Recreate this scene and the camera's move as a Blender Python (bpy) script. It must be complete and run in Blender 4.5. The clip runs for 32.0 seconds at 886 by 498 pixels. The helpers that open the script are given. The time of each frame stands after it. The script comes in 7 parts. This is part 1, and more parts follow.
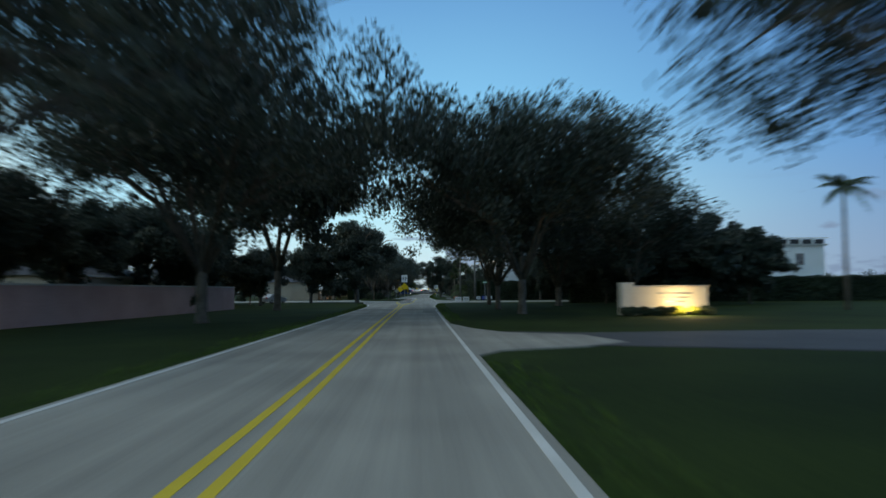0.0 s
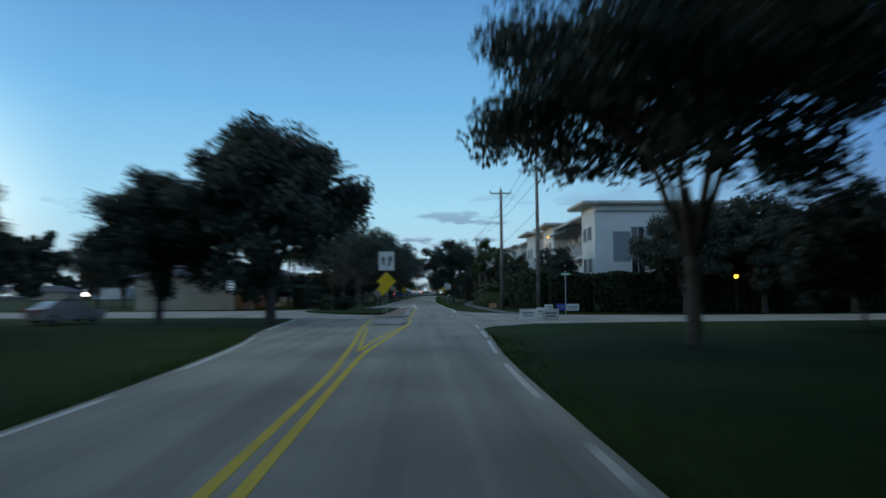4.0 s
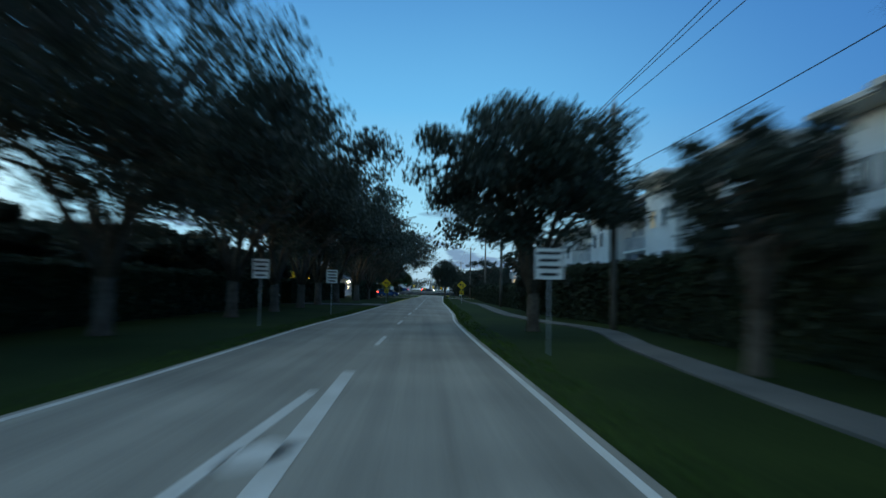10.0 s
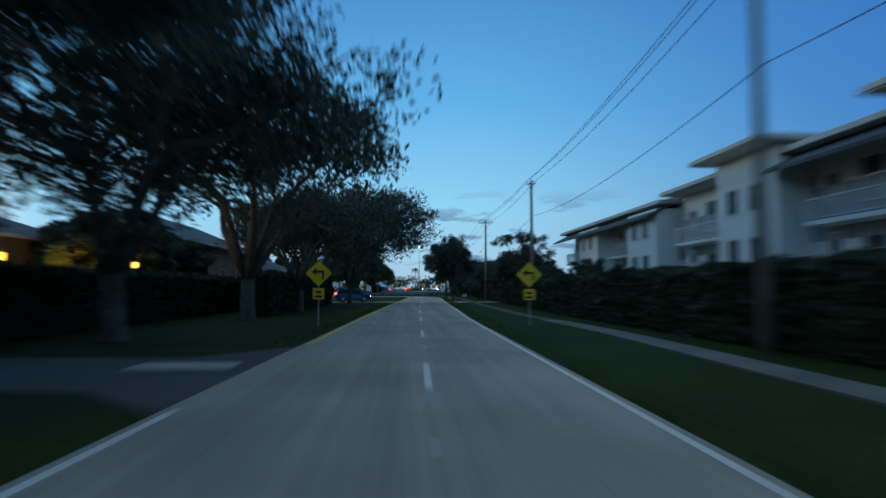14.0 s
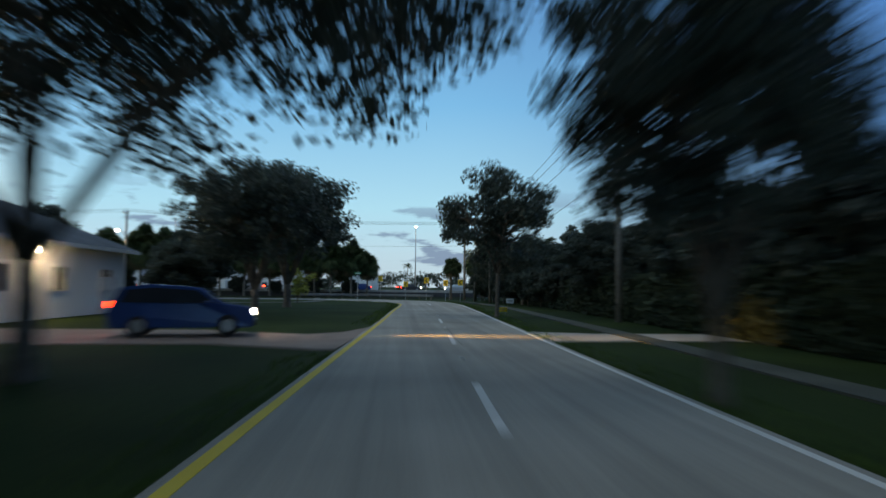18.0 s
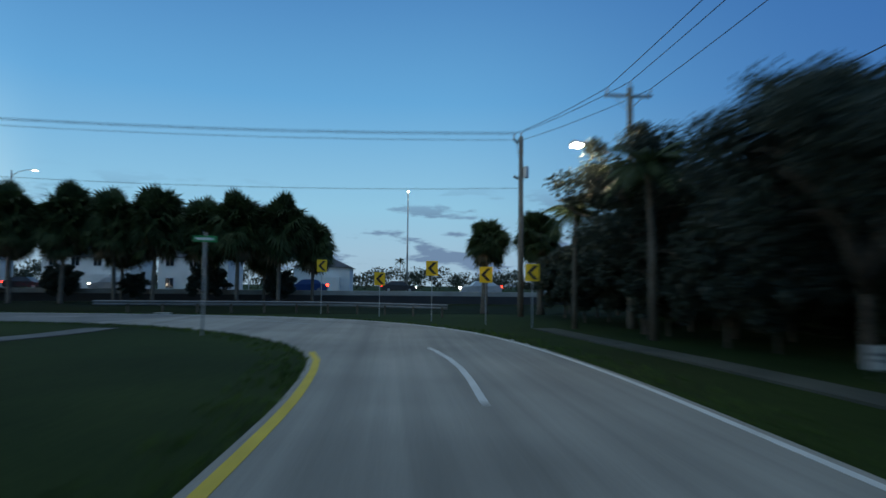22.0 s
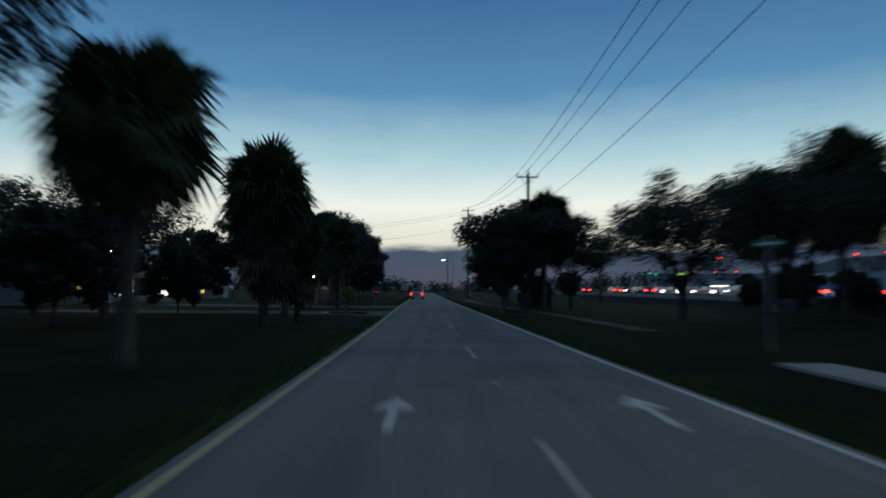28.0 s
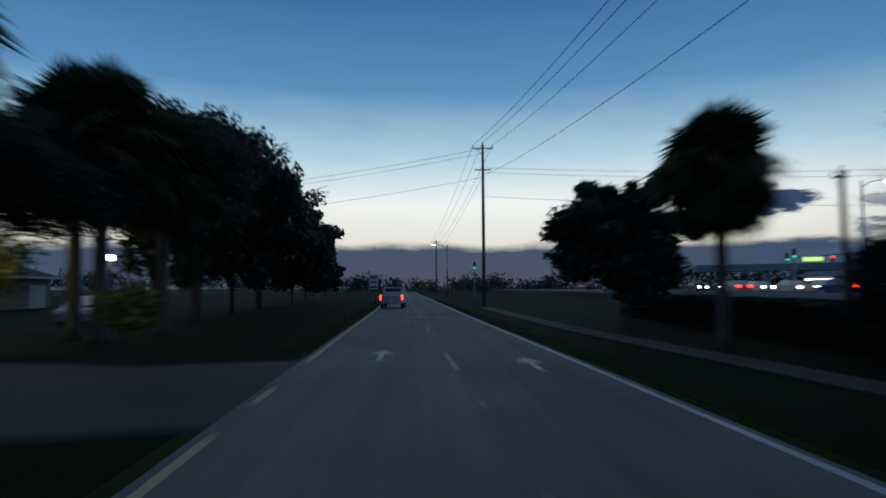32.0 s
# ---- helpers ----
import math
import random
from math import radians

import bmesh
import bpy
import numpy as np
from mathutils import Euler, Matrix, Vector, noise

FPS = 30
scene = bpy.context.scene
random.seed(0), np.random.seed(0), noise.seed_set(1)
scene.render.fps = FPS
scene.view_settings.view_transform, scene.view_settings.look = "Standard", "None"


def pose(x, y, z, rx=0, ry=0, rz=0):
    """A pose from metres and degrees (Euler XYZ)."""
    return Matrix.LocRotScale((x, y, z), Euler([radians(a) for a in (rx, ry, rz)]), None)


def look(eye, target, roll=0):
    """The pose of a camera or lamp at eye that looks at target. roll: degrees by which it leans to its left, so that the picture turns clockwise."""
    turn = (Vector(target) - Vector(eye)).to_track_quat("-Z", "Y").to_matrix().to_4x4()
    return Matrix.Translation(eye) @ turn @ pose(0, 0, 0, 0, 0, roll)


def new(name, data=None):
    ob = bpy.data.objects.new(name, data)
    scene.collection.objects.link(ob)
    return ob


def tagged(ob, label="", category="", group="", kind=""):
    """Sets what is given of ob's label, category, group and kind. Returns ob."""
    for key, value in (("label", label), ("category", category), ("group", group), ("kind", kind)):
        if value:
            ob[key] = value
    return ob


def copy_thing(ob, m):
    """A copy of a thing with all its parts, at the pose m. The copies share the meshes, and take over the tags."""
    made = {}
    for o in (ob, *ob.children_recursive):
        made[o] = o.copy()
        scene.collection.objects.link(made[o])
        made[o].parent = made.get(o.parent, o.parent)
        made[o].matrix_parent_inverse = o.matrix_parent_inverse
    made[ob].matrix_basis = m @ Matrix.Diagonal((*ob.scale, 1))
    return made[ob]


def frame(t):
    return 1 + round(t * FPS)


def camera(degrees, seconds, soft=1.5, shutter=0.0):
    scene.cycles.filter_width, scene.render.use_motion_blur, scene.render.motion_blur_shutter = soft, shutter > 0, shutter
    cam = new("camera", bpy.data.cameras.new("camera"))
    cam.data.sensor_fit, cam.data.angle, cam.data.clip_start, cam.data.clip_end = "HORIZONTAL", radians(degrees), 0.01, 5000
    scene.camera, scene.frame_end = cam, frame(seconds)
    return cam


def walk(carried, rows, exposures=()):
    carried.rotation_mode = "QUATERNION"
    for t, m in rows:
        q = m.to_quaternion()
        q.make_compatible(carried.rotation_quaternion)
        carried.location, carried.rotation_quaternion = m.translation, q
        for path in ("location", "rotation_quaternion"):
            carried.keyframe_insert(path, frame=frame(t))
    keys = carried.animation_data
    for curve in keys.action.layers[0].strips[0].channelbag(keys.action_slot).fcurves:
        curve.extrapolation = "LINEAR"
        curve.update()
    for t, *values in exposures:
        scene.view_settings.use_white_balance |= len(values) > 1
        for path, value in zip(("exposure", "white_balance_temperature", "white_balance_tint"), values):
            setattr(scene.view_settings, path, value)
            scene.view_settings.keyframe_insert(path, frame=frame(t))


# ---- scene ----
# ---- camera ----
cam = camera(70.0, 32.0, soft=1.5, shutter=1.7)
EYE = 1.78
# seconds, x, y, yaw, pitch, roll
PATH = [
    (0.0, 0.00, 0.00, -2.05, 3.74, -0.49),
    (0.5, -0.05, 7.74, -1.64, 3.59, -0.38),
    (1.0, -0.16, 15.54, -1.37, 3.94, -0.31),
    (1.5, -0.30, 23.24, -1.34, 3.93, -0.52),
    (2.0, -0.39, 30.77, -1.20, 4.17, -0.85),
    (2.5, -0.42, 38.08, -0.86, 4.02, -0.35),
    (3.0, -0.42, 45.13, -0.51, 3.94, 0.20),
    (3.5, -0.44, 51.97, -0.76, 4.06, -0.05),
    (4.0, -0.51, 58.77, -2.12, 3.88, -0.47),
    (4.5, -0.58, 65.55, -3.85, 3.76, -0.66),
    (5.0, -0.57, 72.19, -4.07, 3.60, 0.00),
    (5.5, -0.47, 78.74, -4.57, 3.60, 0.00),
    (6.0, -0.28, 85.27, -5.31, 3.60, 0.00),
    (6.5, -0.04, 91.83, -5.66, 3.34, -0.94),
    (7.0, 0.16, 98.48, -4.23, 3.56, -0.44),
    (7.5, 0.25, 105.36, -3.80, 3.29, -1.13),
    (8.0, 0.23, 112.44, -3.38, 3.50, -0.46),
    (8.5, 0.27, 119.29, -3.47, 3.60, -0.70),
    (9.0, 0.30, 126.20, -3.05, 3.76, -0.13),
    (9.5, 0.22, 133.37, -2.48, 3.93, 0.57),
    (10.0, 0.13, 140.88, -1.93, 3.72, 1.21),
    (10.5, 0.02, 148.31, -2.14, 3.53, 0.49),
    (11.0, -0.25, 155.32, -2.19, 3.72, -0.02),
    (11.5, -0.47, 162.31, -2.50, 3.60, -0.14),
    (12.0, -0.62, 169.32, -2.65, 3.53, -1.10),
    (12.5, -0.69, 176.38, -2.85, 3.57, -0.61),
    (13.0, -0.63, 183.59, -3.24, 3.63, -0.22),
    (13.5, -0.51, 190.89, -3.95, 3.72, -0.26),
    (14.0, -0.45, 198.47, -3.52, 3.60, 0.00),
    (14.5, -0.46, 206.28, -2.97, 3.60, 0.00),
    (15.0, -0.52, 214.29, -2.84, 3.60, 0.00),
    (15.5, -0.55, 222.46, -3.08, 3.91, -1.32),
    (16.0, -0.52, 230.76, -3.24, 3.65, -0.57),
    (16.5, -0.42, 238.79, -3.74, 3.80, -0.36),
    (17.0, -0.31, 246.73, -4.07, 3.96, 0.65),
    (17.5, -0.15, 254.34, -4.05, 3.81, 1.63),
    (18.0, -0.00, 262.12, -4.26, 3.46, 0.56),
    (18.5, 0.22, 269.74, -4.55, 3.66, 0.55),
    (19.0, 0.54, 277.00, -4.87, 3.59, -0.01),
    (19.5, 0.87, 283.76, -4.93, 3.64, 0.07),
    (20.0, 1.11, 290.16, -4.92, 3.53, 0.25),
    (20.5, 1.33, 296.72, -5.05, 3.54, 0.03),
    (21.0, 1.55, 303.57, -5.10, 3.39, 0.62),
    (21.5, 1.78, 309.92, -5.13, 3.36, 0.63),
    (22.0, 2.02, 315.45, -4.79, 3.33, 0.59),
    (22.5, 2.20, 320.52, -4.20, 3.27, 0.37),
    (23.0, 2.19, 325.57, -2.45, 3.24, -0.27),
    (23.5, 1.76, 330.68, 3.61, 3.27, 0.29),
    (24.0, 0.76, 335.00, 13.75, 3.32, 0.77),
    (24.5, -1.19, 339.01, 27.83, 2.55, 0.37),
    (25.0, -4.35, 342.55, 40.05, 3.13, -0.07),
    (25.5, -8.18, 345.26, 54.56, 3.66, -0.44),
    (26.0, -12.50, 347.08, 67.44, 3.92, -0.15),
    (26.5, -17.20, 348.12, 77.41, 4.31, 1.84),
    (27.0, -22.10, 348.74, 83.79, 4.08, 1.31),
    (27.5, -27.35, 348.75, 87.53, 3.84, 0.79),
    (28.0, -32.93, 348.42, 89.41, 3.61, 0.26),
    (28.5, -38.80, 348.05, 90.25, 3.37, -0.26),
    (29.0, -44.81, 347.76, 90.83, 3.45, 0.39),
    (29.5, -51.11, 347.49, 89.70, 3.47, 0.33),
    (30.0, -57.62, 347.31, 88.46, 3.42, 0.42),
    (30.5, -63.82, 347.28, 87.54, 3.47, 0.52),
    (31.0, -70.32, 347.31, 86.94, 3.49, 0.42),
    (31.5, -77.00, 347.34, 87.18, 3.43, 0.05),
    (32.0, -83.47, 347.34, 87.61, 3.46, -0.33),
]


def eye_pose(x, y, yaw, pitch, roll):
    a, b = radians(yaw), radians(pitch)
    ahead = Vector((-math.sin(a) * math.cos(b), math.cos(a) * math.cos(b), math.sin(b)))
    eye = Vector((x, y, EYE))
    return look(eye, eye + ahead, roll)


walk(cam, [(t, eye_pose(*r)) for t, *r in PATH],
     [(0.0, 0.9, 8700, 10), (2.0, 0.85, 8900, 11), (3.5, 0.7, 7900, 10), (4.5, 0.55, 7400, 10), (7.0, 0.44, 7100, 10), (8.0, 0.46, 7100, 4), (9.0, 0.5, 7000, 2), (10.0, 0.66, 7000, 2), (12.0, 0.6, 7000, 1),
      (13.5, 0.5, 6700, 2), (16.0, 0.5, 6150, 8), (17.0, 0.56, 7100, 9), (18.0, 0.7, 8300, 13), (19.0, 0.4, 6200, 9), (20.0, 0.36, 6800, 9), (22.0, 0.28, 7000, 9),
      (24.0, 0.08, 7200, 9), (25.0, -0.4, 7200, 5), (26.0, -1.0, 7200, -2), (28.5, -0.95, 6200, 9), (32.0, -0.95, 6100, 12)])

# ---- world: dusk sky, the sun just gone down in the west (-x) ----
def lin(r, g, b, k=1.0):
    """Linear light from 0..255 display values."""
    return tuple(k * (c / 255 / 12.92 if c < 11 else ((c / 255 + 0.055) / 1.055) ** 2.4) for c in (r, g, b))


world = bpy.data.worlds.new("dusk_sky")
scene.world = world
world.use_nodes = True
wn, wl = world.node_tree.nodes, world.node_tree.links
wn.clear()
SKY = 1.0


def wmath(op, a, b=None, clamp=False):
    n = wn.new("ShaderNodeMath")
    n.operation, n.use_clamp = op, clamp
    for k, v in enumerate((a, b)):
        if v is None:
            continue
        if isinstance(v, (int, float)):
            n.inputs[k].default_value = v
        else:
            wl.new(v, n.inputs[k])
    return n.outputs[0]


def wramp(value, stops):
    n = wn.new("ShaderNodeValToRGB")
    e = n.color_ramp.elements
    while len(e) < len(stops):
        e.new(0.5)
    for el, (p, c) in zip(e, stops):
        el.position, el.color = p, (*c, 1)
    wl.new(value, n.inputs[0])
    return n.outputs[0]


def wrange(value, a, b):
    n = wn.new("ShaderNodeMapRange")
    n.interpolation_type = "SMOOTHSTEP"
    n.inputs["From Min"].default_value, n.inputs["From Max"].default_value = a, b
    wl.new(value, n.inputs["Value"])
    return n.outputs[0]


def wblend(fac, a, b):
    n = wn.new("ShaderNodeMix")
    n.data_type = "RGBA"
    for v, k in ((fac, 0), (a, 6), (b, 7)):
        if isinstance(v, (int, float)):
            n.inputs[k].default_value = v
        elif isinstance(v, tuple):
            n.inputs[k].default_value = (*v, 1)
        else:
            wl.new(v, n.inputs[k])
    return n.outputs[2]


sky = wn.new("ShaderNodeTexSky")
sky.sky_type = "NISHITA"
sky.sun_disc = False
sky.sun_elevation = radians(-1.5)
sky.sun_rotation = radians(-86)
sky.air_density, sky.dust_density, sky.ozone_density = 1.0, 0.3, 5.0
wtc = wn.new("ShaderNodeTexCoord")
wsep = wn.new("ShaderNodeSeparateXYZ")
wl.new(wtc.outputs["Generated"], wsep.inputs[0])
up = wsep.outputs["Z"]
# broken low clouds and a bank of them in the west
wmap = wn.new("ShaderNodeMapping")
wmap.inputs["Scale"].default_value = (4.2, 4.2, 17.0)
wl.new(wtc.outputs["Generated"], wmap.inputs["Vector"])
wno = wn.new("ShaderNodeTexNoise")
wno.inputs["Scale"].default_value = 2.1
wno.inputs["Detail"].default_value = 6.0
wno.inputs["Roughness"].default_value = 0.55
wl.new(wmap.outputs["Vector"], wno.inputs["Vector"])
north = wramp(up, [(0.0, lin(150, 180, 205)), (0.05, lin(148, 186, 214)), (0.12, lin(135, 190, 222)), (0.28, lin(92, 160, 212)), (0.46, lin(66, 124, 184)), (0.62, lin(105, 140, 172)), (1.0, lin(140, 155, 165))])
west = wramp(wmath("ADD", up, wmath("MULTIPLY", wmath("SUBTRACT", 0.5, wno.outputs["Fac"]), 0.03)), [(0.0, lin(96, 116, 142, 1.0)), (0.055, lin(92, 112, 140, 1.0)), (0.07, lin(250, 244, 222, 1.85)), (0.13, lin(252, 253, 240, 2.0)), (0.2, lin(196, 230, 236, 1.75)), (0.3, lin(112, 170, 212, 1.45)), (0.46, lin(72, 122, 182, 1.25)), (0.65, lin(105, 140, 172, 1.1)), (1.0, lin(140, 155, 165))])
east = wramp(up, [(0.0, lin(95, 125, 165)), (0.2, lin(60, 115, 178)), (0.46, lin(46, 98, 165)), (0.65, lin(100, 135, 168)), (1.0, lin(140, 155, 165))])
level = wmath("SQRT", wmath("MAXIMUM", wmath("SUBTRACT", 1.0, wmath("MULTIPLY", up, up)), 0.001))
westing = wmath("DIVIDE", wmath("MULTIPLY", wsep.outputs["X"], -1.0), level)
colour = wblend(wrange(westing, 0.45, 0.9), north, west)
colour = wblend(wrange(westing, -0.05, -0.75), colour, east)
colour = wblend(0.12, colour, sky.outputs[0])
cloud = wmath("MULTIPLY", wmath("MULTIPLY", wrange(wno.outputs["Fac"], 0.55, 0.64), wmath("MULTIPLY", wrange(up, 0.17, 0.09), wrange(westing, 0.97, 0.8))), 0.8)
colour = wblend(cloud, colour, lin(84, 108, 144))
# one dark cumulus low in the west-north-west
across = wmath("DIVIDE", wmath("SUBTRACT", wsep.outputs["Y"], 0.5), 0.062)
height = wmath("DIVIDE", wmath("SUBTRACT", up, 0.118), 0.036)
reach = wmath("SQRT", wmath("ADD", wmath("MULTIPLY", across, across), wmath("MULTIPLY", height, height)))
reach = wmath("ADD", reach, wmath("MULTIPLY", wmath("SUBTRACT", 0.5, wno.outputs["Fac"]), 3.2))
cumulus = wmath("MULTIPLY", wrange(reach, 1.05, 0.75), wrange(westing, 0.5, 0.7))
colour = wblend(cumulus, colour, lin(78, 98, 136))
wback = wn.new("ShaderNodeBackground")
wback.inputs["Strength"].default_value = SKY
wout = wn.new("ShaderNodeOutputWorld")
wl.new(colour, wback.inputs["Color"])
wl.new(wback.outputs[0], wout.inputs["Surface"])

# ---- materials ----
MATS = {}


def surface(name, c1, c2, rough=0.8, scale=4.0, big=0.4, bump=0.2, metal=0.0, c3=None, island=0.0, spec=0.5, detail=6.0):
    """A procedural surface: fine grain and broad stains between c1 and c2, with relief."""
    m = bpy.data.materials.new(name)
    m.use_nodes = True
    n, l = m.node_tree.nodes, m.node_tree.links
    b = n["Principled BSDF"]
    tc = n.new("ShaderNodeTexCoord")
    fine, wide = n.new("ShaderNodeTexNoise"), n.new("ShaderNodeTexNoise")
    fine.inputs["Scale"].default_value, fine.inputs["Detail"].default_value = scale, detail
    wide.inputs["Scale"].default_value, wide.inputs["Detail"].default_value = big, 3.0
    geo = n.new("ShaderNodeNewGeometry")
    for t in (fine, wide):
        l.new(geo.outputs["Position"], t.inputs["Vector"])
    add = n.new("ShaderNodeMath")
    add.operation = "MULTIPLY_ADD"
    add.inputs[1].default_value = 0.55
    l.new(wide.outputs["Fac"], add.inputs[0])
    mul = n.new("ShaderNodeMath")
    mul.operation = "MULTIPLY"
    mul.inputs[1].default_value = 0.45
    l.new(fine.outputs["Fac"], mul.inputs[0])
    l.new(mul.outputs[0], add.inputs[2])
    ramp = n.new("ShaderNodeValToRGB")
    ramp.color_ramp.elements[0].position, ramp.color_ramp.elements[1].position = 0.36, 0.64
    ramp.color_ramp.elements[0].color, ramp.color_ramp.elements[1].color = (*c1, 1), (*c2, 1)
    if c3:
        e = ramp.color_ramp.elements.new(0.5)
        e.color = (*c3, 1)
    l.new(add.outputs[0], ramp.inputs[0])
    col = ramp.outputs[0]
    if island:
        hsv = n.new("ShaderNodeHueSaturation")
        mr = n.new("ShaderNodeMapRange")
        mr.inputs["To Min"].default_value, mr.inputs["To Max"].default_value = 1 - island, 1 + island
        l.new(geo.outputs["Random Per Island"], mr.inputs["Value"])
        l.new(mr.outputs[0], hsv.inputs["Value"])
        l.new(col, hsv.inputs["Color"])
        col = hsv.outputs[0]
    l.new(col, b.inputs["Base Color"])
    b.inputs["Roughness"].default_value = rough
    b.inputs["Metallic"].default_value = metal
    b.inputs["Specular IOR Level"].default_value = spec
    if bump:
        bp = n.new("ShaderNodeBump")
        bp.inputs["Strength"].default_value, bp.inputs["Distance"].default_value = bump, 0.02
        l.new(fine.outputs["Fac"], bp.inputs["Height"])
        l.new(bp.outputs[0], b.inputs["Normal"])
    MATS[name] = m
    return m


def leaf_surface(name, c1, c2, rough, island, spec):
    """A leaf: a matt surface that lets part of the light through."""
    m = surface(name, c1, c2, rough, 2, 0.3, 0.0, island=island, spec=spec)
    n, l = m.node_tree.nodes, m.node_tree.links
    b, out = n["Principled BSDF"], n["Material Output"]
    t, mix = n.new("ShaderNodeBsdfTranslucent"), n.new("ShaderNodeMixShader")
    l.new(b.inputs["Base Color"].links[0].from_socket, t.inputs["Color"])
    mix.inputs[0].default_value = 0.25
    l.new(b.outputs[0], mix.inputs[1])
    l.new(t.outputs[0], mix.inputs[2])
    l.new(mix.outputs[0], out.inputs["Surface"])
    return m


def glow(name, colour, strength):
    m = bpy.data.materials.new(name)
    m.use_nodes = True
    b = m.node_tree.nodes["Principled BSDF"]
    b.inputs["Base Color"].default_value = (*colour, 1)
    b.inputs["Emission Color"].default_value = (*colour, 1)
    b.inputs["Emission Strength"].default_value = strength
    return m


def streaked(m, across, along):
    """Adds long tyre and oil streaks that run along the road."""
    n, l = m.node_tree.nodes, m.node_tree.links
    b = n["Principled BSDF"]
    geo, mp, no, mr, hsv = (n.new("ShaderNode" + k) for k in ("NewGeometry", "Mapping", "TexNoise", "MapRange", "HueSaturation"))
    mp.inputs["Scale"].default_value = (across, along, 1.0)
    no.inputs["Scale"].default_value, no.inputs["Detail"].default_value, no.inputs["Roughness"].default_value = 1.0, 4.0, 0.6
    mr.inputs["From Min"].default_value, mr.inputs["From Max"].default_value = 0.32, 0.66
    mr.inputs["To Min"].default_value, mr.inputs["To Max"].default_value = 0.74, 1.12
    l.new(geo.outputs["Position"], mp.inputs["Vector"])
    l.new(mp.outputs[0], no.inputs["Vector"])
    l.new(no.outputs["Fac"], mr.inputs["Value"])
    l.new(mr.outputs[0], hsv.inputs["Value"])
    l.new(b.inputs["Base Color"].links[0].from_socket, hsv.inputs["Color"])
    l.new(hsv.outputs[0], b.inputs["Base Color"])
    return m


# worn asphalt, its base colour raised to stand in for headlight brightness
ASPHALT = streaked(surface("worn_headlit_asphalt", (0.25, 0.238, 0.21), (0.42, 0.40, 0.352), 0.85, 30, 0.25, 0.25, c3=(0.34, 0.324, 0.286)), 1.3, 0.022)
ASPHALT_DARK = surface("fresh_asphalt", (0.04, 0.042, 0.05), (0.075, 0.078, 0.085), 0.8, 28, 0.3, 0.3)
CRACK = surface("tar_sealed_crack", (0.05, 0.05, 0.05), (0.11, 0.108, 0.10), 0.7, 25, 0.6, 0.2)
PATCH = surface("asphalt_patch", (0.19, 0.185, 0.17), (0.28, 0.27, 0.245), 0.85, 25, 0.6, 0.3)
CONCRETE = surface("weathered_concrete", (0.30, 0.29, 0.27), (0.46, 0.45, 0.42), 0.9, 14, 0.5, 0.2)
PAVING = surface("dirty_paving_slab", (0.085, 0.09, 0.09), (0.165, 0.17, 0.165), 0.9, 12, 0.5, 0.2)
# darker, slightly greener slab for the later stretches
PAVING_DARK = surface("dark_paving_slab", (0.035, 0.042, 0.032), (0.085, 0.092, 0.075), 0.95, 9, 0.5, 0.2)
PAVER = surface("brick_paver", (0.20, 0.145, 0.12), (0.30, 0.23, 0.195), 0.9, 12, 0.7, 0.3)
GRASS = surface("mown_grass", (0.013, 0.026, 0.006), (0.036, 0.058, 0.013), 0.95, 9, 0.16, 0.6, c3=(0.022, 0.041, 0.009), spec=0.1)
# about half as bright as the mown grass
DARK_GRASS = surface("dark_grass", (0.007, 0.012, 0.005), (0.020, 0.030, 0.010), 0.95, 7, 0.2, 0.7, spec=0.05)
BLADE = surface("grass_blade", (0.04, 0.085, 0.015), (0.10, 0.16, 0.035), 0.8, 3, 0.3, 0.0, island=0.3, spec=0.15)
WHITE_LINE = surface("white_road_paint", (0.55, 0.55, 0.52), (0.82, 0.82, 0.8), 0.7, 22, 1.2, 0.15)
WORN_WHITE = surface("worn_white_road_paint", (0.30, 0.30, 0.28), (0.58, 0.57, 0.54), 0.8, 26, 1.3, 0.15)
FADED_LINE = surface("faded_yellow_road_paint", (0.48, 0.44, 0.24), (0.68, 0.62, 0.36), 0.75, 22, 1.2, 0.15)
YELLOW_LINE = surface("yellow_road_paint", (0.60, 0.42, 0.03), (0.82, 0.60, 0.05), 0.7, 22, 1.2, 0.15)
BARK = surface("grey_bark", (0.07, 0.055, 0.042), (0.17, 0.14, 0.11), 0.95, 7, 1.5, 0.8)
PALM_BARK = surface("palm_bark", (0.10, 0.085, 0.065), (0.20, 0.17, 0.14), 0.95, 9, 1.2, 0.8)
LEAF = leaf_surface("oak_leaf", (0.037, 0.050, 0.039), (0.076, 0.094, 0.069), 0.52, 0.35, 0.32)
PALM_LEAF = leaf_surface("palm_frond_leaf", (0.030, 0.050, 0.018), (0.070, 0.10, 0.04), 0.6, 0.3, 0.25)
YUCCA_LEAF = surface("yucca_leaf", (0.10, 0.13, 0.06), (0.19, 0.22, 0.11), 0.6, 3, 0.5, 0.0, island=0.25, spec=0.3)
DRY_LEAF = surface("dry_palm_frond", (0.09, 0.065, 0.04), (0.16, 0.12, 0.07), 0.9, 3, 0.5, 0.0, island=0.3, spec=0.1)
HEDGE = surface("hedge_leaf", (0.024, 0.037, 0.023), (0.052, 0.073, 0.041), 0.62, 2, 0.3, 0.0, island=0.35, spec=0.2)
# darker than the leaves: the shade inside a hedge as a colour
HEDGE_SHADE = surface("hedge_inner_shade", (0.010, 0.016, 0.006), (0.022, 0.032, 0.012), 0.95, 4, 0.6, 0.5, spec=0.1)
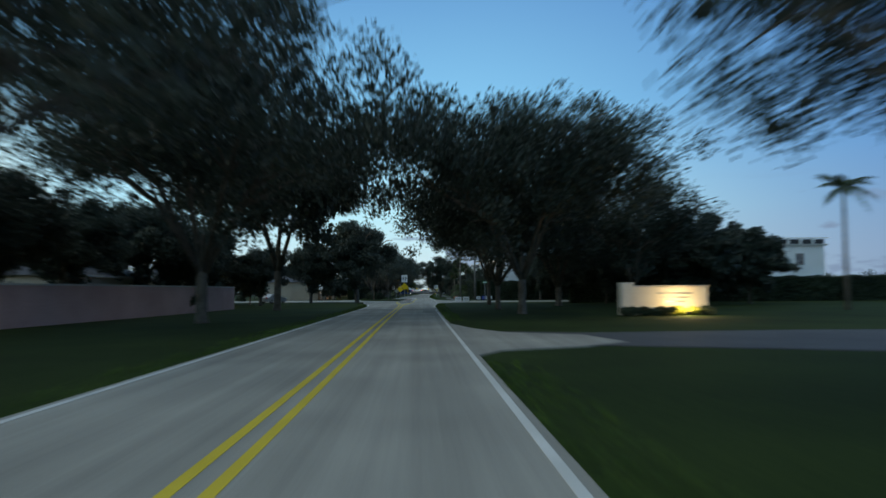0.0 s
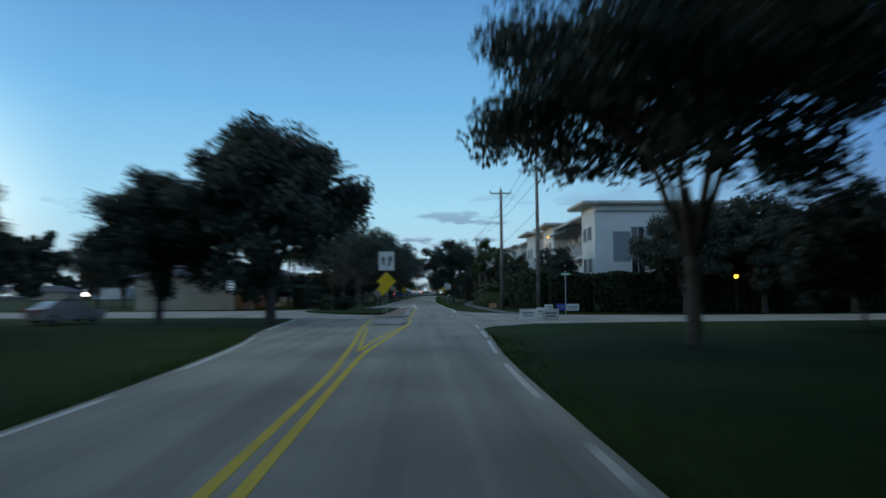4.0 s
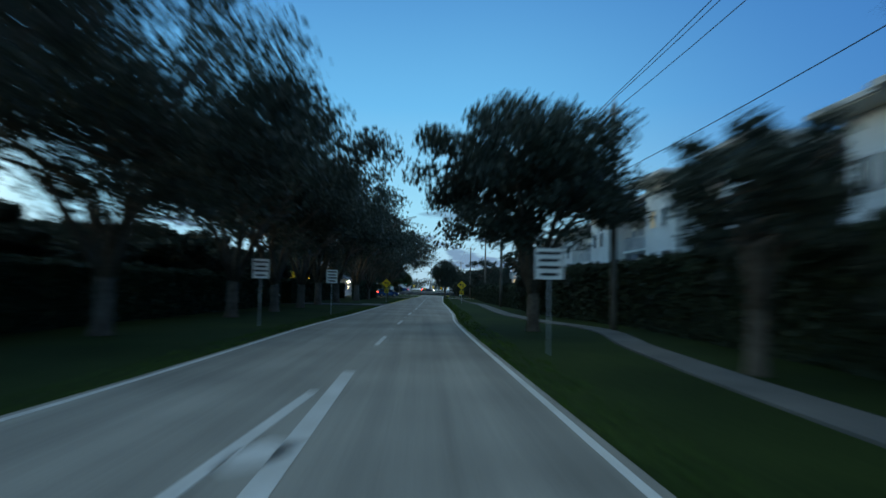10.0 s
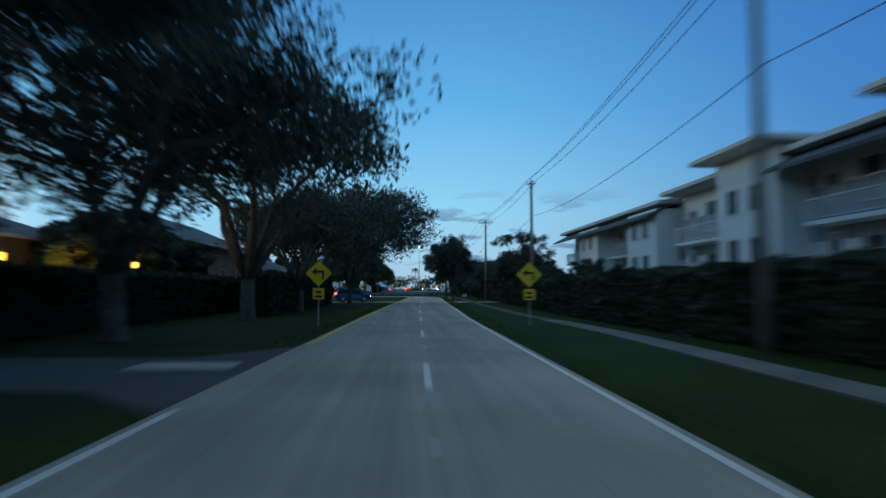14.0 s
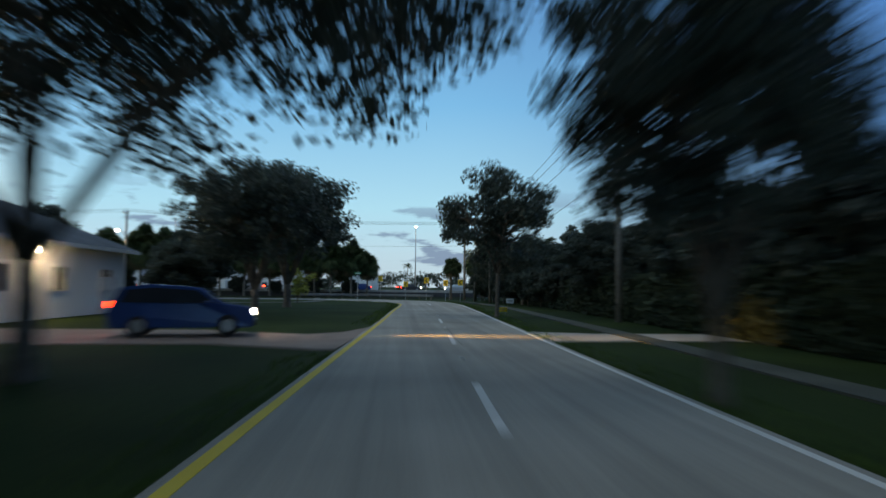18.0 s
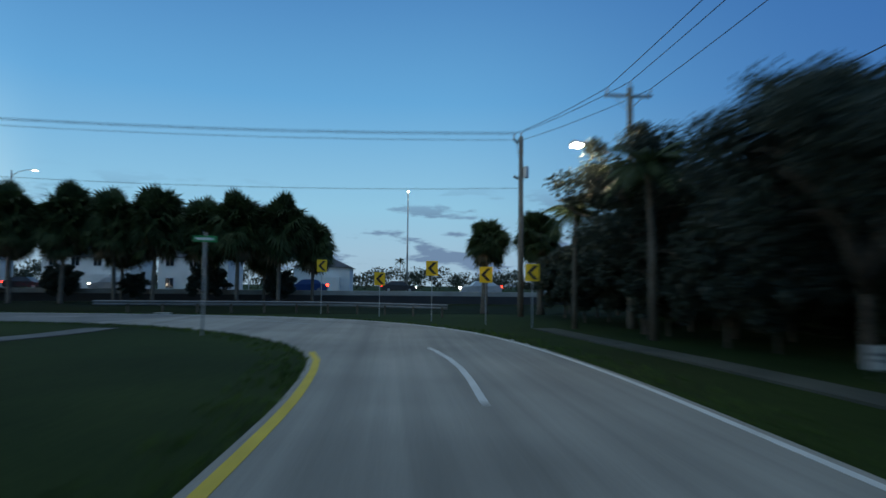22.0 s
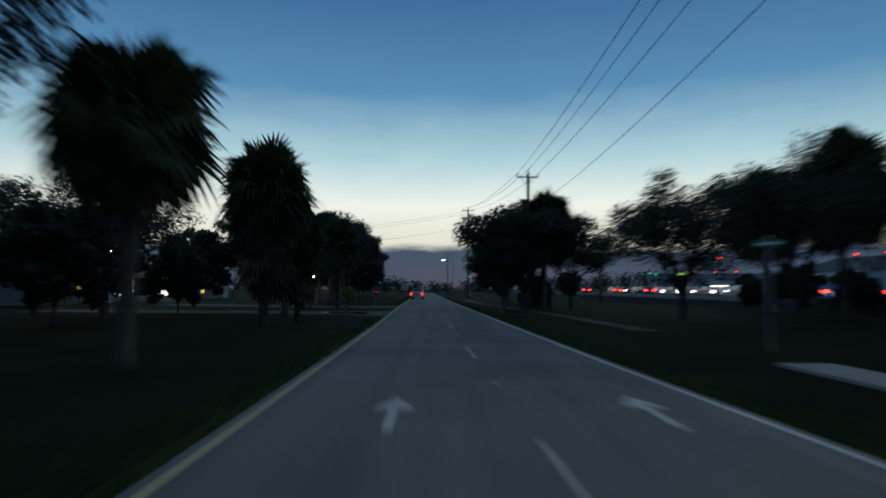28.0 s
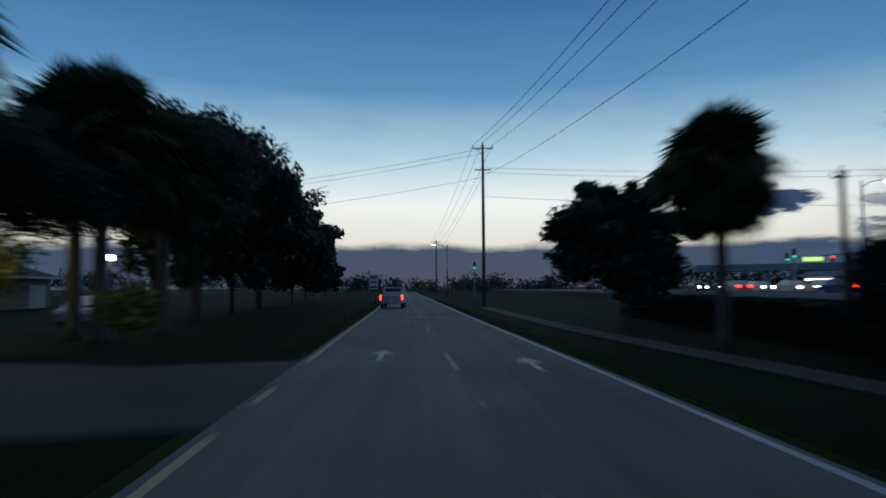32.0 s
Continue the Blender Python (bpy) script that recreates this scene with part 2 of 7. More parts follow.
# green leaf with yellow lamplight mixed into its colour
LIT_SHRUB = surface("lamplit_shrub_leaf", (0.20, 0.22, 0.04), (0.36, 0.37, 0.09), 0.7, 2, 0.4, 0.0, island=0.3, spec=0.15)
POLE_WOOD = surface("weathered_pole_wood", (0.13, 0.115, 0.095), (0.26, 0.235, 0.20), 0.9, 10, 1.0, 0.5)
# galvanised rail with the lack of light put into a darker colour
UNLIT_RAIL = surface("unlit_rail_steel", (0.16, 0.165, 0.17), (0.26, 0.265, 0.27), 0.7, 12, 0.8, 0.1, metal=0.2)
ASPHALT_WEST = streaked(surface("grey_asphalt", (0.15, 0.15, 0.146), (0.27, 0.268, 0.255), 0.85, 30, 0.25, 0.25, c3=(0.21, 0.208, 0.2)), 0.022, 1.3)
GALV = surface("galvanised_steel", (0.38, 0.39, 0.40), (0.55, 0.56, 0.57), 0.45, 14, 1.0, 0.08, metal=0.7)
WIRE = surface("dark_cable", (0.02, 0.02, 0.022), (0.04, 0.04, 0.042), 0.6, 5, 1, 0.0)
WHITE_WALL = surface("white_stucco", (0.66, 0.66, 0.64), (0.82, 0.82, 0.80), 0.9, 12, 0.35, 0.15)
GREY_WALL = surface("blue_grey_stucco", (0.22, 0.245, 0.28), (0.32, 0.345, 0.38), 0.9, 12, 0.35, 0.15)
PINK_WALL = surface("pink_stucco", (0.58, 0.32, 0.27), (0.74, 0.45, 0.39), 0.9, 10, 0.4, 0.2)
CREAM_WALL = surface("cream_stucco", (0.55, 0.50, 0.42), (0.70, 0.65, 0.56), 0.9, 10, 0.4, 0.15)
TAN_WALL = surface("tan_stucco", (0.26, 0.22, 0.17), (0.38, 0.33, 0.26), 0.9, 10, 0.4, 0.15)
ROOF = surface("grey_roof_tile", (0.045, 0.05, 0.06), (0.085, 0.095, 0.115), 0.8, 9, 0.5, 0.3)
FLAT_ROOF = surface("roof_fascia", (0.45, 0.44, 0.42), (0.58, 0.57, 0.55), 0.8, 8, 0.5, 0.1)
SOFFIT = surface("roof_soffit", (0.6, 0.57, 0.5), (0.72, 0.69, 0.62), 0.85, 8, 0.5, 0.05)
FRAME = surface("window_frame_paint", (0.55, 0.55, 0.55), (0.7, 0.7, 0.7), 0.5, 9, 1, 0.03)
RAILING = surface("balcony_rail_metal", (0.5, 0.5, 0.5), (0.66, 0.66, 0.66), 0.5, 9, 1, 0.03)
GLASS = surface("dark_window_glass", (0.02, 0.025, 0.03), (0.035, 0.04, 0.05), 0.08, 1, 0.5, 0.0, spec=0.8)
SIGN_YELLOW = surface("yellow_sign_sheeting", (0.85, 0.52, 0.01), (0.92, 0.60, 0.02), 0.4, 6, 1.5, 0.02)
SIGN_WHITE = surface("white_sign_sheeting", (0.82, 0.82, 0.80), (0.92, 0.92, 0.9), 0.4, 6, 1.5, 0.02)
SIGN_BLACK = surface("black_sign_print", (0.012, 0.012, 0.012), (0.025, 0.025, 0.025), 0.5, 6, 1.5, 0.0)
SIGN_RED = surface("red_sign_sheeting", (0.50, 0.02, 0.015), (0.62, 0.035, 0.03), 0.45, 6, 1.5, 0.02)
SIGN_GREEN = surface("green_sign_sheeting", (0.01, 0.28, 0.08), (0.015, 0.36, 0.11), 0.4, 6, 1.5, 0.02)
SIGN_BACK = surface("bare_sign_back", (0.22, 0.23, 0.24), (0.34, 0.35, 0.36), 0.5, 9, 1, 0.05, metal=0.5)
BLUE_PAINT = surface("blue_car_paint", (0.012, 0.055, 0.20), (0.016, 0.07, 0.24), 0.25, 3, 0.8, 0.0, spec=0.6)
SILVER_PAINT = surface("silver_car_paint", (0.50, 0.50, 0.50), (0.60, 0.60, 0.60), 0.3, 3, 0.8, 0.0, metal=0.3)
DARK_PAINT = surface("dark_car_paint", (0.03, 0.03, 0.035), (0.05, 0.05, 0.055), 0.3, 3, 0.8, 0.0)
RUBBER = surface("tyre_rubber", (0.015, 0.015, 0.015), (0.03, 0.03, 0.03), 0.85, 12, 2, 0.1)
RIM = surface("alloy_rim", (0.4, 0.4, 0.4), (0.55, 0.55, 0.55), 0.35, 5, 1, 0.0, metal=0.8)
ORANGE_PANEL = surface("orange_placard", (0.75, 0.28, 0.16), (0.85, 0.36, 0.22), 0.6, 6, 1, 0.0)
BLUE_PANEL = surface("blue_placard", (0.05, 0.10, 0.45), (0.08, 0.14, 0.55), 0.6, 6, 1, 0.0)
WATER = surface("puddle_water", (0.012, 0.014, 0.016), (0.02, 0.022, 0.025), 0.02, 1, 0.5, 0.0, spec=0.9)
LAMP_WHITE = glow("street_lamp_light", (1.0, 0.86, 0.62), 60)
LAMP_WARM = glow("house_lamp_light", (1.0, 0.58, 0.07), 2.6)
WINDOW_WARM = glow("lit_window", (1.0, 0.58, 0.10), 2.0)
WINDOW_DIM = glow("dim_lit_window", (1.0, 0.66, 0.30), 0.05)
SHOP_ORANGE = glow("orange_shop_sign", (1.0, 0.45, 0.12), 2)
FAR_WALL = surface("weathered_far_render", (0.34, 0.35, 0.36), (0.46, 0.47, 0.48), 0.9, 8, 0.4, 0.1)
HEADLIGHT = glow("headlight_light", (1.0, 0.93, 0.78), 40)
TAIL = glow("tail_light", (1.0, 0.03, 0.012), 14)
SIGNAL_RED = glow("red_signal_light", (1.0, 0.03, 0.02), 8)
SIGNAL_GREEN = glow("green_signal_light", (0.02, 1.0, 0.40), 3)
SHOP_WHITE = glow("lit_shop_window", (1.0, 0.96, 0.88), 3.5)
LIT_PANEL = glow("lit_name_panel", (0.62, 1.0, 0.22), 2.0)
NEON_GREEN = glow("green_shop_sign", (0.12, 1.0, 0.12), 2.2)


# ---- mesh helpers ----
def part(name, bm, material, parent=None, label="", smooth=False):
    me = bpy.data.meshes.new(name)
    bm.to_mesh(me)
    bm.free()
    me.materials.append(material)
    if smooth:
        for p in me.polygons:
            p.use_smooth = True
    ob = new(name, me)
    ob.parent = parent
    if label:
        tagged(ob, label)
    return ob


def part_data(name, verts, faces, material, parent=None, label=""):
    me = bpy.data.meshes.new(name)
    me.from_pydata(verts, [], faces)
    me.materials.append(material)
    ob = new(name, me)
    ob.parent = parent
    if label:
        tagged(ob, label)
    return ob


def shared(name, ob, parent, m):
    """Another object on the mesh of ob."""
    o = new(name, ob.data)
    o.parent = parent
    o.matrix_basis = m
    return o


def thing(name, x, y, z, label, category, group="", turn=0.0, kind=""):
    e = new(name)
    e.empty_display_size = 0.3
    e.matrix_basis = pose(x, y, z, 0, 0, turn)
    return tagged(e, label, category, group, kind)


def add_box(bm, c, s, bevel=0.0, rot=None):
    m = Matrix.Translation(c)
    if rot is not None:
        m = m @ rot
    r = bmesh.ops.create_cube(bm, size=1.0, matrix=m @ Matrix.Diagonal((*s, 1)))
    if bevel:
        es = {e for v in r["verts"] for e in v.link_edges}
        bmesh.ops.bevel(bm, geom=list(es), offset=bevel, segments=1, affect="EDGES")
    return bm


def box(c, s, bevel=0.0, rot=None):
    return add_box(bmesh.new(), c, s, bevel, rot)


def add_tube(bm, pts, radii, sides=8, cap=True):
    """A tube along pts with a radius at each."""
    rings = []
    for i, p in enumerate(pts):
        p = Vector(p)
        d = (Vector(pts[min(i + 1, len(pts) - 1)]) - Vector(pts[max(i - 1, 0)])).normalized()
        u = d.orthogonal().normalized() if abs(d.z) > 0.9 else d.cross(Vector((0, 0, 1))).normalized()
        if abs(d.z) > 0.9:
            u = (Vector((1, 0, 0)) - d * d.x).normalized()
        w = d.cross(u)
        rings.append([bm.verts.new(p + radii[i] * (math.cos(a) * u + math.sin(a) * w)) for a in (2 * math.pi * k / sides for k in range(sides))])
    for a, b in zip(rings, rings[1:]):
        for k in range(sides):
            bm.faces.new((a[k], a[(k + 1) % sides], b[(k + 1) % sides], b[k]))
    if cap:
        bm.faces.new(rings[0][::-1])
        bm.faces.new(rings[-1])
    return bm


def tube(pts, radii, sides=8):
    return add_tube(bmesh.new(), pts, radii, sides)


def add_prism(bm, outline, z0, z1):
    a = [bm.verts.new((x, y, z0)) for x, y in outline]
    b = [bm.verts.new((x, y, z1)) for x, y in outline]
    n = len(a)
    bm.faces.new(a[::-1])
    bm.faces.new(b)
    for k in range(n):
        bm.faces.new((a[k], a[(k + 1) % n], b[(k + 1) % n], b[k]))
    return bm


def prism(outline, z0, z1):
    bm = add_prism(bmesh.new(), outline, z0, z1)
    bmesh.ops.recalc_face_normals(bm, faces=bm.faces[:])
    return bm


def plate(outline, depth):
    """A flat panel in the xz plane that faces -y."""
    bm = bmesh.new()
    a = [bm.verts.new((x, 0.0, z)) for x, z in outline]
    b = [bm.verts.new((x, depth, z)) for x, z in outline]
    n = len(a)
    bm.faces.new(a)
    bm.faces.new(b[::-1])
    for k in range(n):
        bm.faces.new((a[k], b[k], b[(k + 1) % n], a[(k + 1) % n]))
    bmesh.ops.recalc_face_normals(bm, faces=bm.faces[:])
    return bm


def smooth_line(pts, step=1.5):
    """A smooth line through pts, with points about step apart."""
    pts = [np.array(p, float) for p in pts]
    ext = [2 * pts[0] - pts[1]] + pts + [2 * pts[-1] - pts[-2]]
    out = []
    for i in range(1, len(ext) - 2):
        p0, p1, p2, p3 = ext[i - 1:i + 3]
        d = np.linalg.norm(p2 - p1)
        n = max(1, int(d / step))
        m1, m2 = (p2 - p0) / (np.linalg.norm(p2 - p0) + 1e-9) * d, (p3 - p1) / (np.linalg.norm(p3 - p1) + 1e-9) * d
        for k in range(n):
            u = k / n
            out.append((2 * u**3 - 3 * u**2 + 1) * p1 + (u**3 - 2 * u**2 + u) * m1 + (3 * u**2 - 2 * u**3) * p2 + (u**3 - u**2) * m2)
    out.append(pts[-1])
    return np.array(out)


def side_of(line, off):
    """The line moved to its left by off."""
    d = np.gradient(line, axis=0)
    d /= np.linalg.norm(d, axis=1)[:, None]
    return line + np.stack([-d[:, 1], d[:, 0]], 1) * off


def strip(name, left, right, z0, z1, material, parent=None, label=""):
    """A slab between two lines of equal length, from z0 up to z1."""
    n = len(left)
    v = [(*p, z1) for p in left] + [(*p, z1) for p in right] + [(*p, z0) for p in left] + [(*p, z0) for p in right]
    f = []
    for i in range(n - 1):
        f += [(i, n + i, n + i + 1, i + 1), (i, i + 1, 2 * n + i + 1, 2 * n + i), (n + i + 1, n + i, 3 * n + i, 3 * n + i + 1)]
    f += [(0, 2 * n, 3 * n, n), (n - 1, 2 * n - 1, 4 * n - 1, 3 * n - 1)]
    return part_data(name, v, f, material, parent, label)


def ribbon(name, line, width, z0, z1, material, parent=None, label=""):
    return strip(name, side_of(line, width / 2), side_of(line, -width / 2), z0, z1, material, parent, label)


def cut(line, a, b):
    """The stretch of a line between two of its lengths."""
    s = np.r_[0, np.cumsum(np.linalg.norm(np.diff(line, axis=0), axis=1))]
    k = np.r_[a, s[(s > a) & (s < b)], b]
    return np.stack([np.interp(k, s, line[:, 0]), np.interp(k, s, line[:, 1])], 1)


def length(line):
    return float(np.linalg.norm(np.diff(line, axis=0), axis=1).sum())


# ---- ground and roads ----
def build_ground():
    bm = bmesh.new()
    bmesh.ops.create_grid(bm, x_segments=60, y_segments=60, size=2200, matrix=Matrix.Translation((0, 200, -0.04)))
    g = part("ground", bm, GRASS)
    tagged(g, "mown green grass verge and lawns beside the road", "ground", kind="structure")


build_ground()

ROAD_R = smooth_line([(1.4, -70), (1.4, 20), (1.4, 60), (1.6, 75), (2.2, 86), (2.5, 98), (2.2, 106), (2.7, 119), (2.4, 132), (2.2, 150), (2.1, 176), (2.6, 190),
                      (3.4, 236), (4.0, 252), (4.5, 268), (5.5, 295), (6.1, 309), (6.5, 321), (6.6, 328), (6.1, 335), (5.0, 340.2), (2.9, 344.8),
                      (0.0, 348.2), (-3.8, 350.7), (-8.6, 352.2), (-13.5, 353.1), (-22, 353.5), (-32, 353.3), (-50, 352.5), (-76, 351.7),
                      (-99, 351.1), (-126, 350.4), (-330, 346.4)])
ROAD_L = smooth_line([(-5.85, -70), (-5.85, 20), (-5.85, 60), (-5.9, 70), (-6.6, 80), (-7.9, 90), (-8.9, 103), (-8.9, 110), (-8.2, 118), (-7.5, 125), (-6.2, 136),
                      (-5.2, 149), (-5.0, 170), (-4.4, 186), (-3.0, 237), (-2.4, 254), (-1.9, 269), (-0.6, 297), (-0.1, 310), (0.45, 321), (0.55, 327),
                      (0.0, 332.5), (-2.1, 337.2), (-5.2, 341.0), (-9.0, 343.8), (-13.5, 345.4), (-20, 346.1), (-30, 346.0), (-46, 345.8),
                      (-65, 345.5), (-99, 344.7), (-139, 344.0), (-330, 339.5)])
ROAD_C = smooth_line([(-1.3, 150), (-1.25, 160), (-0.65, 187), (-0.25, 199), (0.8, 248), (1.1, 260), (1.4, 271), (2.0, 285), (2.9, 309), (3.45, 324), (3.5, 331),
                      (2.2, 338), (-0.6, 343.4), (-5.2, 347.5), (-11, 349.3), (-20, 349.8), (-28, 349.9), (-51, 349.4), (-74, 348.85), (-87, 348.5), (-126, 347.4), (-330, 343)])


def resample(line, n):
    s = np.r_[0, np.cumsum(np.linalg.norm(np.diff(line, axis=0), axis=1))]
    k = np.linspace(0, s[-1], n)
    return np.stack([np.interp(k, s, line[:, 0]), np.interp(k, s, line[:, 1])], 1)


def matched(a, b):
    """b's points nearest to the ends of the cross-sections at a."""
    out = []
    j = 0
    for p in a:
        d = np.linalg.norm(b[j:j + 40] - p, axis=1)
        j = j + int(np.argmin(d))
        out.append(b[j])
    return np.array(out)


def build_road():
    fine_l = resample(side_of(ROAD_L, 0.2), 1400)
    fine_r = side_of(ROAD_R, -0.2)
    other = matched(fine_r, fine_l)
    k = int(np.argmin(np.linalg.norm(fine_r - np.array([-9.0, 352.2]), axis=1)))
    road = strip("road", other[:k + 1], fine_r[:k + 1], -0.3, 0.0, ASPHALT)
    west = strip("road", other[k:], fine_r[k:], -0.3, 0.0, ASPHALT_WEST)
    tagged(west, "grey asphalt road past the bend, towards the sunset", "road", kind="structure")
    tagged(road, "worn grey asphalt road with tyre-darkened lanes, coloured pale as under headlights", "road", kind="structure")
    s_of = lambda line, y: float(np.interp(y, line[:200, 1], np.r_[0, np.cumsum(np.linalg.norm(np.diff(line[:200], axis=0), axis=1))]))
    z = 0.006

    def paint(name, line, w, m=WHITE_LINE, top=z):
        return ribbon(name, line, w, -0.01, top, m, road)

    # right edge line, broken in front of the drive and where the street crosses
    y_r = lambda y: s_of(ROAD_R, y)
    paint("edge_line", cut(ROAD_R, 0, y_r(52.0)), 0.13)
    for a, b in ((55.5, 58.6), (64.5, 66.0), (69.5, 74.5), (77.0, 82.0), (83.5, 87.5), (89.5, 92.5)):
        paint("edge_line", cut(ROAD_R, y_r(a), y_r(b)), 0.13)
    paint("edge_line", cut(ROAD_R, y_r(113), length(ROAD_R) - 1), 0.125)
    # left edge line: white, then yellow past the merge
    y_l = lambda y: s_of(ROAD_L, y)
    paint("edge_line", cut(ROAD_L, 0, y_l(42)), 0.13)
    for a, b in ((45.0, 57), (60, 70), (74, 85), (90, 102)):
        paint("edge_line", cut(ROAD_L, y_l(a), y_l(b)), 0.13)
    paint("edge_line", cut(ROAD_L, y_l(122), y_l(208)), 0.13)
    total = length(ROAD_L)
    s_ = np.r_[0, np.cumsum(np.linalg.norm(np.diff(ROAD_L, axis=0), axis=1))]
    end_a = float(s_[np.argmin(np.linalg.norm(ROAD_L - np.array([0.1, 332.4]), axis=1))])
    for a, b in ((y_l(219), y_l(285.3)), (y_l(287.1), y_l(288.5)), (y_l(291.1), end_a)):
        paint("yellow_edge_line", cut(ROAD_L, a, b), 0.17, YELLOW_LINE)
    beg = float(s_[np.argmin(np.linalg.norm(ROAD_L - np.array([-31, 346.0]), axis=1))])
    g1 = float(s_[np.argmin(np.linalg.norm(ROAD_L - np.array([-91.3, 344.9]), axis=1))])
    g2 = float(s_[np.argmin(np.linalg.norm(ROAD_L - np.array([-99, 344.7]), axis=1))])
    paint("edge_line", cut(ROAD_L, beg, g1), 0.13, FADED_LINE)
    paint("edge_line", cut(ROAD_L, g1 + 2.3, g1 + 3.7), 0.13, FADED_LINE)
    paint("edge_line", cut(ROAD_L, g2, total - 1), 0.13, FADED_LINE)
    # double yellow centre line, which opens round the nose of the median
    for line in ([(-2.30, -70), (-2.27, 9), (-2.42, 38), (-2.45, 66), (-2.48, 73), (-2.61, 76), (-2.9, 82.4), (-3.36, 89.8), (-3.62, 97), (-3.7, 101.5)],
                 [(-1.92, -70), (-1.88, 9), (-2.06, 38), (-2.12, 66), (-2.17, 73.3), (-2.14, 77.8), (-1.88, 82.2), (-1.25, 92.6), (-1.1, 97), (-1.15, 100.5)]):
        paint("yellow_centre_line", smooth_line(line), 0.15, YELLOW_LINE)
    for line in ([(-2.39, 78.3), (-2.73, 83.8), (-3.2, 91.9)], [(-2.33, 78.3), (-2.2, 82.6), (-1.6, 89.4), (-1.42, 91.9)]):
        paint("gore_line", smooth_line(line), 0.13, YELLOW_LINE)
    for y in (85.4, 87.5, 89.6, 91.7):
        u = (y - 78.3) / 13.6
        paint("gore_line", np.array([(-2.36 - 0.82 * u, y), (-2.36 - 0.0 * u, y), (-2.33 + 0.86 * u, y)]), 0.15, FADED_LINE)
    paint("yellow_dash", np.array([(-1.33, 101.8), (-1.3, 103.0), (-1.26, 104.1)]), 0.16, YELLOW_LINE)
    paint("yellow_dash", np.array([(-1.24, 105.1), (-1.18, 107.0), (-1.12, 108.7)]), 0.16, YELLOW_LINE)
    paint("yellow_edge_line", smooth_line([(-1.12, 110.3), (-1.08, 114), (-0.98, 119), (-0.82, 128.4)]), 0.16, YELLOW_LINE)
    # the mouth of the side street: broken white corner marks
    paint("corner_mark", np.array([(2.24, 104.8), (2.28, 106.0), (2.34, 107.4)]), 0.13, WORN_WHITE)
    paint("corner_mark", np.array([(1.8, 105.0), (1.83, 106.2), (1.87, 107.5)]), 0.15)
    paint("stop_line", np.array([(1.78, 103.5), (2.4, 103.5), (3.1, 103.45)]), 0.2)
    # gore where the side road merges
    paint("gore_line", smooth_line([(-0.88, 128.6), (-1.0, 133.5), (-1.18, 142), (-1.36, 154.6)]), 0.26)
    paint("gore_line", smooth_line([(-3.3, 128.4), (-3.1, 130.4), (-2.8, 134.2), (-2.25, 141), (-1.68, 151.9)]), 0.18)
    for y in (130.6, 134.0, 137.3, 140.7, 144.1, 147.4):
        xl, xr = float(np.interp(y, [130.4, 134.2, 141, 151.9], [-3.1, -2.8, -2.25, -1.68])) + 0.1, -0.9 - 0.0165 * (y - 126.7) - 0.14
        paint("gore_hatch", np.array([(xl, y), (xl * 0.6 + xr * 0.4, y + 0.12), (xr, y + 0.85)]), 0.52)
    # lane dashes
    rows = [163.0 + 12.2 * k for k in range(8)] + [260.2, 271.9, 284.0, 295.8]
    for y in rows + [329.4]:
        s, half = s_of(ROAD_C, y), 4.3 if y > 325 else 1.9
        paint("lane_dash", cut(ROAD_C, s - half, s + half), 0.14)
    sc = np.r_[0, np.cumsum(np.linalg.norm(np.diff(ROAD_C, axis=0), axis=1))]
    west_rows = [-2.5, -15, -28.3] + [-38.6 - 12.0 * k for k in range(20)]
    for x in west_rows:
        i = int(np.argmin(np.abs(ROAD_C[100:, 0] - x))) + 100
        paint("lane_dash", cut(ROAD_C, sc[i] - 1.7, sc[i] + 1.7), 0.11, WORN_WHITE)
    # raised reflective studs midway between the dashes
    studs = [(float(np.interp(y + 6.05, ROAD_C[:200, 1], ROAD_C[:200, 0])), y + 6.05) for y in rows]
    for x in west_rows[3:12]:
        i = int(np.argmin(np.abs(ROAD_C[100:, 0] - x + 6.0))) + 100
        studs.append(tuple(ROAD_C[i]))
    # direction arrows
    for x, y, turn in ((-42.2, 347.8, 90), (-42.4, 351.6, 90), (-100.4, 346.4, 90), (-98.2, 350.0, 90)):
        out = [(-0.07, -1.2), (0.07, -1.2), (0.07, 0.25), (0.32, 0.25), (0.0, 1.2), (-0.32, 0.25), (-0.07, 0.25)]
        a = radians(turn)
        o = part("lane_arrow", prism([(x + u * math.cos(a) - v * math.sin(a), y + u * math.sin(a) + v * math.cos(a)) for u, v in out], -0.01, z), WHITE_LINE, road)
    # raised reflective studs through the bend
    stud = None
    for x, y in studs + [(6.4, 333.1), (6.25, 334.7), (6.08, 336.2), (5.72, 337.6), (5.3, 339.4), (4.3, 342.1)]:
        if stud is None:
            stud = part("road_stud", box((0, 0, 0.012), (0.12, 0.1, 0.035), 0.01), WHITE_LINE, road)
            stud.matrix_basis = pose(x, y, 0)
        else:
            shared("road_stud", stud, road, pose(x, y, 0))
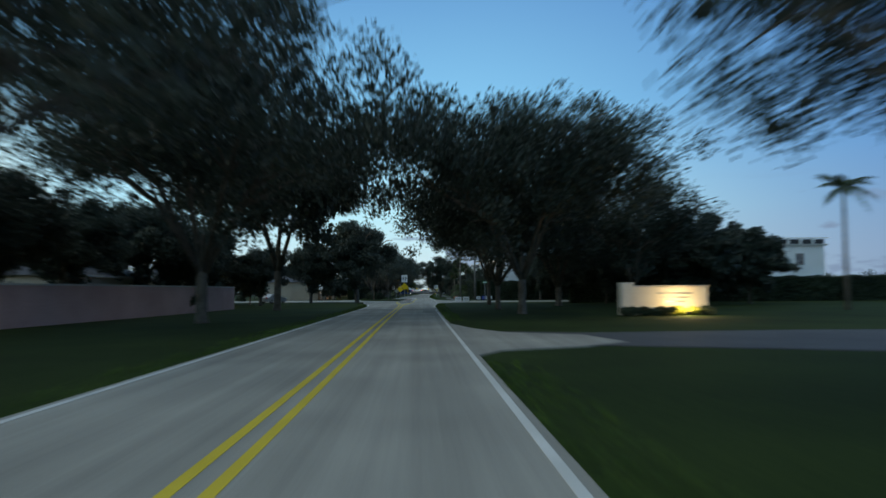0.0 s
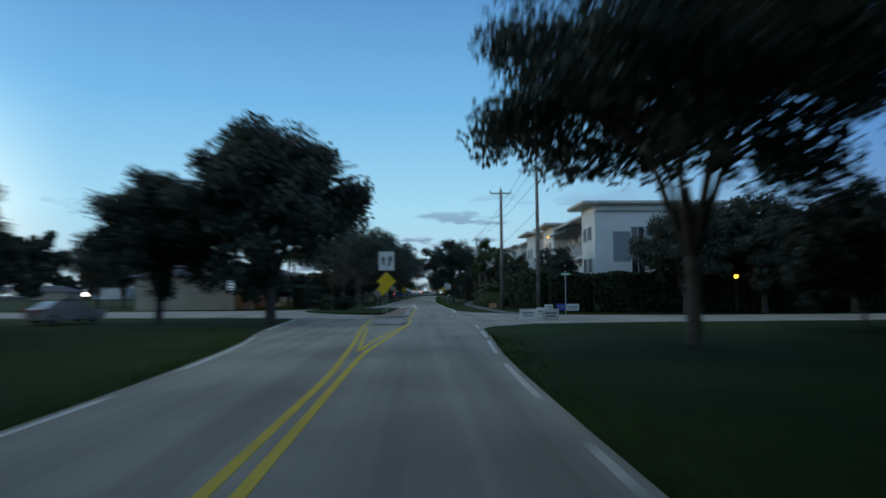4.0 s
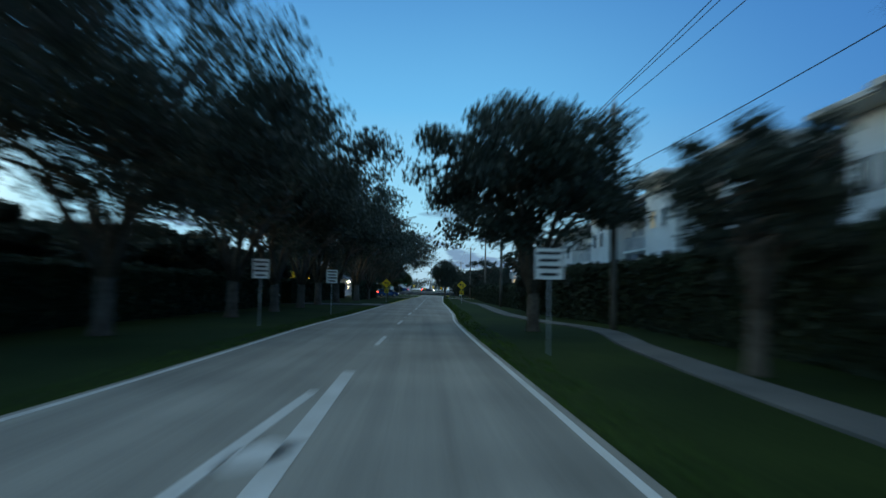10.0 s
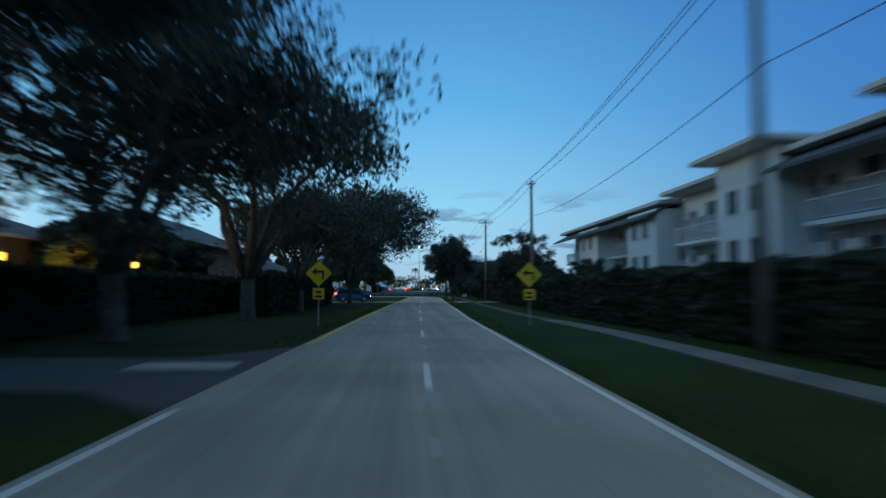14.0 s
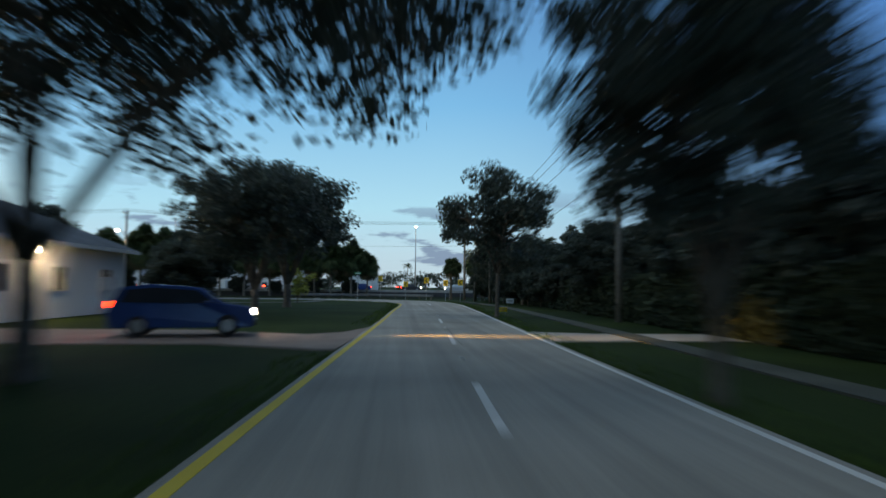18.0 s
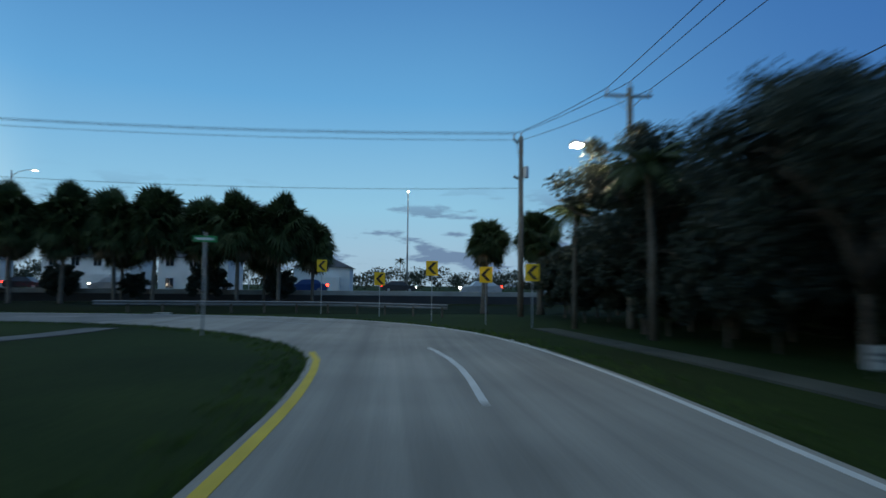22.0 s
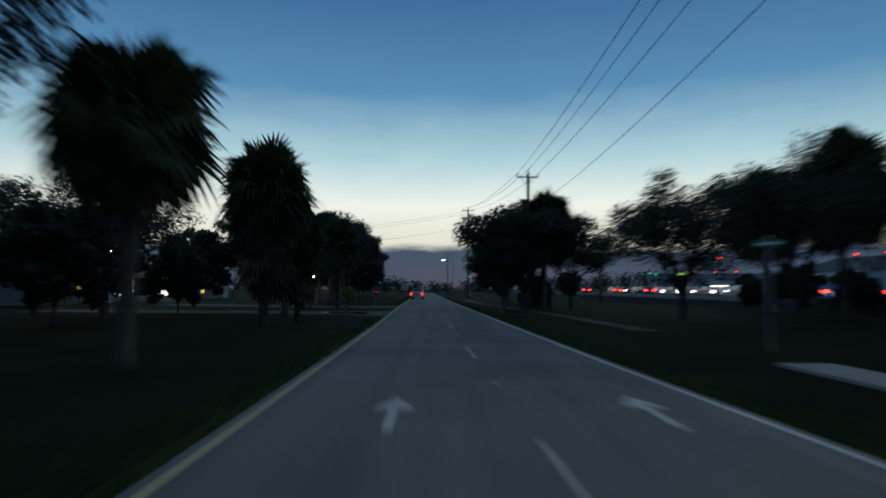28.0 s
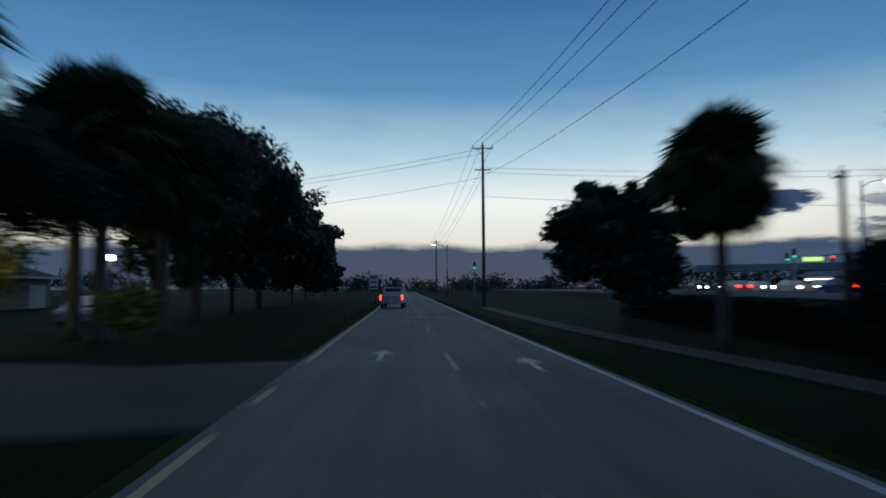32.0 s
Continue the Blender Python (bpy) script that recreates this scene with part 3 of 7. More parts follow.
    # darker repairs and stains in the surface
    for name, out in (("asphalt_patch", [(0.3, 50.5), (1.25, 50.8), (1.3, 58.2), (0.3, 58.6), (0.34, 55)]), ("asphalt_patch", [(-1.85, 58.9), (1.55, 59.1), (1.5, 63.0), (-1.85, 62.8)]),
                      ("asphalt_patch", [(-5.6, 58.8), (-2.6, 58.9), (-2.6, 62.8), (-5.7, 62.5)]), ("manhole_cover", [(0.5 + 0.42 * math.cos(a), 106.8 + 0.9 * math.sin(a)) for a in (k * math.pi / 7 for k in range(14))]),
                      ("manhole_cover", [(0.63 + 0.6 * math.cos(a), 142.6 + 0.8 * math.sin(a)) for a in (k * math.pi / 7 for k in range(14))])):
        part(name, prism(out, -0.01, 0.0035), PATCH, road)
    # thin tar-sealed cracks that wander along the lanes
    rng = np.random.default_rng(12)
    paint("road_crack", smooth_line([(2.25, 289.5), (2.2, 287.0), (2.12, 284.5), (2.08, 281.5)], 0.7), 0.018, CRACK, 0.004)
    paint("road_crack", smooth_line([(0.17, 58.6), (0.29, 56.3), (0.26, 54.1), (0.2, 51.0)], 0.7), 0.05, CRACK, 0.004)
    for base, a, b, off in ((ROAD_R, 414, 436, 1.9), (ROAD_R, 476, 492, 2.6)):
        line = cut(base, a, b)[::2]
        line = side_of(line, off) + rng.normal(size=line.shape) * 0.05
        paint("road_crack", smooth_line(line, 0.7), 0.022, CRACK, 0.003)
    return road


build_road()


def build_side_roads():
    def slab(name, outline, m, label, z=-0.008, cat="road"):
        o = part(name, prism(outline, -0.3, z), m)
        return tagged(o, label, cat, kind="structure")

    slab("cross_street", [(2.0, 88.0), (3.2, 91.5), (6, 94.0), (14, 94.6), (60, 93.5), (160, 91), (160, 98.5), (60, 101.5), (20, 103.6), (12, 105.5), (7.8, 108.2), (4.2, 113.5), (2.6, 119), (0.5, 112), (0.5, 92)],
         ASPHALT, "pale asphalt side street that crosses at the junction")
    slab("cross_street", [(-7.8, 92), (-9.5, 104), (-14, 106.5), (-30, 109), (-120, 118), (-120, 132), (-32, 125.5), (-16, 124.8), (-11.0, 127.0), (-7.4, 131.5), (-3, 124), (-3, 100)],
         ASPHALT, "pale asphalt side street that joins from the west")
    slab("driveway", [(1.2, 17.5), (2.6, 19.6), (6, 20.2), (13, 17.5), (40, 15), (40, 24), (16, 26.5), (7, 26.2), (3.2, 27.6), (1.2, 32.5)], ASPHALT_DARK, "dark asphalt driveway apron with a worn pale edge", -0.012, "driveway")
    slab("driveway_apron", [(1.2, 16.8), (2.4, 18.9), (5.2, 19.9), (7.0, 21.4), (6.4, 25.0), (3.6, 26.8), (2.4, 30.0), (1.2, 36.5)], ASPHALT, "pale worn apron of the driveway", -0.006, "driveway")
    slab("dark_verge", [(-12, 353.6), (-22, 353.9), (-60, 352.7), (-126, 350.9), (-330, 346.9), (-330, 376.2), (30, 376.2), (30, 357.5), (6, 356.5)], DARK_GRASS, "dark grass towards the highway", -0.03, "grass")
    slab("dark_verge", [(-26, 345.4), (-46, 345.3), (-99, 344.2), (-139, 343.5), (-330, 339.0), (-330, 250), (-26, 250)], DARK_GRASS, "dark grass under the trees", -0.03, "grass")
    slab("driveway", [(-2.2, 280.4), (-5.5, 282.0), (-18, 281.8), (-18, 288.6), (-7.5, 288.2), (-5.4, 286.9), (-3.2, 286.2), (-2.0, 287.4), (-1.5, 289.2), (-0.9, 291.4), (-1.7, 280.4)], PAVER, "reddish brick driveway that meets the road", -0.012, "driveway")
    slab("driveway", [(-3.6, 207.5), (-6.0, 210), (-24, 211), (-24, 216), (-6, 215.5), (-3.4, 219)], ASPHALT_DARK, "dark asphalt driveway between the hedges", -0.012, "driveway")
    slab("driveway", [(4.8, 283.2), (8, 283.6), (16, 283.8), (16, 287.0), (8, 287.0), (5.0, 288.2)], CONCRETE, "narrow concrete drive across the verge", -0.012, "driveway")
    slab("driveway", [(-92, 345.2), (-91, 341), (-93, 333), (-98, 320), (-104, 320), (-100.5, 333), (-98.6, 341), (-99.5, 345)], ASPHALT_DARK, "dark wet asphalt side drive", -0.012, "driveway")
    slab("driveway", [(-74.0, 345.4), (-75.6, 343.2), (-77.5, 338), (-79, 318), (-85, 318), (-83.4, 338), (-83.2, 342.5), (-83.8, 345.2)], ASPHALT_DARK, "dark wet asphalt side drive with a puddle", -0.012, "driveway")
    p = part("puddle", prism([(-77.3, 343.6), (-77.5, 342.4), (-78.0, 341.2), (-79.3, 340.5), (-80.2, 339.6), (-81.6, 339.6), (-82.2, 340.6), (-81.4, 341.5), (-81.9, 342.4), (-81.5, 343.4), (-80.8, 343.0), (-80.0, 343.3), (-79.3, 342.8), (-78.4, 343.9)], -0.02, -0.006), WATER)
    tagged(p, "still rain puddle that mirrors the dusk sky", "puddle", kind="structure")
    # the bend's inner pavement and the brick apron of the median
    slab("median_apron", [(-1.7, 104.3), (-3.2, 103.6), (-3.6, 105.5), (-3.2, 110), (-2.9, 124.7), (-1.9, 128.5), (-1.45, 127), (-1.5, 112)], PAVER, "brick-coloured median apron behind a concrete kerb", 0.10, "median")
    slab("median_lawn", [(-3.2, 108.9), (-5.3, 109.9), (-7.6, 112.2), (-9.9, 115.6), (-11.2, 118.6), (-9.8, 121.6), (-6.9, 125.0), (-4.4, 126.4), (-2.75, 126.6), (-2.9, 117)], GRASS, "grassy traffic island at the junction", 0.14, "traffic island")
    k = ribbon("kerb", smooth_line([(-3.6, 104.6), (-2.9, 103.3), (-1.9, 103.6), (-1.5, 106), (-1.55, 112), (-1.5, 122), (-1.45, 127), (-1.75, 129.3)], 0.6), 0.3, -0.3, 0.13, CONCRETE)
    tagged(k, "pale concrete kerb round the median nose", "kerb", kind="structure")
    slab("median_nose", [(-2.9, 93.2), (-1.55, 93.2), (-1.4, 95.5), (-1.5, 98.0), (-2.3, 99.4), (-3.1, 98.0), (-3.2, 95.5)], CONCRETE, "small pale concrete island under the sign post", 0.1, "median")
    k = ribbon("gutter", smooth_line([(3.2, 103.4), (5.0, 103.9), (6.6, 104.1), (7.8, 103.0), (11, 102.6)]), 0.35, -0.2, 0.004, CONCRETE)
    tagged(k, "pale worn concrete gutter across the street mouth", "gutter", kind="structure")
    # pavements
    walk_a = smooth_line([(7.6, 108.8), (6.9, 113), (6.4, 121), (6.1, 133), (6.4, 148), (7.6, 162), (9.0, 172), (7.6, 181), (7.0, 192), (7.6, 210), (8.1, 225), (7.7, 241), (7.9, 258), (8.3, 272), (8.9, 284),
                          (9.5, 300), (10.1, 318), (9.9, 328), (9.1, 337), (8.6, 343)])
    n = int(length(walk_a) // 1.8)
    base = tagged(new("pavement"), "narrow concrete pavement of jointed slabs beside the hedge", "pavement", kind="structure")
    # from slab 70 on the slabs are darker and narrower
    for i in range(n):
        ribbon("paving_slab", cut(walk_a, i * 1.8 + 0.012, i * 1.8 + 1.788), 1.15 if i < 70 else 0.95, -0.2, 0.012 + 0.006 * random.random(), PAVING if i < 70 else PAVING_DARK, base)
    walk_b = smooth_line([(-60, 357.6), (-80, 356.6), (-94.6, 355.3), (-111, 353.9), (-140, 353.2)])
    base = tagged(new("pavement"), "narrow concrete pavement of jointed slabs on the verge", "pavement", kind="structure")
    for i in range(int(length(walk_b) // 1.8)):
        ribbon("paving_slab", cut(walk_b, i * 1.8 + 0.012, i * 1.8 + 1.788), 1.15, -0.2, 0.012 + 0.006 * random.random(), PAVING_DARK, base)
    for line in ([(-22, 329.0), (-15.5, 330.5), (-11.2, 334), (-9.6, 338), (-9.3, 341.6)], ):
        k = ribbon("footpath", smooth_line(line), 1.2, -0.2, -0.012, PAVING)
        tagged(k, "pale concrete footpath across the corner lawn", "footpath", kind="structure")
    # small slabs in the verge
    for x, y, w, d, lab in ((-5.4, 213.2, 2.2, 1.2, "pale concrete drain cover in the grass verge"), (-44.5, 357.2, 7.0, 1.3, "pale concrete slab beside the road"), (-11.1, 353.7, 0.9, 0.5, "small pale drain lid at the road edge"), (-28.3, 356.4, 1.2, 0.5, "small pale drain lid in the grass")):
        o = part("drain_cover", box((0, 0, 0.0), (w, d, 0.12), 0.02), CONCRETE)
        o.matrix_basis = pose(x, y, 0)
        tagged(o, lab, "drain cover")
    # the highway beyond the barrier, on a low bank
    hw = part("highway", prism([(-400, 376.5), (60, 378.5), (400, 385), (400, 408), (60, 401), (-400, 399)], -0.3, 0.9), ASPHALT_DARK)
    tagged(hw, "broad dark asphalt highway on a low bank", "road", kind="structure")


build_side_roads()


# ---- trees ----
def leaf_cloud(rng, centres, per, size, flat=0.75):
    """Small leaf faces in clumps round the centres: (x, y, z, radius)."""
    c = np.repeat(np.array(centres), per, axis=0)
    n = len(c)
    d = rng.normal(size=(n, 3))
    d /= np.linalg.norm(d, axis=1)[:, None]
    r = c[:, 3] * rng.random(n) ** 0.55 * 1.15
    p = c[:, :3] + d * r[:, None] * (1, 1, flat)
    a = rng.normal(size=(n, 3))
    a /= np.linalg.norm(a, axis=1)[:, None]
    b = np.cross(a, rng.normal(size=(n, 3)))
    b /= np.linalg.norm(b, axis=1)[:, None]
    s = size * (0.6 + 0.8 * rng.random(n))[:, None]
    v = np.stack([p - a * s, p - b * s * 0.55, p + a * s, p + b * s * 0.55], 1).reshape(-1, 3)
    return v.tolist(), np.arange(4 * n).reshape(-1, 4).tolist()


PLACED = []


def oak_model(seed, height, radius, per=105, fork=0.22, size=0.26, low=0.33, clumps=95, girth=0.75, inner=0.13, rough=0.55, tuft=1.0):
    """An oak standing at the origin: a forked trunk with limbs, and a broken crown."""
    rng = np.random.default_rng(seed)
    e = new("oak_tree")
    bm = bmesh.new()
    zf = height * fork
    tr = (0.30 + radius * 0.02) * girth
    add_tube(bm, [(0, 0, -0.15), (0.01, 0.0, 0.12), (0.02, 0.01, 0.45), (0.05, 0.03, zf * 0.5), (0.07, 0.02, zf * 0.85), (0.08, 0.02, zf + 0.35), (0.1, 0.0, zf + 1.1)], [tr * 1.4, tr * 1.15, tr * 1.0, tr * 0.92, tr * 0.86, tr * 0.66, tr * 0.2], 10)
    centres = []
    limbs = 6
    for k in range(limbs):
        a = 2 * math.pi * (k + rng.random() * 0.6) / limbs
        reach = radius * (0.48 + 0.2 * rng.random())
        top = height * (0.55 + 0.28 * rng.random())
        p = [Vector((0.08 + 0.1 * math.cos(a), 0.02 + 0.1 * math.sin(a), zf * 0.72))]
        for u in (0.3, 0.62, 1.0):
            p.append(Vector((math.cos(a) * reach * u + rng.normal() * 0.25, math.sin(a) * reach * u + rng.normal() * 0.25, zf + (top - zf) * u ** 0.75)))
        add_tube(bm, p, [tr * 0.6, tr * 0.44, tr * 0.27, 0.05], 7)
        for q, rr in ((p[2], 0.16), (p[3], 0.1), (p[1], 0.18)):
            for _ in range(3):
                b2 = a + rng.normal() * 0.9
                ln = radius * (0.14 + 0.14 * rng.random())
                t2 = q + Vector((math.cos(b2) * ln, math.sin(b2) * ln, ln * (0.15 + 0.6 * rng.random())))
                mid = (q + t2) / 2 + Vector((0, 0, 0.15 * ln))
                add_tube(bm, [q, mid, t2], [rr * 0.6, rr * 0.4, 0.03], 5, cap=False)
    part("trunk", bm, BARK, e, smooth=True)
    zl = height * low
    zc, half = (zl + height) / 2, (height - zl) / 2
    while len(centres) < clumps:
        u = rng.normal(size=3)
        u /= np.linalg.norm(u)
        lump = noise.noise(Vector((u[0] * 1.9 + seed, u[1] * 1.9, u[2] * 1.9)))
        hole = noise.noise(Vector((u[0] * 3.1, u[1] * 3.1 + seed, u[2] * 3.1)))
        r = rng.random() ** 0.38 * (0.9 + rough * (0.55 * lump + 0.25 * hole) - 0.08 * rough)
        r = min(r, 0.96)
        if u[2] < -0.45 and rng.random() < 0.6 or hole < -0.14 - 0.12 * (1 - rough):
            continue
        q = (u[0] * radius * r, u[1] * radius * r, zc + half * u[2] * r)
        rad = radius * (0.115 + 0.10 * rng.random()) * (1.15 - 0.35 * r) * tuft
        centres.append((*q, max(rad, 0.55)))
    v, f = leaf_cloud(rng, centres, per, size)
    # broad inner sprays that close the heart of the crown
    heart = [(x * 0.84, y * 0.84, zc + (z - zc) * 0.82, r * 1.15) for x, y, z, r in centres]
    v2, f2 = leaf_cloud(rng, heart, int(inner * per), size * 2.1)
    n = len(v)
    part_data("crown", v + v2, f + [[i + n for i in q] for q in f2], LEAF, e)
    return e


def tree_at(model, x, y, scale, turn, label, group, squash=1.0):
    """The model itself the first time, and copies after that."""
    m = pose(x, y, -0.04, 0, 0, turn)
    if model not in PLACED:
        o = model
        PLACED.append(model)
        o.matrix_basis = m
    else:
        o = copy_thing(model, m)
    o.scale = (scale, scale, scale * squash)
    return tagged(o, label, "tree", group)


M_WIDE = oak_model(3, 13.0, 9.0, per=200, clumps=128, size=0.125, low=0.26, inner=0.05, rough=0.8)
M_GRAND = oak_model(67, 17.5, 14.5, per=165, clumps=330, size=0.15, low=0.24, girth=0.55, inner=0.03, rough=1.0, tuft=0.78)
M_AIRY = oak_model(29, 13.0, 9.3, per=200, clumps=118, size=0.125, low=0.3, inner=0.07, rough=0.8)
M_ROUND = oak_model(37, 10.6, 7.4, per=210, clumps=120, size=0.125, low=0.42, girth=0.7)
M_TALL = oak_model(11, 13.0, 7.2, per=250, clumps=122, size=0.125, low=0.24, inner=0.11, rough=0.7)
M_LOOSE = oak_model(23, 12.5, 8.8, per=165, clumps=110, size=0.12, low=0.27, inner=0.05, rough=0.72)
M_SMALL = oak_model(31, 7.0, 2.7, per=110, clumps=34, size=0.12, low=0.38, fork=0.34)
M_THIN = oak_model(41, 11.6, 4.6, per=120, clumps=50, size=0.125, low=0.36, fork=0.34, girth=0.4, inner=0.03, rough=0.9)
M_BROAD = oak_model(5, 13.0, 9.4, per=225, clumps=170, size=0.12, low=0.31, girth=0.4, inner=0.06)
M_DARK = oak_model(53, 9.5, 5.0, per=130, clumps=98, size=0.22, low=0.05, inner=0.2, girth=0.32)
M_BOUGH = oak_model(71, 13.0, 7.4, per=250, clumps=125, size=0.125, low=0.3, girth=0.55, fork=0.3, inner=0.18)
M_HEAVY = oak_model(59, 13.5, 7.0, per=250, clumps=150, size=0.15, low=0.1, inner=0.2, girth=0.8)
M_SLIM = oak_model(83, 12.5, 5.6, per=210, clumps=105, size=0.12, low=0.2, girth=0.42, fork=0.4, inner=0.05)

ROW = "oaks along the road"
for k in range(14):
    y = 134.0 + 12.0 * k
    tree_at((M_DARK, M_WIDE, M_TALL)[k % 3], -46.0 + 2.0 * (k % 2), y, (1.0, 0.72, 0.68)[k % 3], (k * 71) % 360, "dark tree behind the houses", ROW)
for k in range(13):
    tree_at(M_DARK, -19.0 + 0.8 * (k % 2), (127.8, 168.5, 190.5, 216.5, 243, 249, 247, 150.6, 186, 176, 198.5, 208.5, 236)[k], (0.6, 0.58, 0.68, 0.66, 0.7, 0.62, 0.68, 0.5, 0.66, 0.58, 0.7, 0.66, 0.68)[k], (k * 97) % 360, "low dark tree in the gardens", ROW)
for x, y, s in ((-27, 36, 1.05), (-28, 29, 1.1), (-29, 44, 1.1), (-31, 57, 1.05), (-31, 72, 1.25), (-29, 84, 1.15), (-44, 84, 1.1), (-21, 84, 0.8), (-27, 76, 0.9), (-42, 34, 0.95), (-43, 52, 0.9), (-44, 66, 0.82)):
    tree_at(M_HEAVY, x, y, s * 0.76, (x * 37 + y * 53) % 360, "dark oak behind the pink garden wall", ROW)
SQUASH = {(5.2, 272.0): 1.5, (14.6, 273.0): 1.6, (-6.9, 274.6): 0.86}
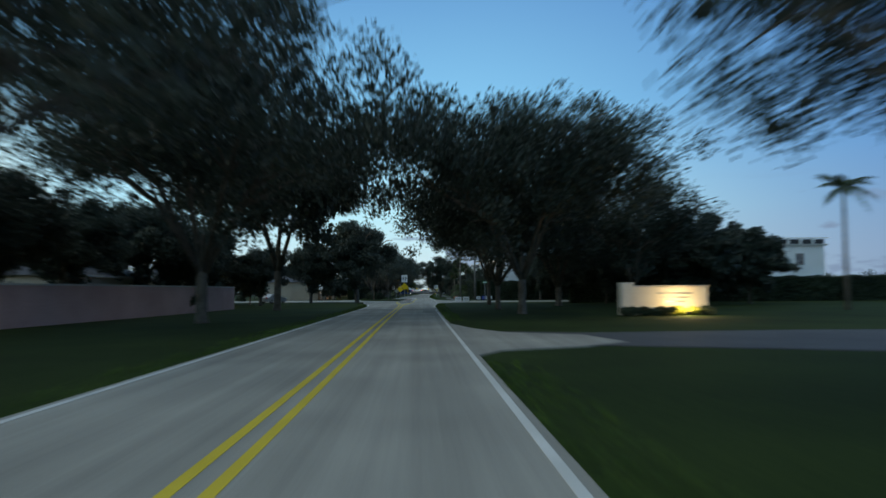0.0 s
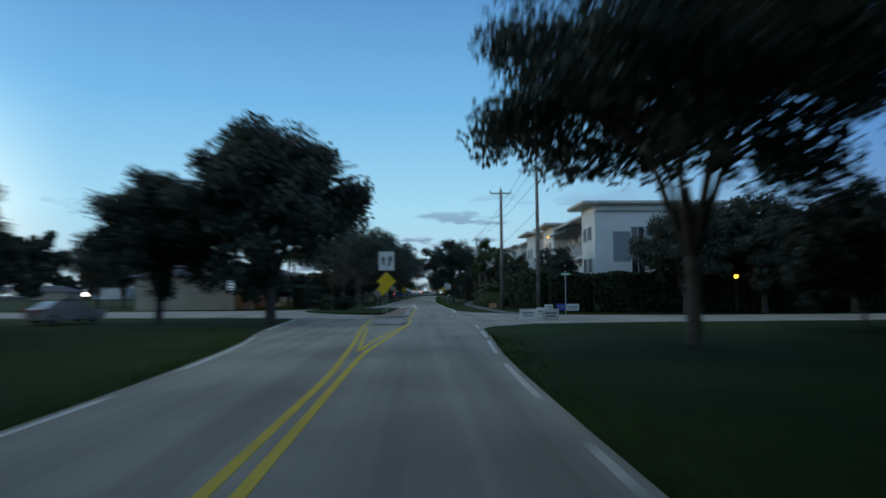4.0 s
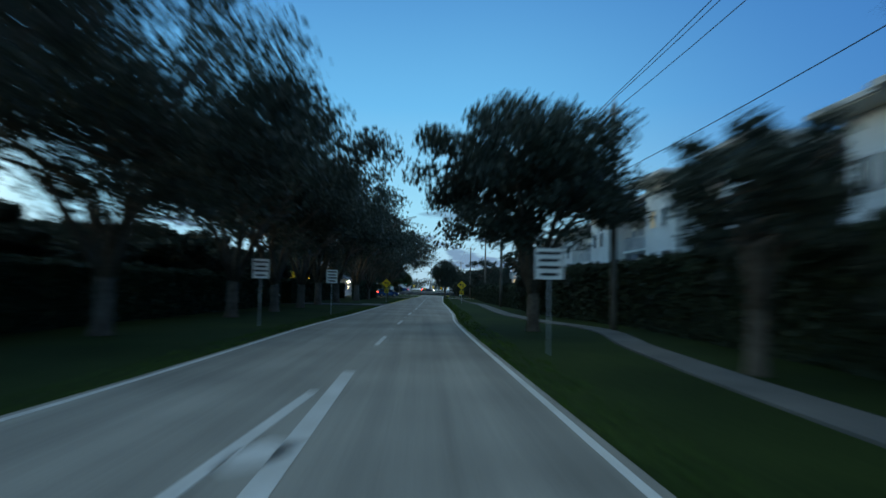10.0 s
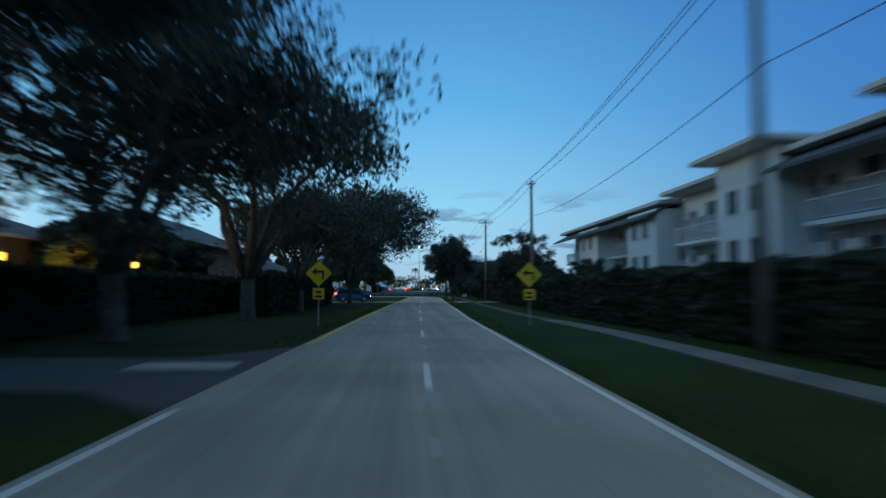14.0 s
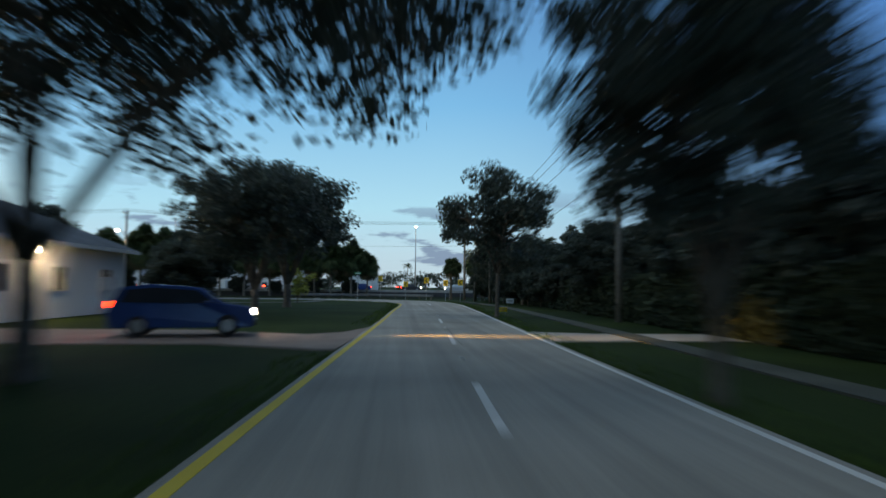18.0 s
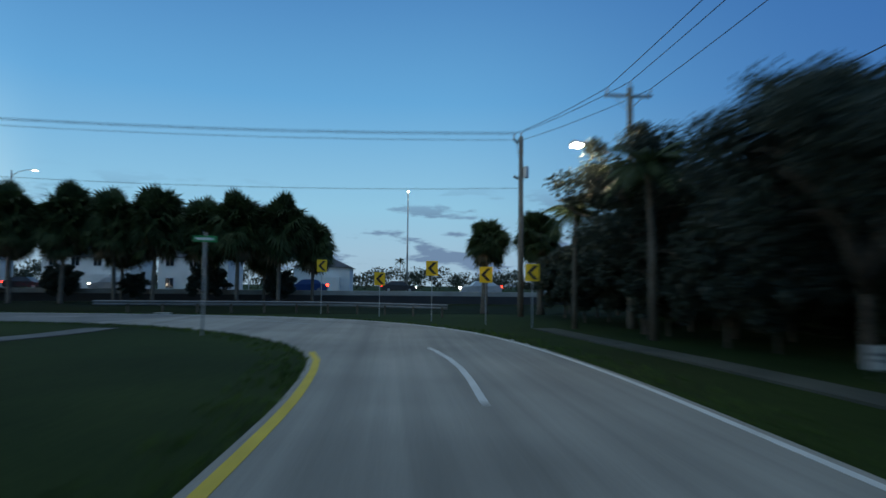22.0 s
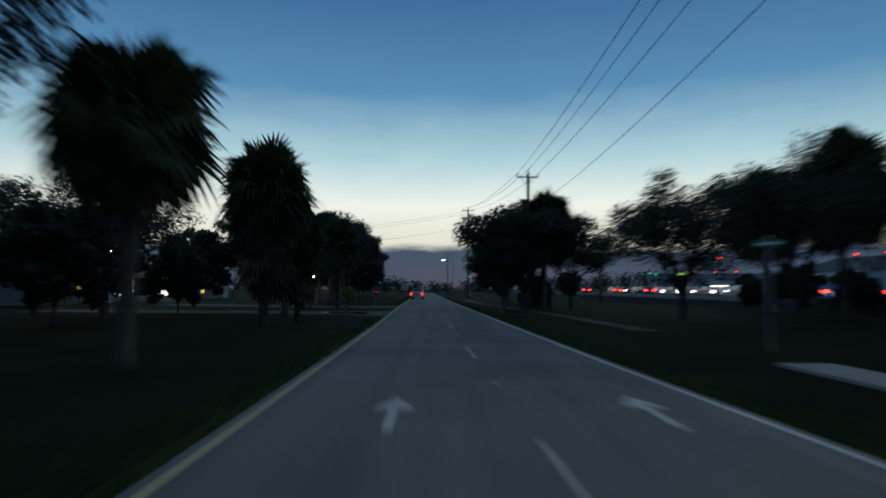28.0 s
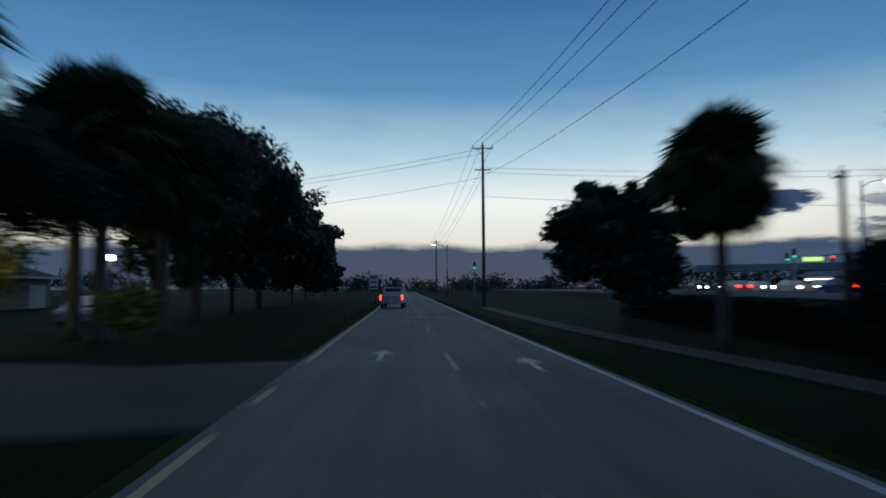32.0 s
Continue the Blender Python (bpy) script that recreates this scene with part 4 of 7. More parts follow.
for mod, x, y, s, lab in (
        (M_GRAND, -13.0, 38.2, 1.08, "spreading oak with a forked grey trunk by the pink wall"),
        (M_BOUGH, -14.0, 62.5, 1.38, "broad oak with a thick rooted trunk on the lawn"),
        (M_LOOSE, -12.5, 16.0, 1.3, "spreading oak overhanging the road from the lawn"),
        (M_HEAVY, -9.9, 99.2, 1.0, "tall dense oak at the corner of the side street"),
        (M_HEAVY, -17.2, 100.0, 0.74, "dense rounded tree beside the corner oak"),
        (M_GRAND, 7.6, 47.5, 0.95, "spreading oak with a pale forked trunk on the lawn"),
        (M_GRAND, 7.3, 59.6, 0.8, "dense oak on the lawn with a stout trunk"),
        (M_BOUGH, 8.6, 79.6, 1.06, "oak with drooping outer boughs before the junction"),
        (M_LOOSE, 13.0, 12.0, 1.0, "oak whose boughs reach over the driveway"),
        (M_WIDE, 21.1, 62.2, 1.05, "dark oak further back on the lawn"),
        (M_HEAVY, 20.5, 108.2, 0.66, "dense dark tree at the corner of the side street"), (M_HEAVY, 26.5, 107.6, 0.72, "dense dark tree at the corner of the side street"), (M_HEAVY, 33.0, 106.6, 0.7, "dense dark tree at the corner of the side street"), (M_DARK, 19.0, 86.0, 0.7, "dark tree at the edge of the lawn"), (M_DARK, 25.5, 87.0, 0.95, "dark tree at the edge of the lawn"), (M_DARK, 33.0, 88.0, 1.0, "dark tree at the edge of the lawn"), (M_DARK, -17.8, 132.0, 0.5, "low dark tree in the gardens"), (M_DARK, -18.6, 138.6, 0.48, "low dark tree in the gardens"), (M_DARK, -24.5, 92.0, 0.7, "dark bushy tree across the lawn"), (M_DARK, -30.5, 100.0, 0.75, "dark bushy tree across the lawn"),
        (M_WIDE, 15.5, 71.0, 1.0, "dark oak behind the roadside row"), (M_DARK, 30.0, 69.0, 1.1, "dark tree behind the lawn"), (M_DARK, 38.0, 72.0, 1.0, "dark tree behind the lawn"), (M_DARK, 23.0, 78.0, 0.9, "dark tree behind the lawn"),
        (M_DARK, 27.0, 76.0, 1.0, "dark tree behind the lawn"), (M_DARK, 40.0, 80.0, 0.5, "dark tree behind the lawn"),
        (M_DARK, 33.0, 112.0, 1.0, "dark tree behind the side street"), (M_DARK, 26.0, 112.0, 0.85, "dark tree behind the side street"),
        (M_THIN, -8.7, 118.6, 0.68, "small open oak on the traffic island"), (M_THIN, -5.8, 115.2, 0.64, "small open oak on the traffic island"),
        (M_LOOSE, -11.7, 151.0, 1.01, "oak with a leaning bough behind the verge"),
        (M_WIDE, -11.0, 163.5, 0.99, "dense oak in the roadside row"),
        (M_AIRY, -10.8, 178.0, 1.0, "tall dense oak in the roadside row"),
        (M_AIRY, -10.6, 188.0, 0.95, "dense oak in the roadside row"),
        (M_AIRY, -10.6, 198.0, 0.98, "open-crowned oak in the roadside row"),
        (M_TALL, -10.8, 209.0, 1.13, "tall dense oak in the roadside row"),
        (M_WIDE, -10.4, 221.0, 1.12, "dense oak beside a driveway"),
        (M_LOOSE, -9.4, 235.5, 1.2, "open-crowned oak in the roadside row"),
        (M_LOOSE, -8.9, 250.5, 0.9, "open-crowned oak that overhangs the road by the hedge"),
        (M_ROUND, -9.8, 259.5, 0.98, "big dense oak that overhangs the road by the hedge"),
        (M_BROAD, -6.9, 274.6, 1.3, "dense oak by the brick driveway"),
        (M_TALL, -8.8, 302.8, 0.77, "rounded oak on the corner lawn"),
        (M_TALL, -9.2, 317.0, 0.96, "rounded oak on the corner lawn beside the path"),
        (M_DARK, -16.0, 311.0, 0.55, "dark rounded tree behind the corner lawn"), (M_DARK, -19.0, 325.0, 0.8, "dark rounded tree behind the corner lawn"),
        (M_DARK, -24.0, 334.0, 0.75, "dark rounded tree behind the corner lawn"),
        (M_TALL, 5.4, 170.4, 0.86, "big oak that overhangs the road"),
        (M_SLIM, 6.2, 300.6, 0.76, "tall open oak over the verge"),
        (M_DARK, 14.8, 319.0, 0.42, "dense dark tree behind the verge"),
        (M_TALL, 5.2, 272.0, 0.42, "tall narrow dark tree on the verge beside the road"),
        (M_TALL, 14.6, 273.0, 0.32, "tall dense tree in the hedge"),
        (M_DARK, 13.9, 264.5, 0.55, "dense dark tree over the hedge"),
        (M_THIN, 12.6, 267.2, 0.78, "small roadside tree with a slim trunk"),
        (M_DARK, 14.8, 280.5, 0.72, "dense dark tree behind the verge"), (M_DARK, 15.0, 289.0, 0.72, "dense dark tree behind the verge"),
        (M_HEAVY, 14.6, 305.0, 0.52, "dense dark tree behind the verge"), (M_HEAVY, 16.0, 297.0, 0.55, "dense dark tree behind the verge"), (M_DARK, 15.8, 312.0, 0.6, "dense dark tree behind the verge"),
        (M_SMALL, 8.0, 155.5, 0.9, "small tree with two pale trunks on the verge"),
        (M_SMALL, 8.8, 191.0, 0.92, "small open tree by the hedge"),
        (M_SMALL, 13.2, 206.0, 0.78, "small open tree over the hedge"),
        (M_DARK, 12.0, 140.5, 0.6, "dark bushy tree behind the feather palm"), (M_DARK, 12.2, 146.8, 0.72, "dark bushy tree behind the feather palm"), (M_DARK, 13.4, 126.0, 0.5, "dark bushy tree in the hedge"), (M_SMALL, 12.5, 119.5, 0.9, "small tree in the hedge"), (M_DARK, 13.0, 163.0, 0.62, "dark bushy tree in the hedge"),
        (M_SMALL, 13.8, 247.0, 0.62, "rounded small tree over the hedge"),
        (M_SMALL, 13.8, 261.0, 0.6, "rounded small tree over the hedge"),
        (M_BOUGH, 13.8, 330.2, 0.62, "dense dark tree with a pale trunk behind the white placard"),
        (M_DARK, 16.0, 336.5, 0.6, "dense dark tree at the bend"),
        (M_SLIM, 12.1, 339.8, 0.7, "dark leafy tree before the utility pole"), (M_THIN, 14.6, 341.0, 0.66, "tall open tree beside the utility pole"),
        (M_DARK, 14.6, 337.6, 0.6, "low dark bushy tree at the bend"), (M_DARK, 17.5, 347.5, 0.62, "low dark bushy tree under the power line"), (M_DARK, 13.6, 348.2, 0.42, "low dark bush under the power line"),
        (M_DARK, 12.0, 347.2, 0.42, "low dark bush at the bend"), (M_DARK, 13.4, 344.6, 0.5, "low dark bush at the bend"), (M_DARK, 12.6, 338.8, 0.42, "low dark bush at the bend"), (M_DARK, 16.2, 342.0, 0.55, "low dark bush at the bend"), (M_DARK, 12.4, 334.2, 0.45, "low dark bush at the bend"), (M_DARK, 13.4, 325.6, 0.46, "low dark bush beside the pavement"), (M_DARK, 13.8, 321.6, 0.42, "low dark bush beside the pavement"), (M_DARK, 13.0, 332.6, 0.4, "low dark bush beside the pavement"), (M_DARK, 14.2, 316.5, 0.44, "low dark bush beside the pavement"),
        (M_DARK, 12.3, 352.0, 0.46, "low dark bush beyond the bend"), (M_DARK, 14.6, 353.0, 0.55, "low dark bush beyond the bend"), (M_DARK, 14.0, 357.0, 0.5, "low dark bush beyond the bend"), (M_DARK, 17.0, 356.0, 0.65, "dark tree beyond the bend"),
        (M_DARK, 22.4, 336.0, 0.95, "dense dark tree behind the bend"),
        (M_TALL, 16.4, 346.0, 0.62, "dark tree under the power line"),
        (M_DARK, 25.6, 344.4, 1.1, "dense dark tree behind the bend"),
        (M_DARK, 22.0, 326.0, 0.62, "dense dark tree behind the bend"),
        (M_DARK, 22.0, 312.0, 0.62, "dense dark tree behind the hedge")):
    tree_at(mod, x, y, s, (x * 37 + y * 53) % 360, lab, ROW, SQUASH.get((x, y), 1.0))


# ---- palms ----
def fan_palm(seed, height, head=1.9, fronds=46, skirt=10, shag=0.0, hang=None):
    """A cabbage palm: a rough trunk under a round head of fan fronds, some dry ones hanging."""
    rng = np.random.default_rng(seed)
    e = new("cabbage_palm")
    lean = rng.normal(size=2) * 0.15
    part("trunk", tube([(0, 0, -0.15), (0, 0, 0.4), (lean[0] * 0.5, lean[1] * 0.5, height * 0.5), (lean[0], lean[1], height - head * 0.9)], [0.30, 0.22, 0.18, 0.2], 9), PALM_BARK, e, smooth=True)
    base = Vector((lean[0], lean[1], height - head))

    def leafs(count, low, high, shrink, shag):
        v, f = [], []
        for k in range(count):
            a, el = rng.random() * 2 * math.pi, low + (high - low) * rng.random()
            out = Vector((math.cos(a) * math.cos(el), math.sin(a) * math.cos(el), math.sin(el)))
            side = Vector((-math.sin(a), math.cos(a), 0))
            side = (Matrix.Rotation(rng.normal() * 0.7, 3, out) @ side).normalized()
            stem = head * (0.18 + 0.4 * rng.random()) * shrink
            long = 0.86 + 0.24 * rng.random()
            root = base - Vector((0, 0, shag * rng.random()))
            q = root + out * stem
            i = len(v)
            v += [root + side * 0.02, root - side * 0.02, q - side * 0.015, q + side * 0.015]
            f.append((i, i + 1, i + 2, i + 3))
            up = out.cross(side).normalized()
            for t in np.linspace(-1.25, 1.25, 13):
                ln = head * (0.62 - 0.12 * abs(t)) * shrink * long
                d = (out * math.cos(t) + side * math.sin(t) * 1.05).normalized()
                w = (side * math.cos(t) - out * math.sin(t)) * 0.034 * head
                tip = q + d * ln + Vector((0, 0, -0.42 * ln * (0.4 + rng.random()) * abs(math.cos(el)))) + up * rng.normal() * 0.03
                mid = q + d * ln * 0.55
                i = len(v)
                v += [q, mid + w, tip, mid - w]
                f.append((i, i + 1, i + 2, i + 3))
        return [tuple(x) for x in v], f

    part_data("crown", *leafs(fronds, -0.95, 1.45, 1.0, shag), PALM_LEAF, e)
    if skirt:
        part_data("dry_fronds", *leafs(skirt, -1.35, -0.7, 0.9, hang or shag), DRY_LEAF, e, "dry brown hanging fronds")
    return e


def feather_palm(seed, height, fronds=24, reach=2.6):
    """A queen palm with arching feather fronds."""
    rng = np.random.default_rng(seed)
    e = new("feather_palm")
    part("trunk", tube([(0, 0, -0.15), (0.02, 0, height * 0.5), (0.1, 0.05, height - 0.5), (0.12, 0.06, height)], [0.2, 0.15, 0.13, 0.16], 8), PALM_BARK, e, smooth=True)
    v, f = [], []
    for k in range(fronds):
        a = 2 * math.pi * (k + 0.4 * rng.random()) / fronds
        el = 0.15 + 1.1 * rng.random()
        out, side = Vector((math.cos(a), math.sin(a), 0)), Vector((-math.sin(a), math.cos(a), 0))
        ln = reach * (0.8 + 0.35 * rng.random())
        pts = [Vector((0.12, 0.06, height)) + out * ln * u * math.cos(el * (1 - 0.3 * u)) + Vector((0, 0, ln * (math.sin(el) * u - 0.95 * u * u * (1.15 - 0.5 * el)))) for u in np.linspace(0, 1, 15)]
        for p, q in zip(pts, pts[1:]):
            i = len(v)
            v += [p - side * 0.02, p + side * 0.02, q + side * 0.015, q - side * 0.015]
            f.append((i, i + 1, i + 2, i + 3))
        for j in range(2, 15):
            p = pts[j]
            d = (pts[j] - pts[j - 1]).normalized()
            w = 0.95 * math.sin(math.pi * min(j / 14 * 0.9 + 0.08, 1.0))
            for sg in (-1, 1):
                for off in (0.0, 0.33, 0.66):
                    p2 = p - d * off * 0.18
                    tip = p2 + side * sg * w * 0.75 + d * w * 0.45 + Vector((0, 0, -0.35 * w))
                    i = len(v)
                    v += [p2 - d * 0.035, tip, p2 + d * 0.035]
                    f.append((i, i + 1, i + 2))
    part_data("crown", [tuple(x) for x in v], f, PALM_LEAF, e)
    return e


P_TALL = fan_palm(5, 9.6, 1.9)
P_FULL = fan_palm(6, 12.0, 3.4, 240, 70, 1.7)
P_MID = fan_palm(7, 8.4, 2.2, 150, 50, 0.9)
P_ROUND = fan_palm(19, 6.7, 1.7, 130, 25, 0.5)
P_SHAG = fan_palm(17, 8.7, 2.3, 300, 150, 0.7, 3.4)
F_QUEEN = feather_palm(8, 7.0)
F_BUSHY = feather_palm(10, 1.4, 30, 3.6)
F_TALL = feather_palm(9, 10.0, 18, 3.0)
PALMS = "palms beside the roads"


def palm_at(model, x, y, scale, label, squash=1.0):
    o = tree_at(model, x, y, scale, (x * 41 + y * 29) % 360, label, PALMS, squash)
    return tagged(o, category="palm")


for x, y, s in ((-4.9, 373.5, 0.72), (-7.6, 371.5, 0.88), (-11.0, 371, 0.89), (-13.8, 372, 0.84), (-17.9, 370.8, 0.9), (-21.2, 371.2, 0.9), (-25.4, 371, 0.94), (-29.3, 370.6, 0.93), (-34.4, 371, 0.93), (-38.4, 371.8, 0.86),
                (-42.4, 371, 0.9), (-47.6, 371.5, 0.84), (-53.8, 371, 0.88), (-60.5, 371.6, 0.84), (-69.5, 372, 0.84), (-79, 372.4, 0.8)):
    palm_at(P_FULL, x, y, s * (1.14 if x < -36 else 0.93 if x < -20 else 0.95), "full-headed cabbage palm in the row before the highway")
for k in range(5):
    palm_at(P_FULL, -9.3 - 12.4 * k, 374.0, (0.62, 0.7, 0.66)[k % 3], "shorter cabbage palm in the row before the highway")
for mod, x, y, s, lab in ((P_TALL, 9.0, 150.0, 1.0, "slim cabbage palm with a small head on the verge"), (P_TALL, 7.9, 146.5, 0.72, "short cabbage palm by the hedge"),
                          (F_QUEEN, 10.3, 143.3, 0.95, "feather palm rising out of the hedge"), 
                          (F_BUSHY, 9.7, 139.0, 1.1, "bushy feather palm spilling over the pavement"), (F_BUSHY, 9.9, 143.2, 1.2, "bushy feather palm spilling over the pavement"), (F_BUSHY, 10.6, 134.5, 0.95, "bushy feather palm in the hedge"), (F_QUEEN, -18.4, 146.0, 0.98, "feather palm in front of a house"), (F_QUEEN, -21.0, 163.0, 1.15, "feather palm in front of a house"), (F_TALL, 34.4, 50.0, 0.98, "tall feather palm behind the lawn"),
                          (F_TALL, 8.5, 700.0, 1.6, "distant tall feather palm"), (P_ROUND, 8.3, 357.3, 1.0, "cabbage palm with a round head beside the guardrail"),
                          (P_ROUND, 11.9, 356.4, 1.08, "cabbage palm with a round head beside the guardrail"), (P_MID, 17.5, 341.0, 0.9, "cabbage palm among the dark trees"),
                          (F_QUEEN, 10.1, 342.6, 0.72, "feather palm at the bend under the street lamp"), (F_QUEEN, 11.2, 336.9, 0.86, "feather palm at the bend under the street lamp"), (F_QUEEN, 17.0, 333.5, 0.95, "feather palm at the bend under the street lamp"),
                          (P_MID, -101.5, 356.2, 0.91, "cabbage palm with a full round head and hanging dry fronds"), (P_MID, -86.4, 357.5, 1.3, "cabbage palm behind the verge"),
                          (P_MID, -92.0, 339.3, 1.04, "cabbage palm with hanging dry fronds on the lawn"), (P_SHAG, -64.3, 339.9, 1.08, "tall shaggy cabbage palm on the lawn"),
                          (P_SHAG, -67.0, 341.0, 0.72, "shaggy cabbage palm on the lawn"), (P_MID, -47.0, 341.6, 0.95, "cabbage palm close to the road"),
                          (P_MID, -73.0, 338.9, 1.02, "cabbage palm on the lawn"), (P_MID, -106.2, 336.2, 1.24, "tall cabbage palm with a heavy shaggy head"), (P_MID, -109.2, 337.2, 1.12, "tall cabbage palm with a heavy shaggy head"), (P_MID, -107.6, 334.6, 1.3, "tall cabbage palm with a heavy shaggy head")):
    palm_at(mod, x, y, s, lab)

for mod, x, y, s, lab in (
        (M_DARK, -57, 325, 0.8, "dark tree on the west lawn"), (M_DARK, -64, 318, 0.85, "dark tree on the west lawn"), (M_DARK, -82, 322, 0.85, "dark tree on the west lawn"), (M_DARK, -92, 326, 0.8, "dark tree on the west lawn"), (M_DARK, -46, 322, 0.8, "dark tree on the west lawn"), (M_LOOSE, -75, 322, 0.75, "open tree on the west lawn"), (M_BOUGH, -103, 334.0, 0.62, "dark rounded tree by the side drive"),
        (M_BOUGH, -113, 335.4, 0.8, "dark rounded tree beside the road"), (M_HEAVY, -121, 334.5, 0.98, "dark rounded tree beside the road"), (M_DARK, -130, 334.0, 1.3, "dark rounded tree beside the road"),
        (M_HEAVY, -140, 333.5, 0.95, "dark rounded tree beside the road"), (M_DARK, -152, 334.0, 1.15, "dark rounded tree beside the road"), (M_DARK, -166, 333, 0.95, "dark rounded tree beside the road"),
        (M_DARK, -185, 331, 0.75, "dark rounded tree beside the road"), (M_DARK, -205, 330, 0.8, "dark rounded tree beside the road"),
        (M_TALL, -84.2, 353.9, 0.54, "dense tree beside the utility pole"), (M_ROUND, -86.2, 355.9, 0.84, "dense tree that overhangs the road"), (M_AIRY, -92.0, 361.0, 0.56, "open tree with a dark trunk on the verge"),
        (M_DARK, -97.0, 358.6, 0.36, "low dark bush behind the pavement"), (M_DARK, -150.0, 373.0, 0.55, "dark tree before the highway"),
        (M_DARK, -152.0, 407.0, 0.55, "dark tree beyond the highway"), (M_DARK, -143.0, 408.0, 0.5, "dark tree beyond the highway"), (M_DARK, -134.0, 407.0, 0.52, "dark tree beyond the highway"), (M_DARK, -124.0, 408.0, 0.55, "dark tree beyond the highway"),
        (M_WIDE, -73.0, 364.0, 0.7, "spreading tree on the far lawn"), (M_LOOSE, -64.0, 366.0, 0.72, "open spreading tree on the far lawn"), (M_DARK, -110.5, 356.4, 0.72, "dense rounded tree behind the pavement"),
        (M_LOOSE, -70, 329, 0.62, "open tree behind the palms"), (M_DARK, -62, 331, 0.62, "dark tree behind the palms"), (M_LOOSE, -89.6, 337.2, 0.5, "open tree beside the drive"), (M_DARK, -76, 331, 0.5, "low dark tree beside the drive"),
        (M_DARK, -52, 331, 0.6, "dark tree on the west lawn"), (M_TALL, -96, 331.5, 0.76, "open tree beside the side drive"),
        (M_TALL, -41.0, 336.8, 0.85, "open oak on the west corner lawn"),
        *[(M_DARK, -8.0 - 6.4 * k, 374.6, (0.34, 0.42, 0.3, 0.38, 0.28)[k % 5], "low dark tree between the palms") for k in range(13)]):
    tree_at(mod, x, y, s, (x * 37 + y * 53) % 360, lab, ROW)


# ---- hedges ----
def hedge_model(seed, ln, depth, height):
    rng = np.random.default_rng(seed)
    e = new("hedge")
    bm = bmesh.new()
    # solid filler whose dark colour stands for the shade between the leaves
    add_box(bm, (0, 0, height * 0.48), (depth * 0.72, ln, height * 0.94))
    part("hedge_shade_core", bm, HEDGE_SHADE, e)
    n = int(ln * height * 150)
    y = (rng.random(n) - 0.5) * (ln + 0.2)
    side = rng.random(n)
    top = side > 0.78
    x = np.where(top, (rng.random(n) - 0.5) * depth, np.where(side < 0.6, -1.0, 1.0) * depth * (0.36 + 0.14 * rng.random(n)))
    z = np.where(top, height * (0.93 + 0.10 * rng.random(n)), height * rng.random(n))
    z = z + 0.12 * np.sin(y * 1.7 + seed)
    p = np.stack([x, y, np.maximum(z, 0.03)], 1)
    a = rng.normal(size=(n, 3))
    a /= np.linalg.norm(a, axis=1)[:, None]
    b = np.cross(a, rng.normal(size=(n, 3)))
    b /= np.linalg.norm(b, axis=1)[:, None]
    s = 0.13 * (0.6 + 0.8 * rng.random(n))[:, None]
    v = np.stack([p - a * s, p - b * s * 0.6, p + a * s, p + b * s * 0.6], 1).reshape(-1, 3)
    part_data("hedge_leaves", v.tolist(), np.arange(4 * n).reshape(-1, 4).tolist(), HEDGE, e)
    return e


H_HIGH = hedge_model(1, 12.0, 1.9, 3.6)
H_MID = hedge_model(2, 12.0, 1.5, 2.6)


def hedge_at(model, x, y, turn, label, squash=1.0):
    o = tree_at(model, x, y, 1.0, turn, label, "clipped hedges", squash)
    return tagged(o, category="hedge")


HX = lambda y: float(np.interp(y, [112, 150, 175, 190, 240, 300, 330], [10.6, 10.8, 12.4, 10.6, 10.8, 13.5, 15.0]))
for k in range(18):
    y = 121.0 + 12.0 * k
    t = math.degrees(math.atan2(HX(y - 6) - HX(y + 6), 12.0))
    hedge_at(H_HIGH if y < 205 else H_MID, HX(y) + 0.3, y, t, "tall dark clipped hedge along the pavement")
for k in range(10):
    y = 139.0 + 12.0 * k + (6 if k > 5 else 0)
    hedge_at(H_MID, -14.6, y, 0, "dark clipped hedge in front of the houses", 1.0)
for k in range(18):
    y = 118.0 + 10.3 * k + (k * 37 % 7)
    tree_at(M_DARK, HX(y) + 0.9, y, (0.36, 0.42, 0.31, 0.46, 0.38)[k % 5] * (1.0 if y < 205 else 0.8), k * 83 % 360, "overgrown dark bush in the hedge", "bushes in the hedge")
for y in (247.2, 259.2, 271.2):
    hedge_at(H_MID, -10.0, y, 0, "dark clipped hedge beside the brick driveway", 1.12)
for x, y, t in ((26, 84.5, 88), (38, 84, 90), (50, 83.5, 90), (62, 83, 90), (74, 82, 90), (16.8, 113.4, 88), (20, 110.5, 80), (32, 108.5, 82), (44, 107, 83), (56, 106, 85)):
    hedge_at(H_HIGH, x, y, t, "dark hedge behind the lawn", 0.9)
for x, y, t in ((19.5, 333, 2), (19.8, 345, 0), (20.5, 357, -8), (24, 368, -25), (20, 321, 3)):
    hedge_at(H_HIGH, x, y, t, "tall dark overgrown hedge behind the bend", 0.9)
for x in (-116, -104):
    hedge_at(H_MID, x, 359.8 - (x + 104) * 0.05, 88, "low dark hedge behind the pavement", 0.5)


def shrub(x, y, h, r, seed, m, label, name="shrub"):
    rng = np.random.default_rng(seed)
    e = thing(name, x, y, -0.04, label, "shrub", "shrubs")
    part("stems", tube([(0, 0, 0), (0.03, 0.02, h * 0.6)], [0.06, 0.03], 6), BARK, e)
    c = [(rng.normal() * r * 0.35, rng.normal() * r * 0.35, h * (0.3 + 0.55 * rng.random()), r * 0.42) for _ in range(14)]
    part_data("leaves", *leaf_cloud(rng, c, 90, 0.12), m, e)
    return e


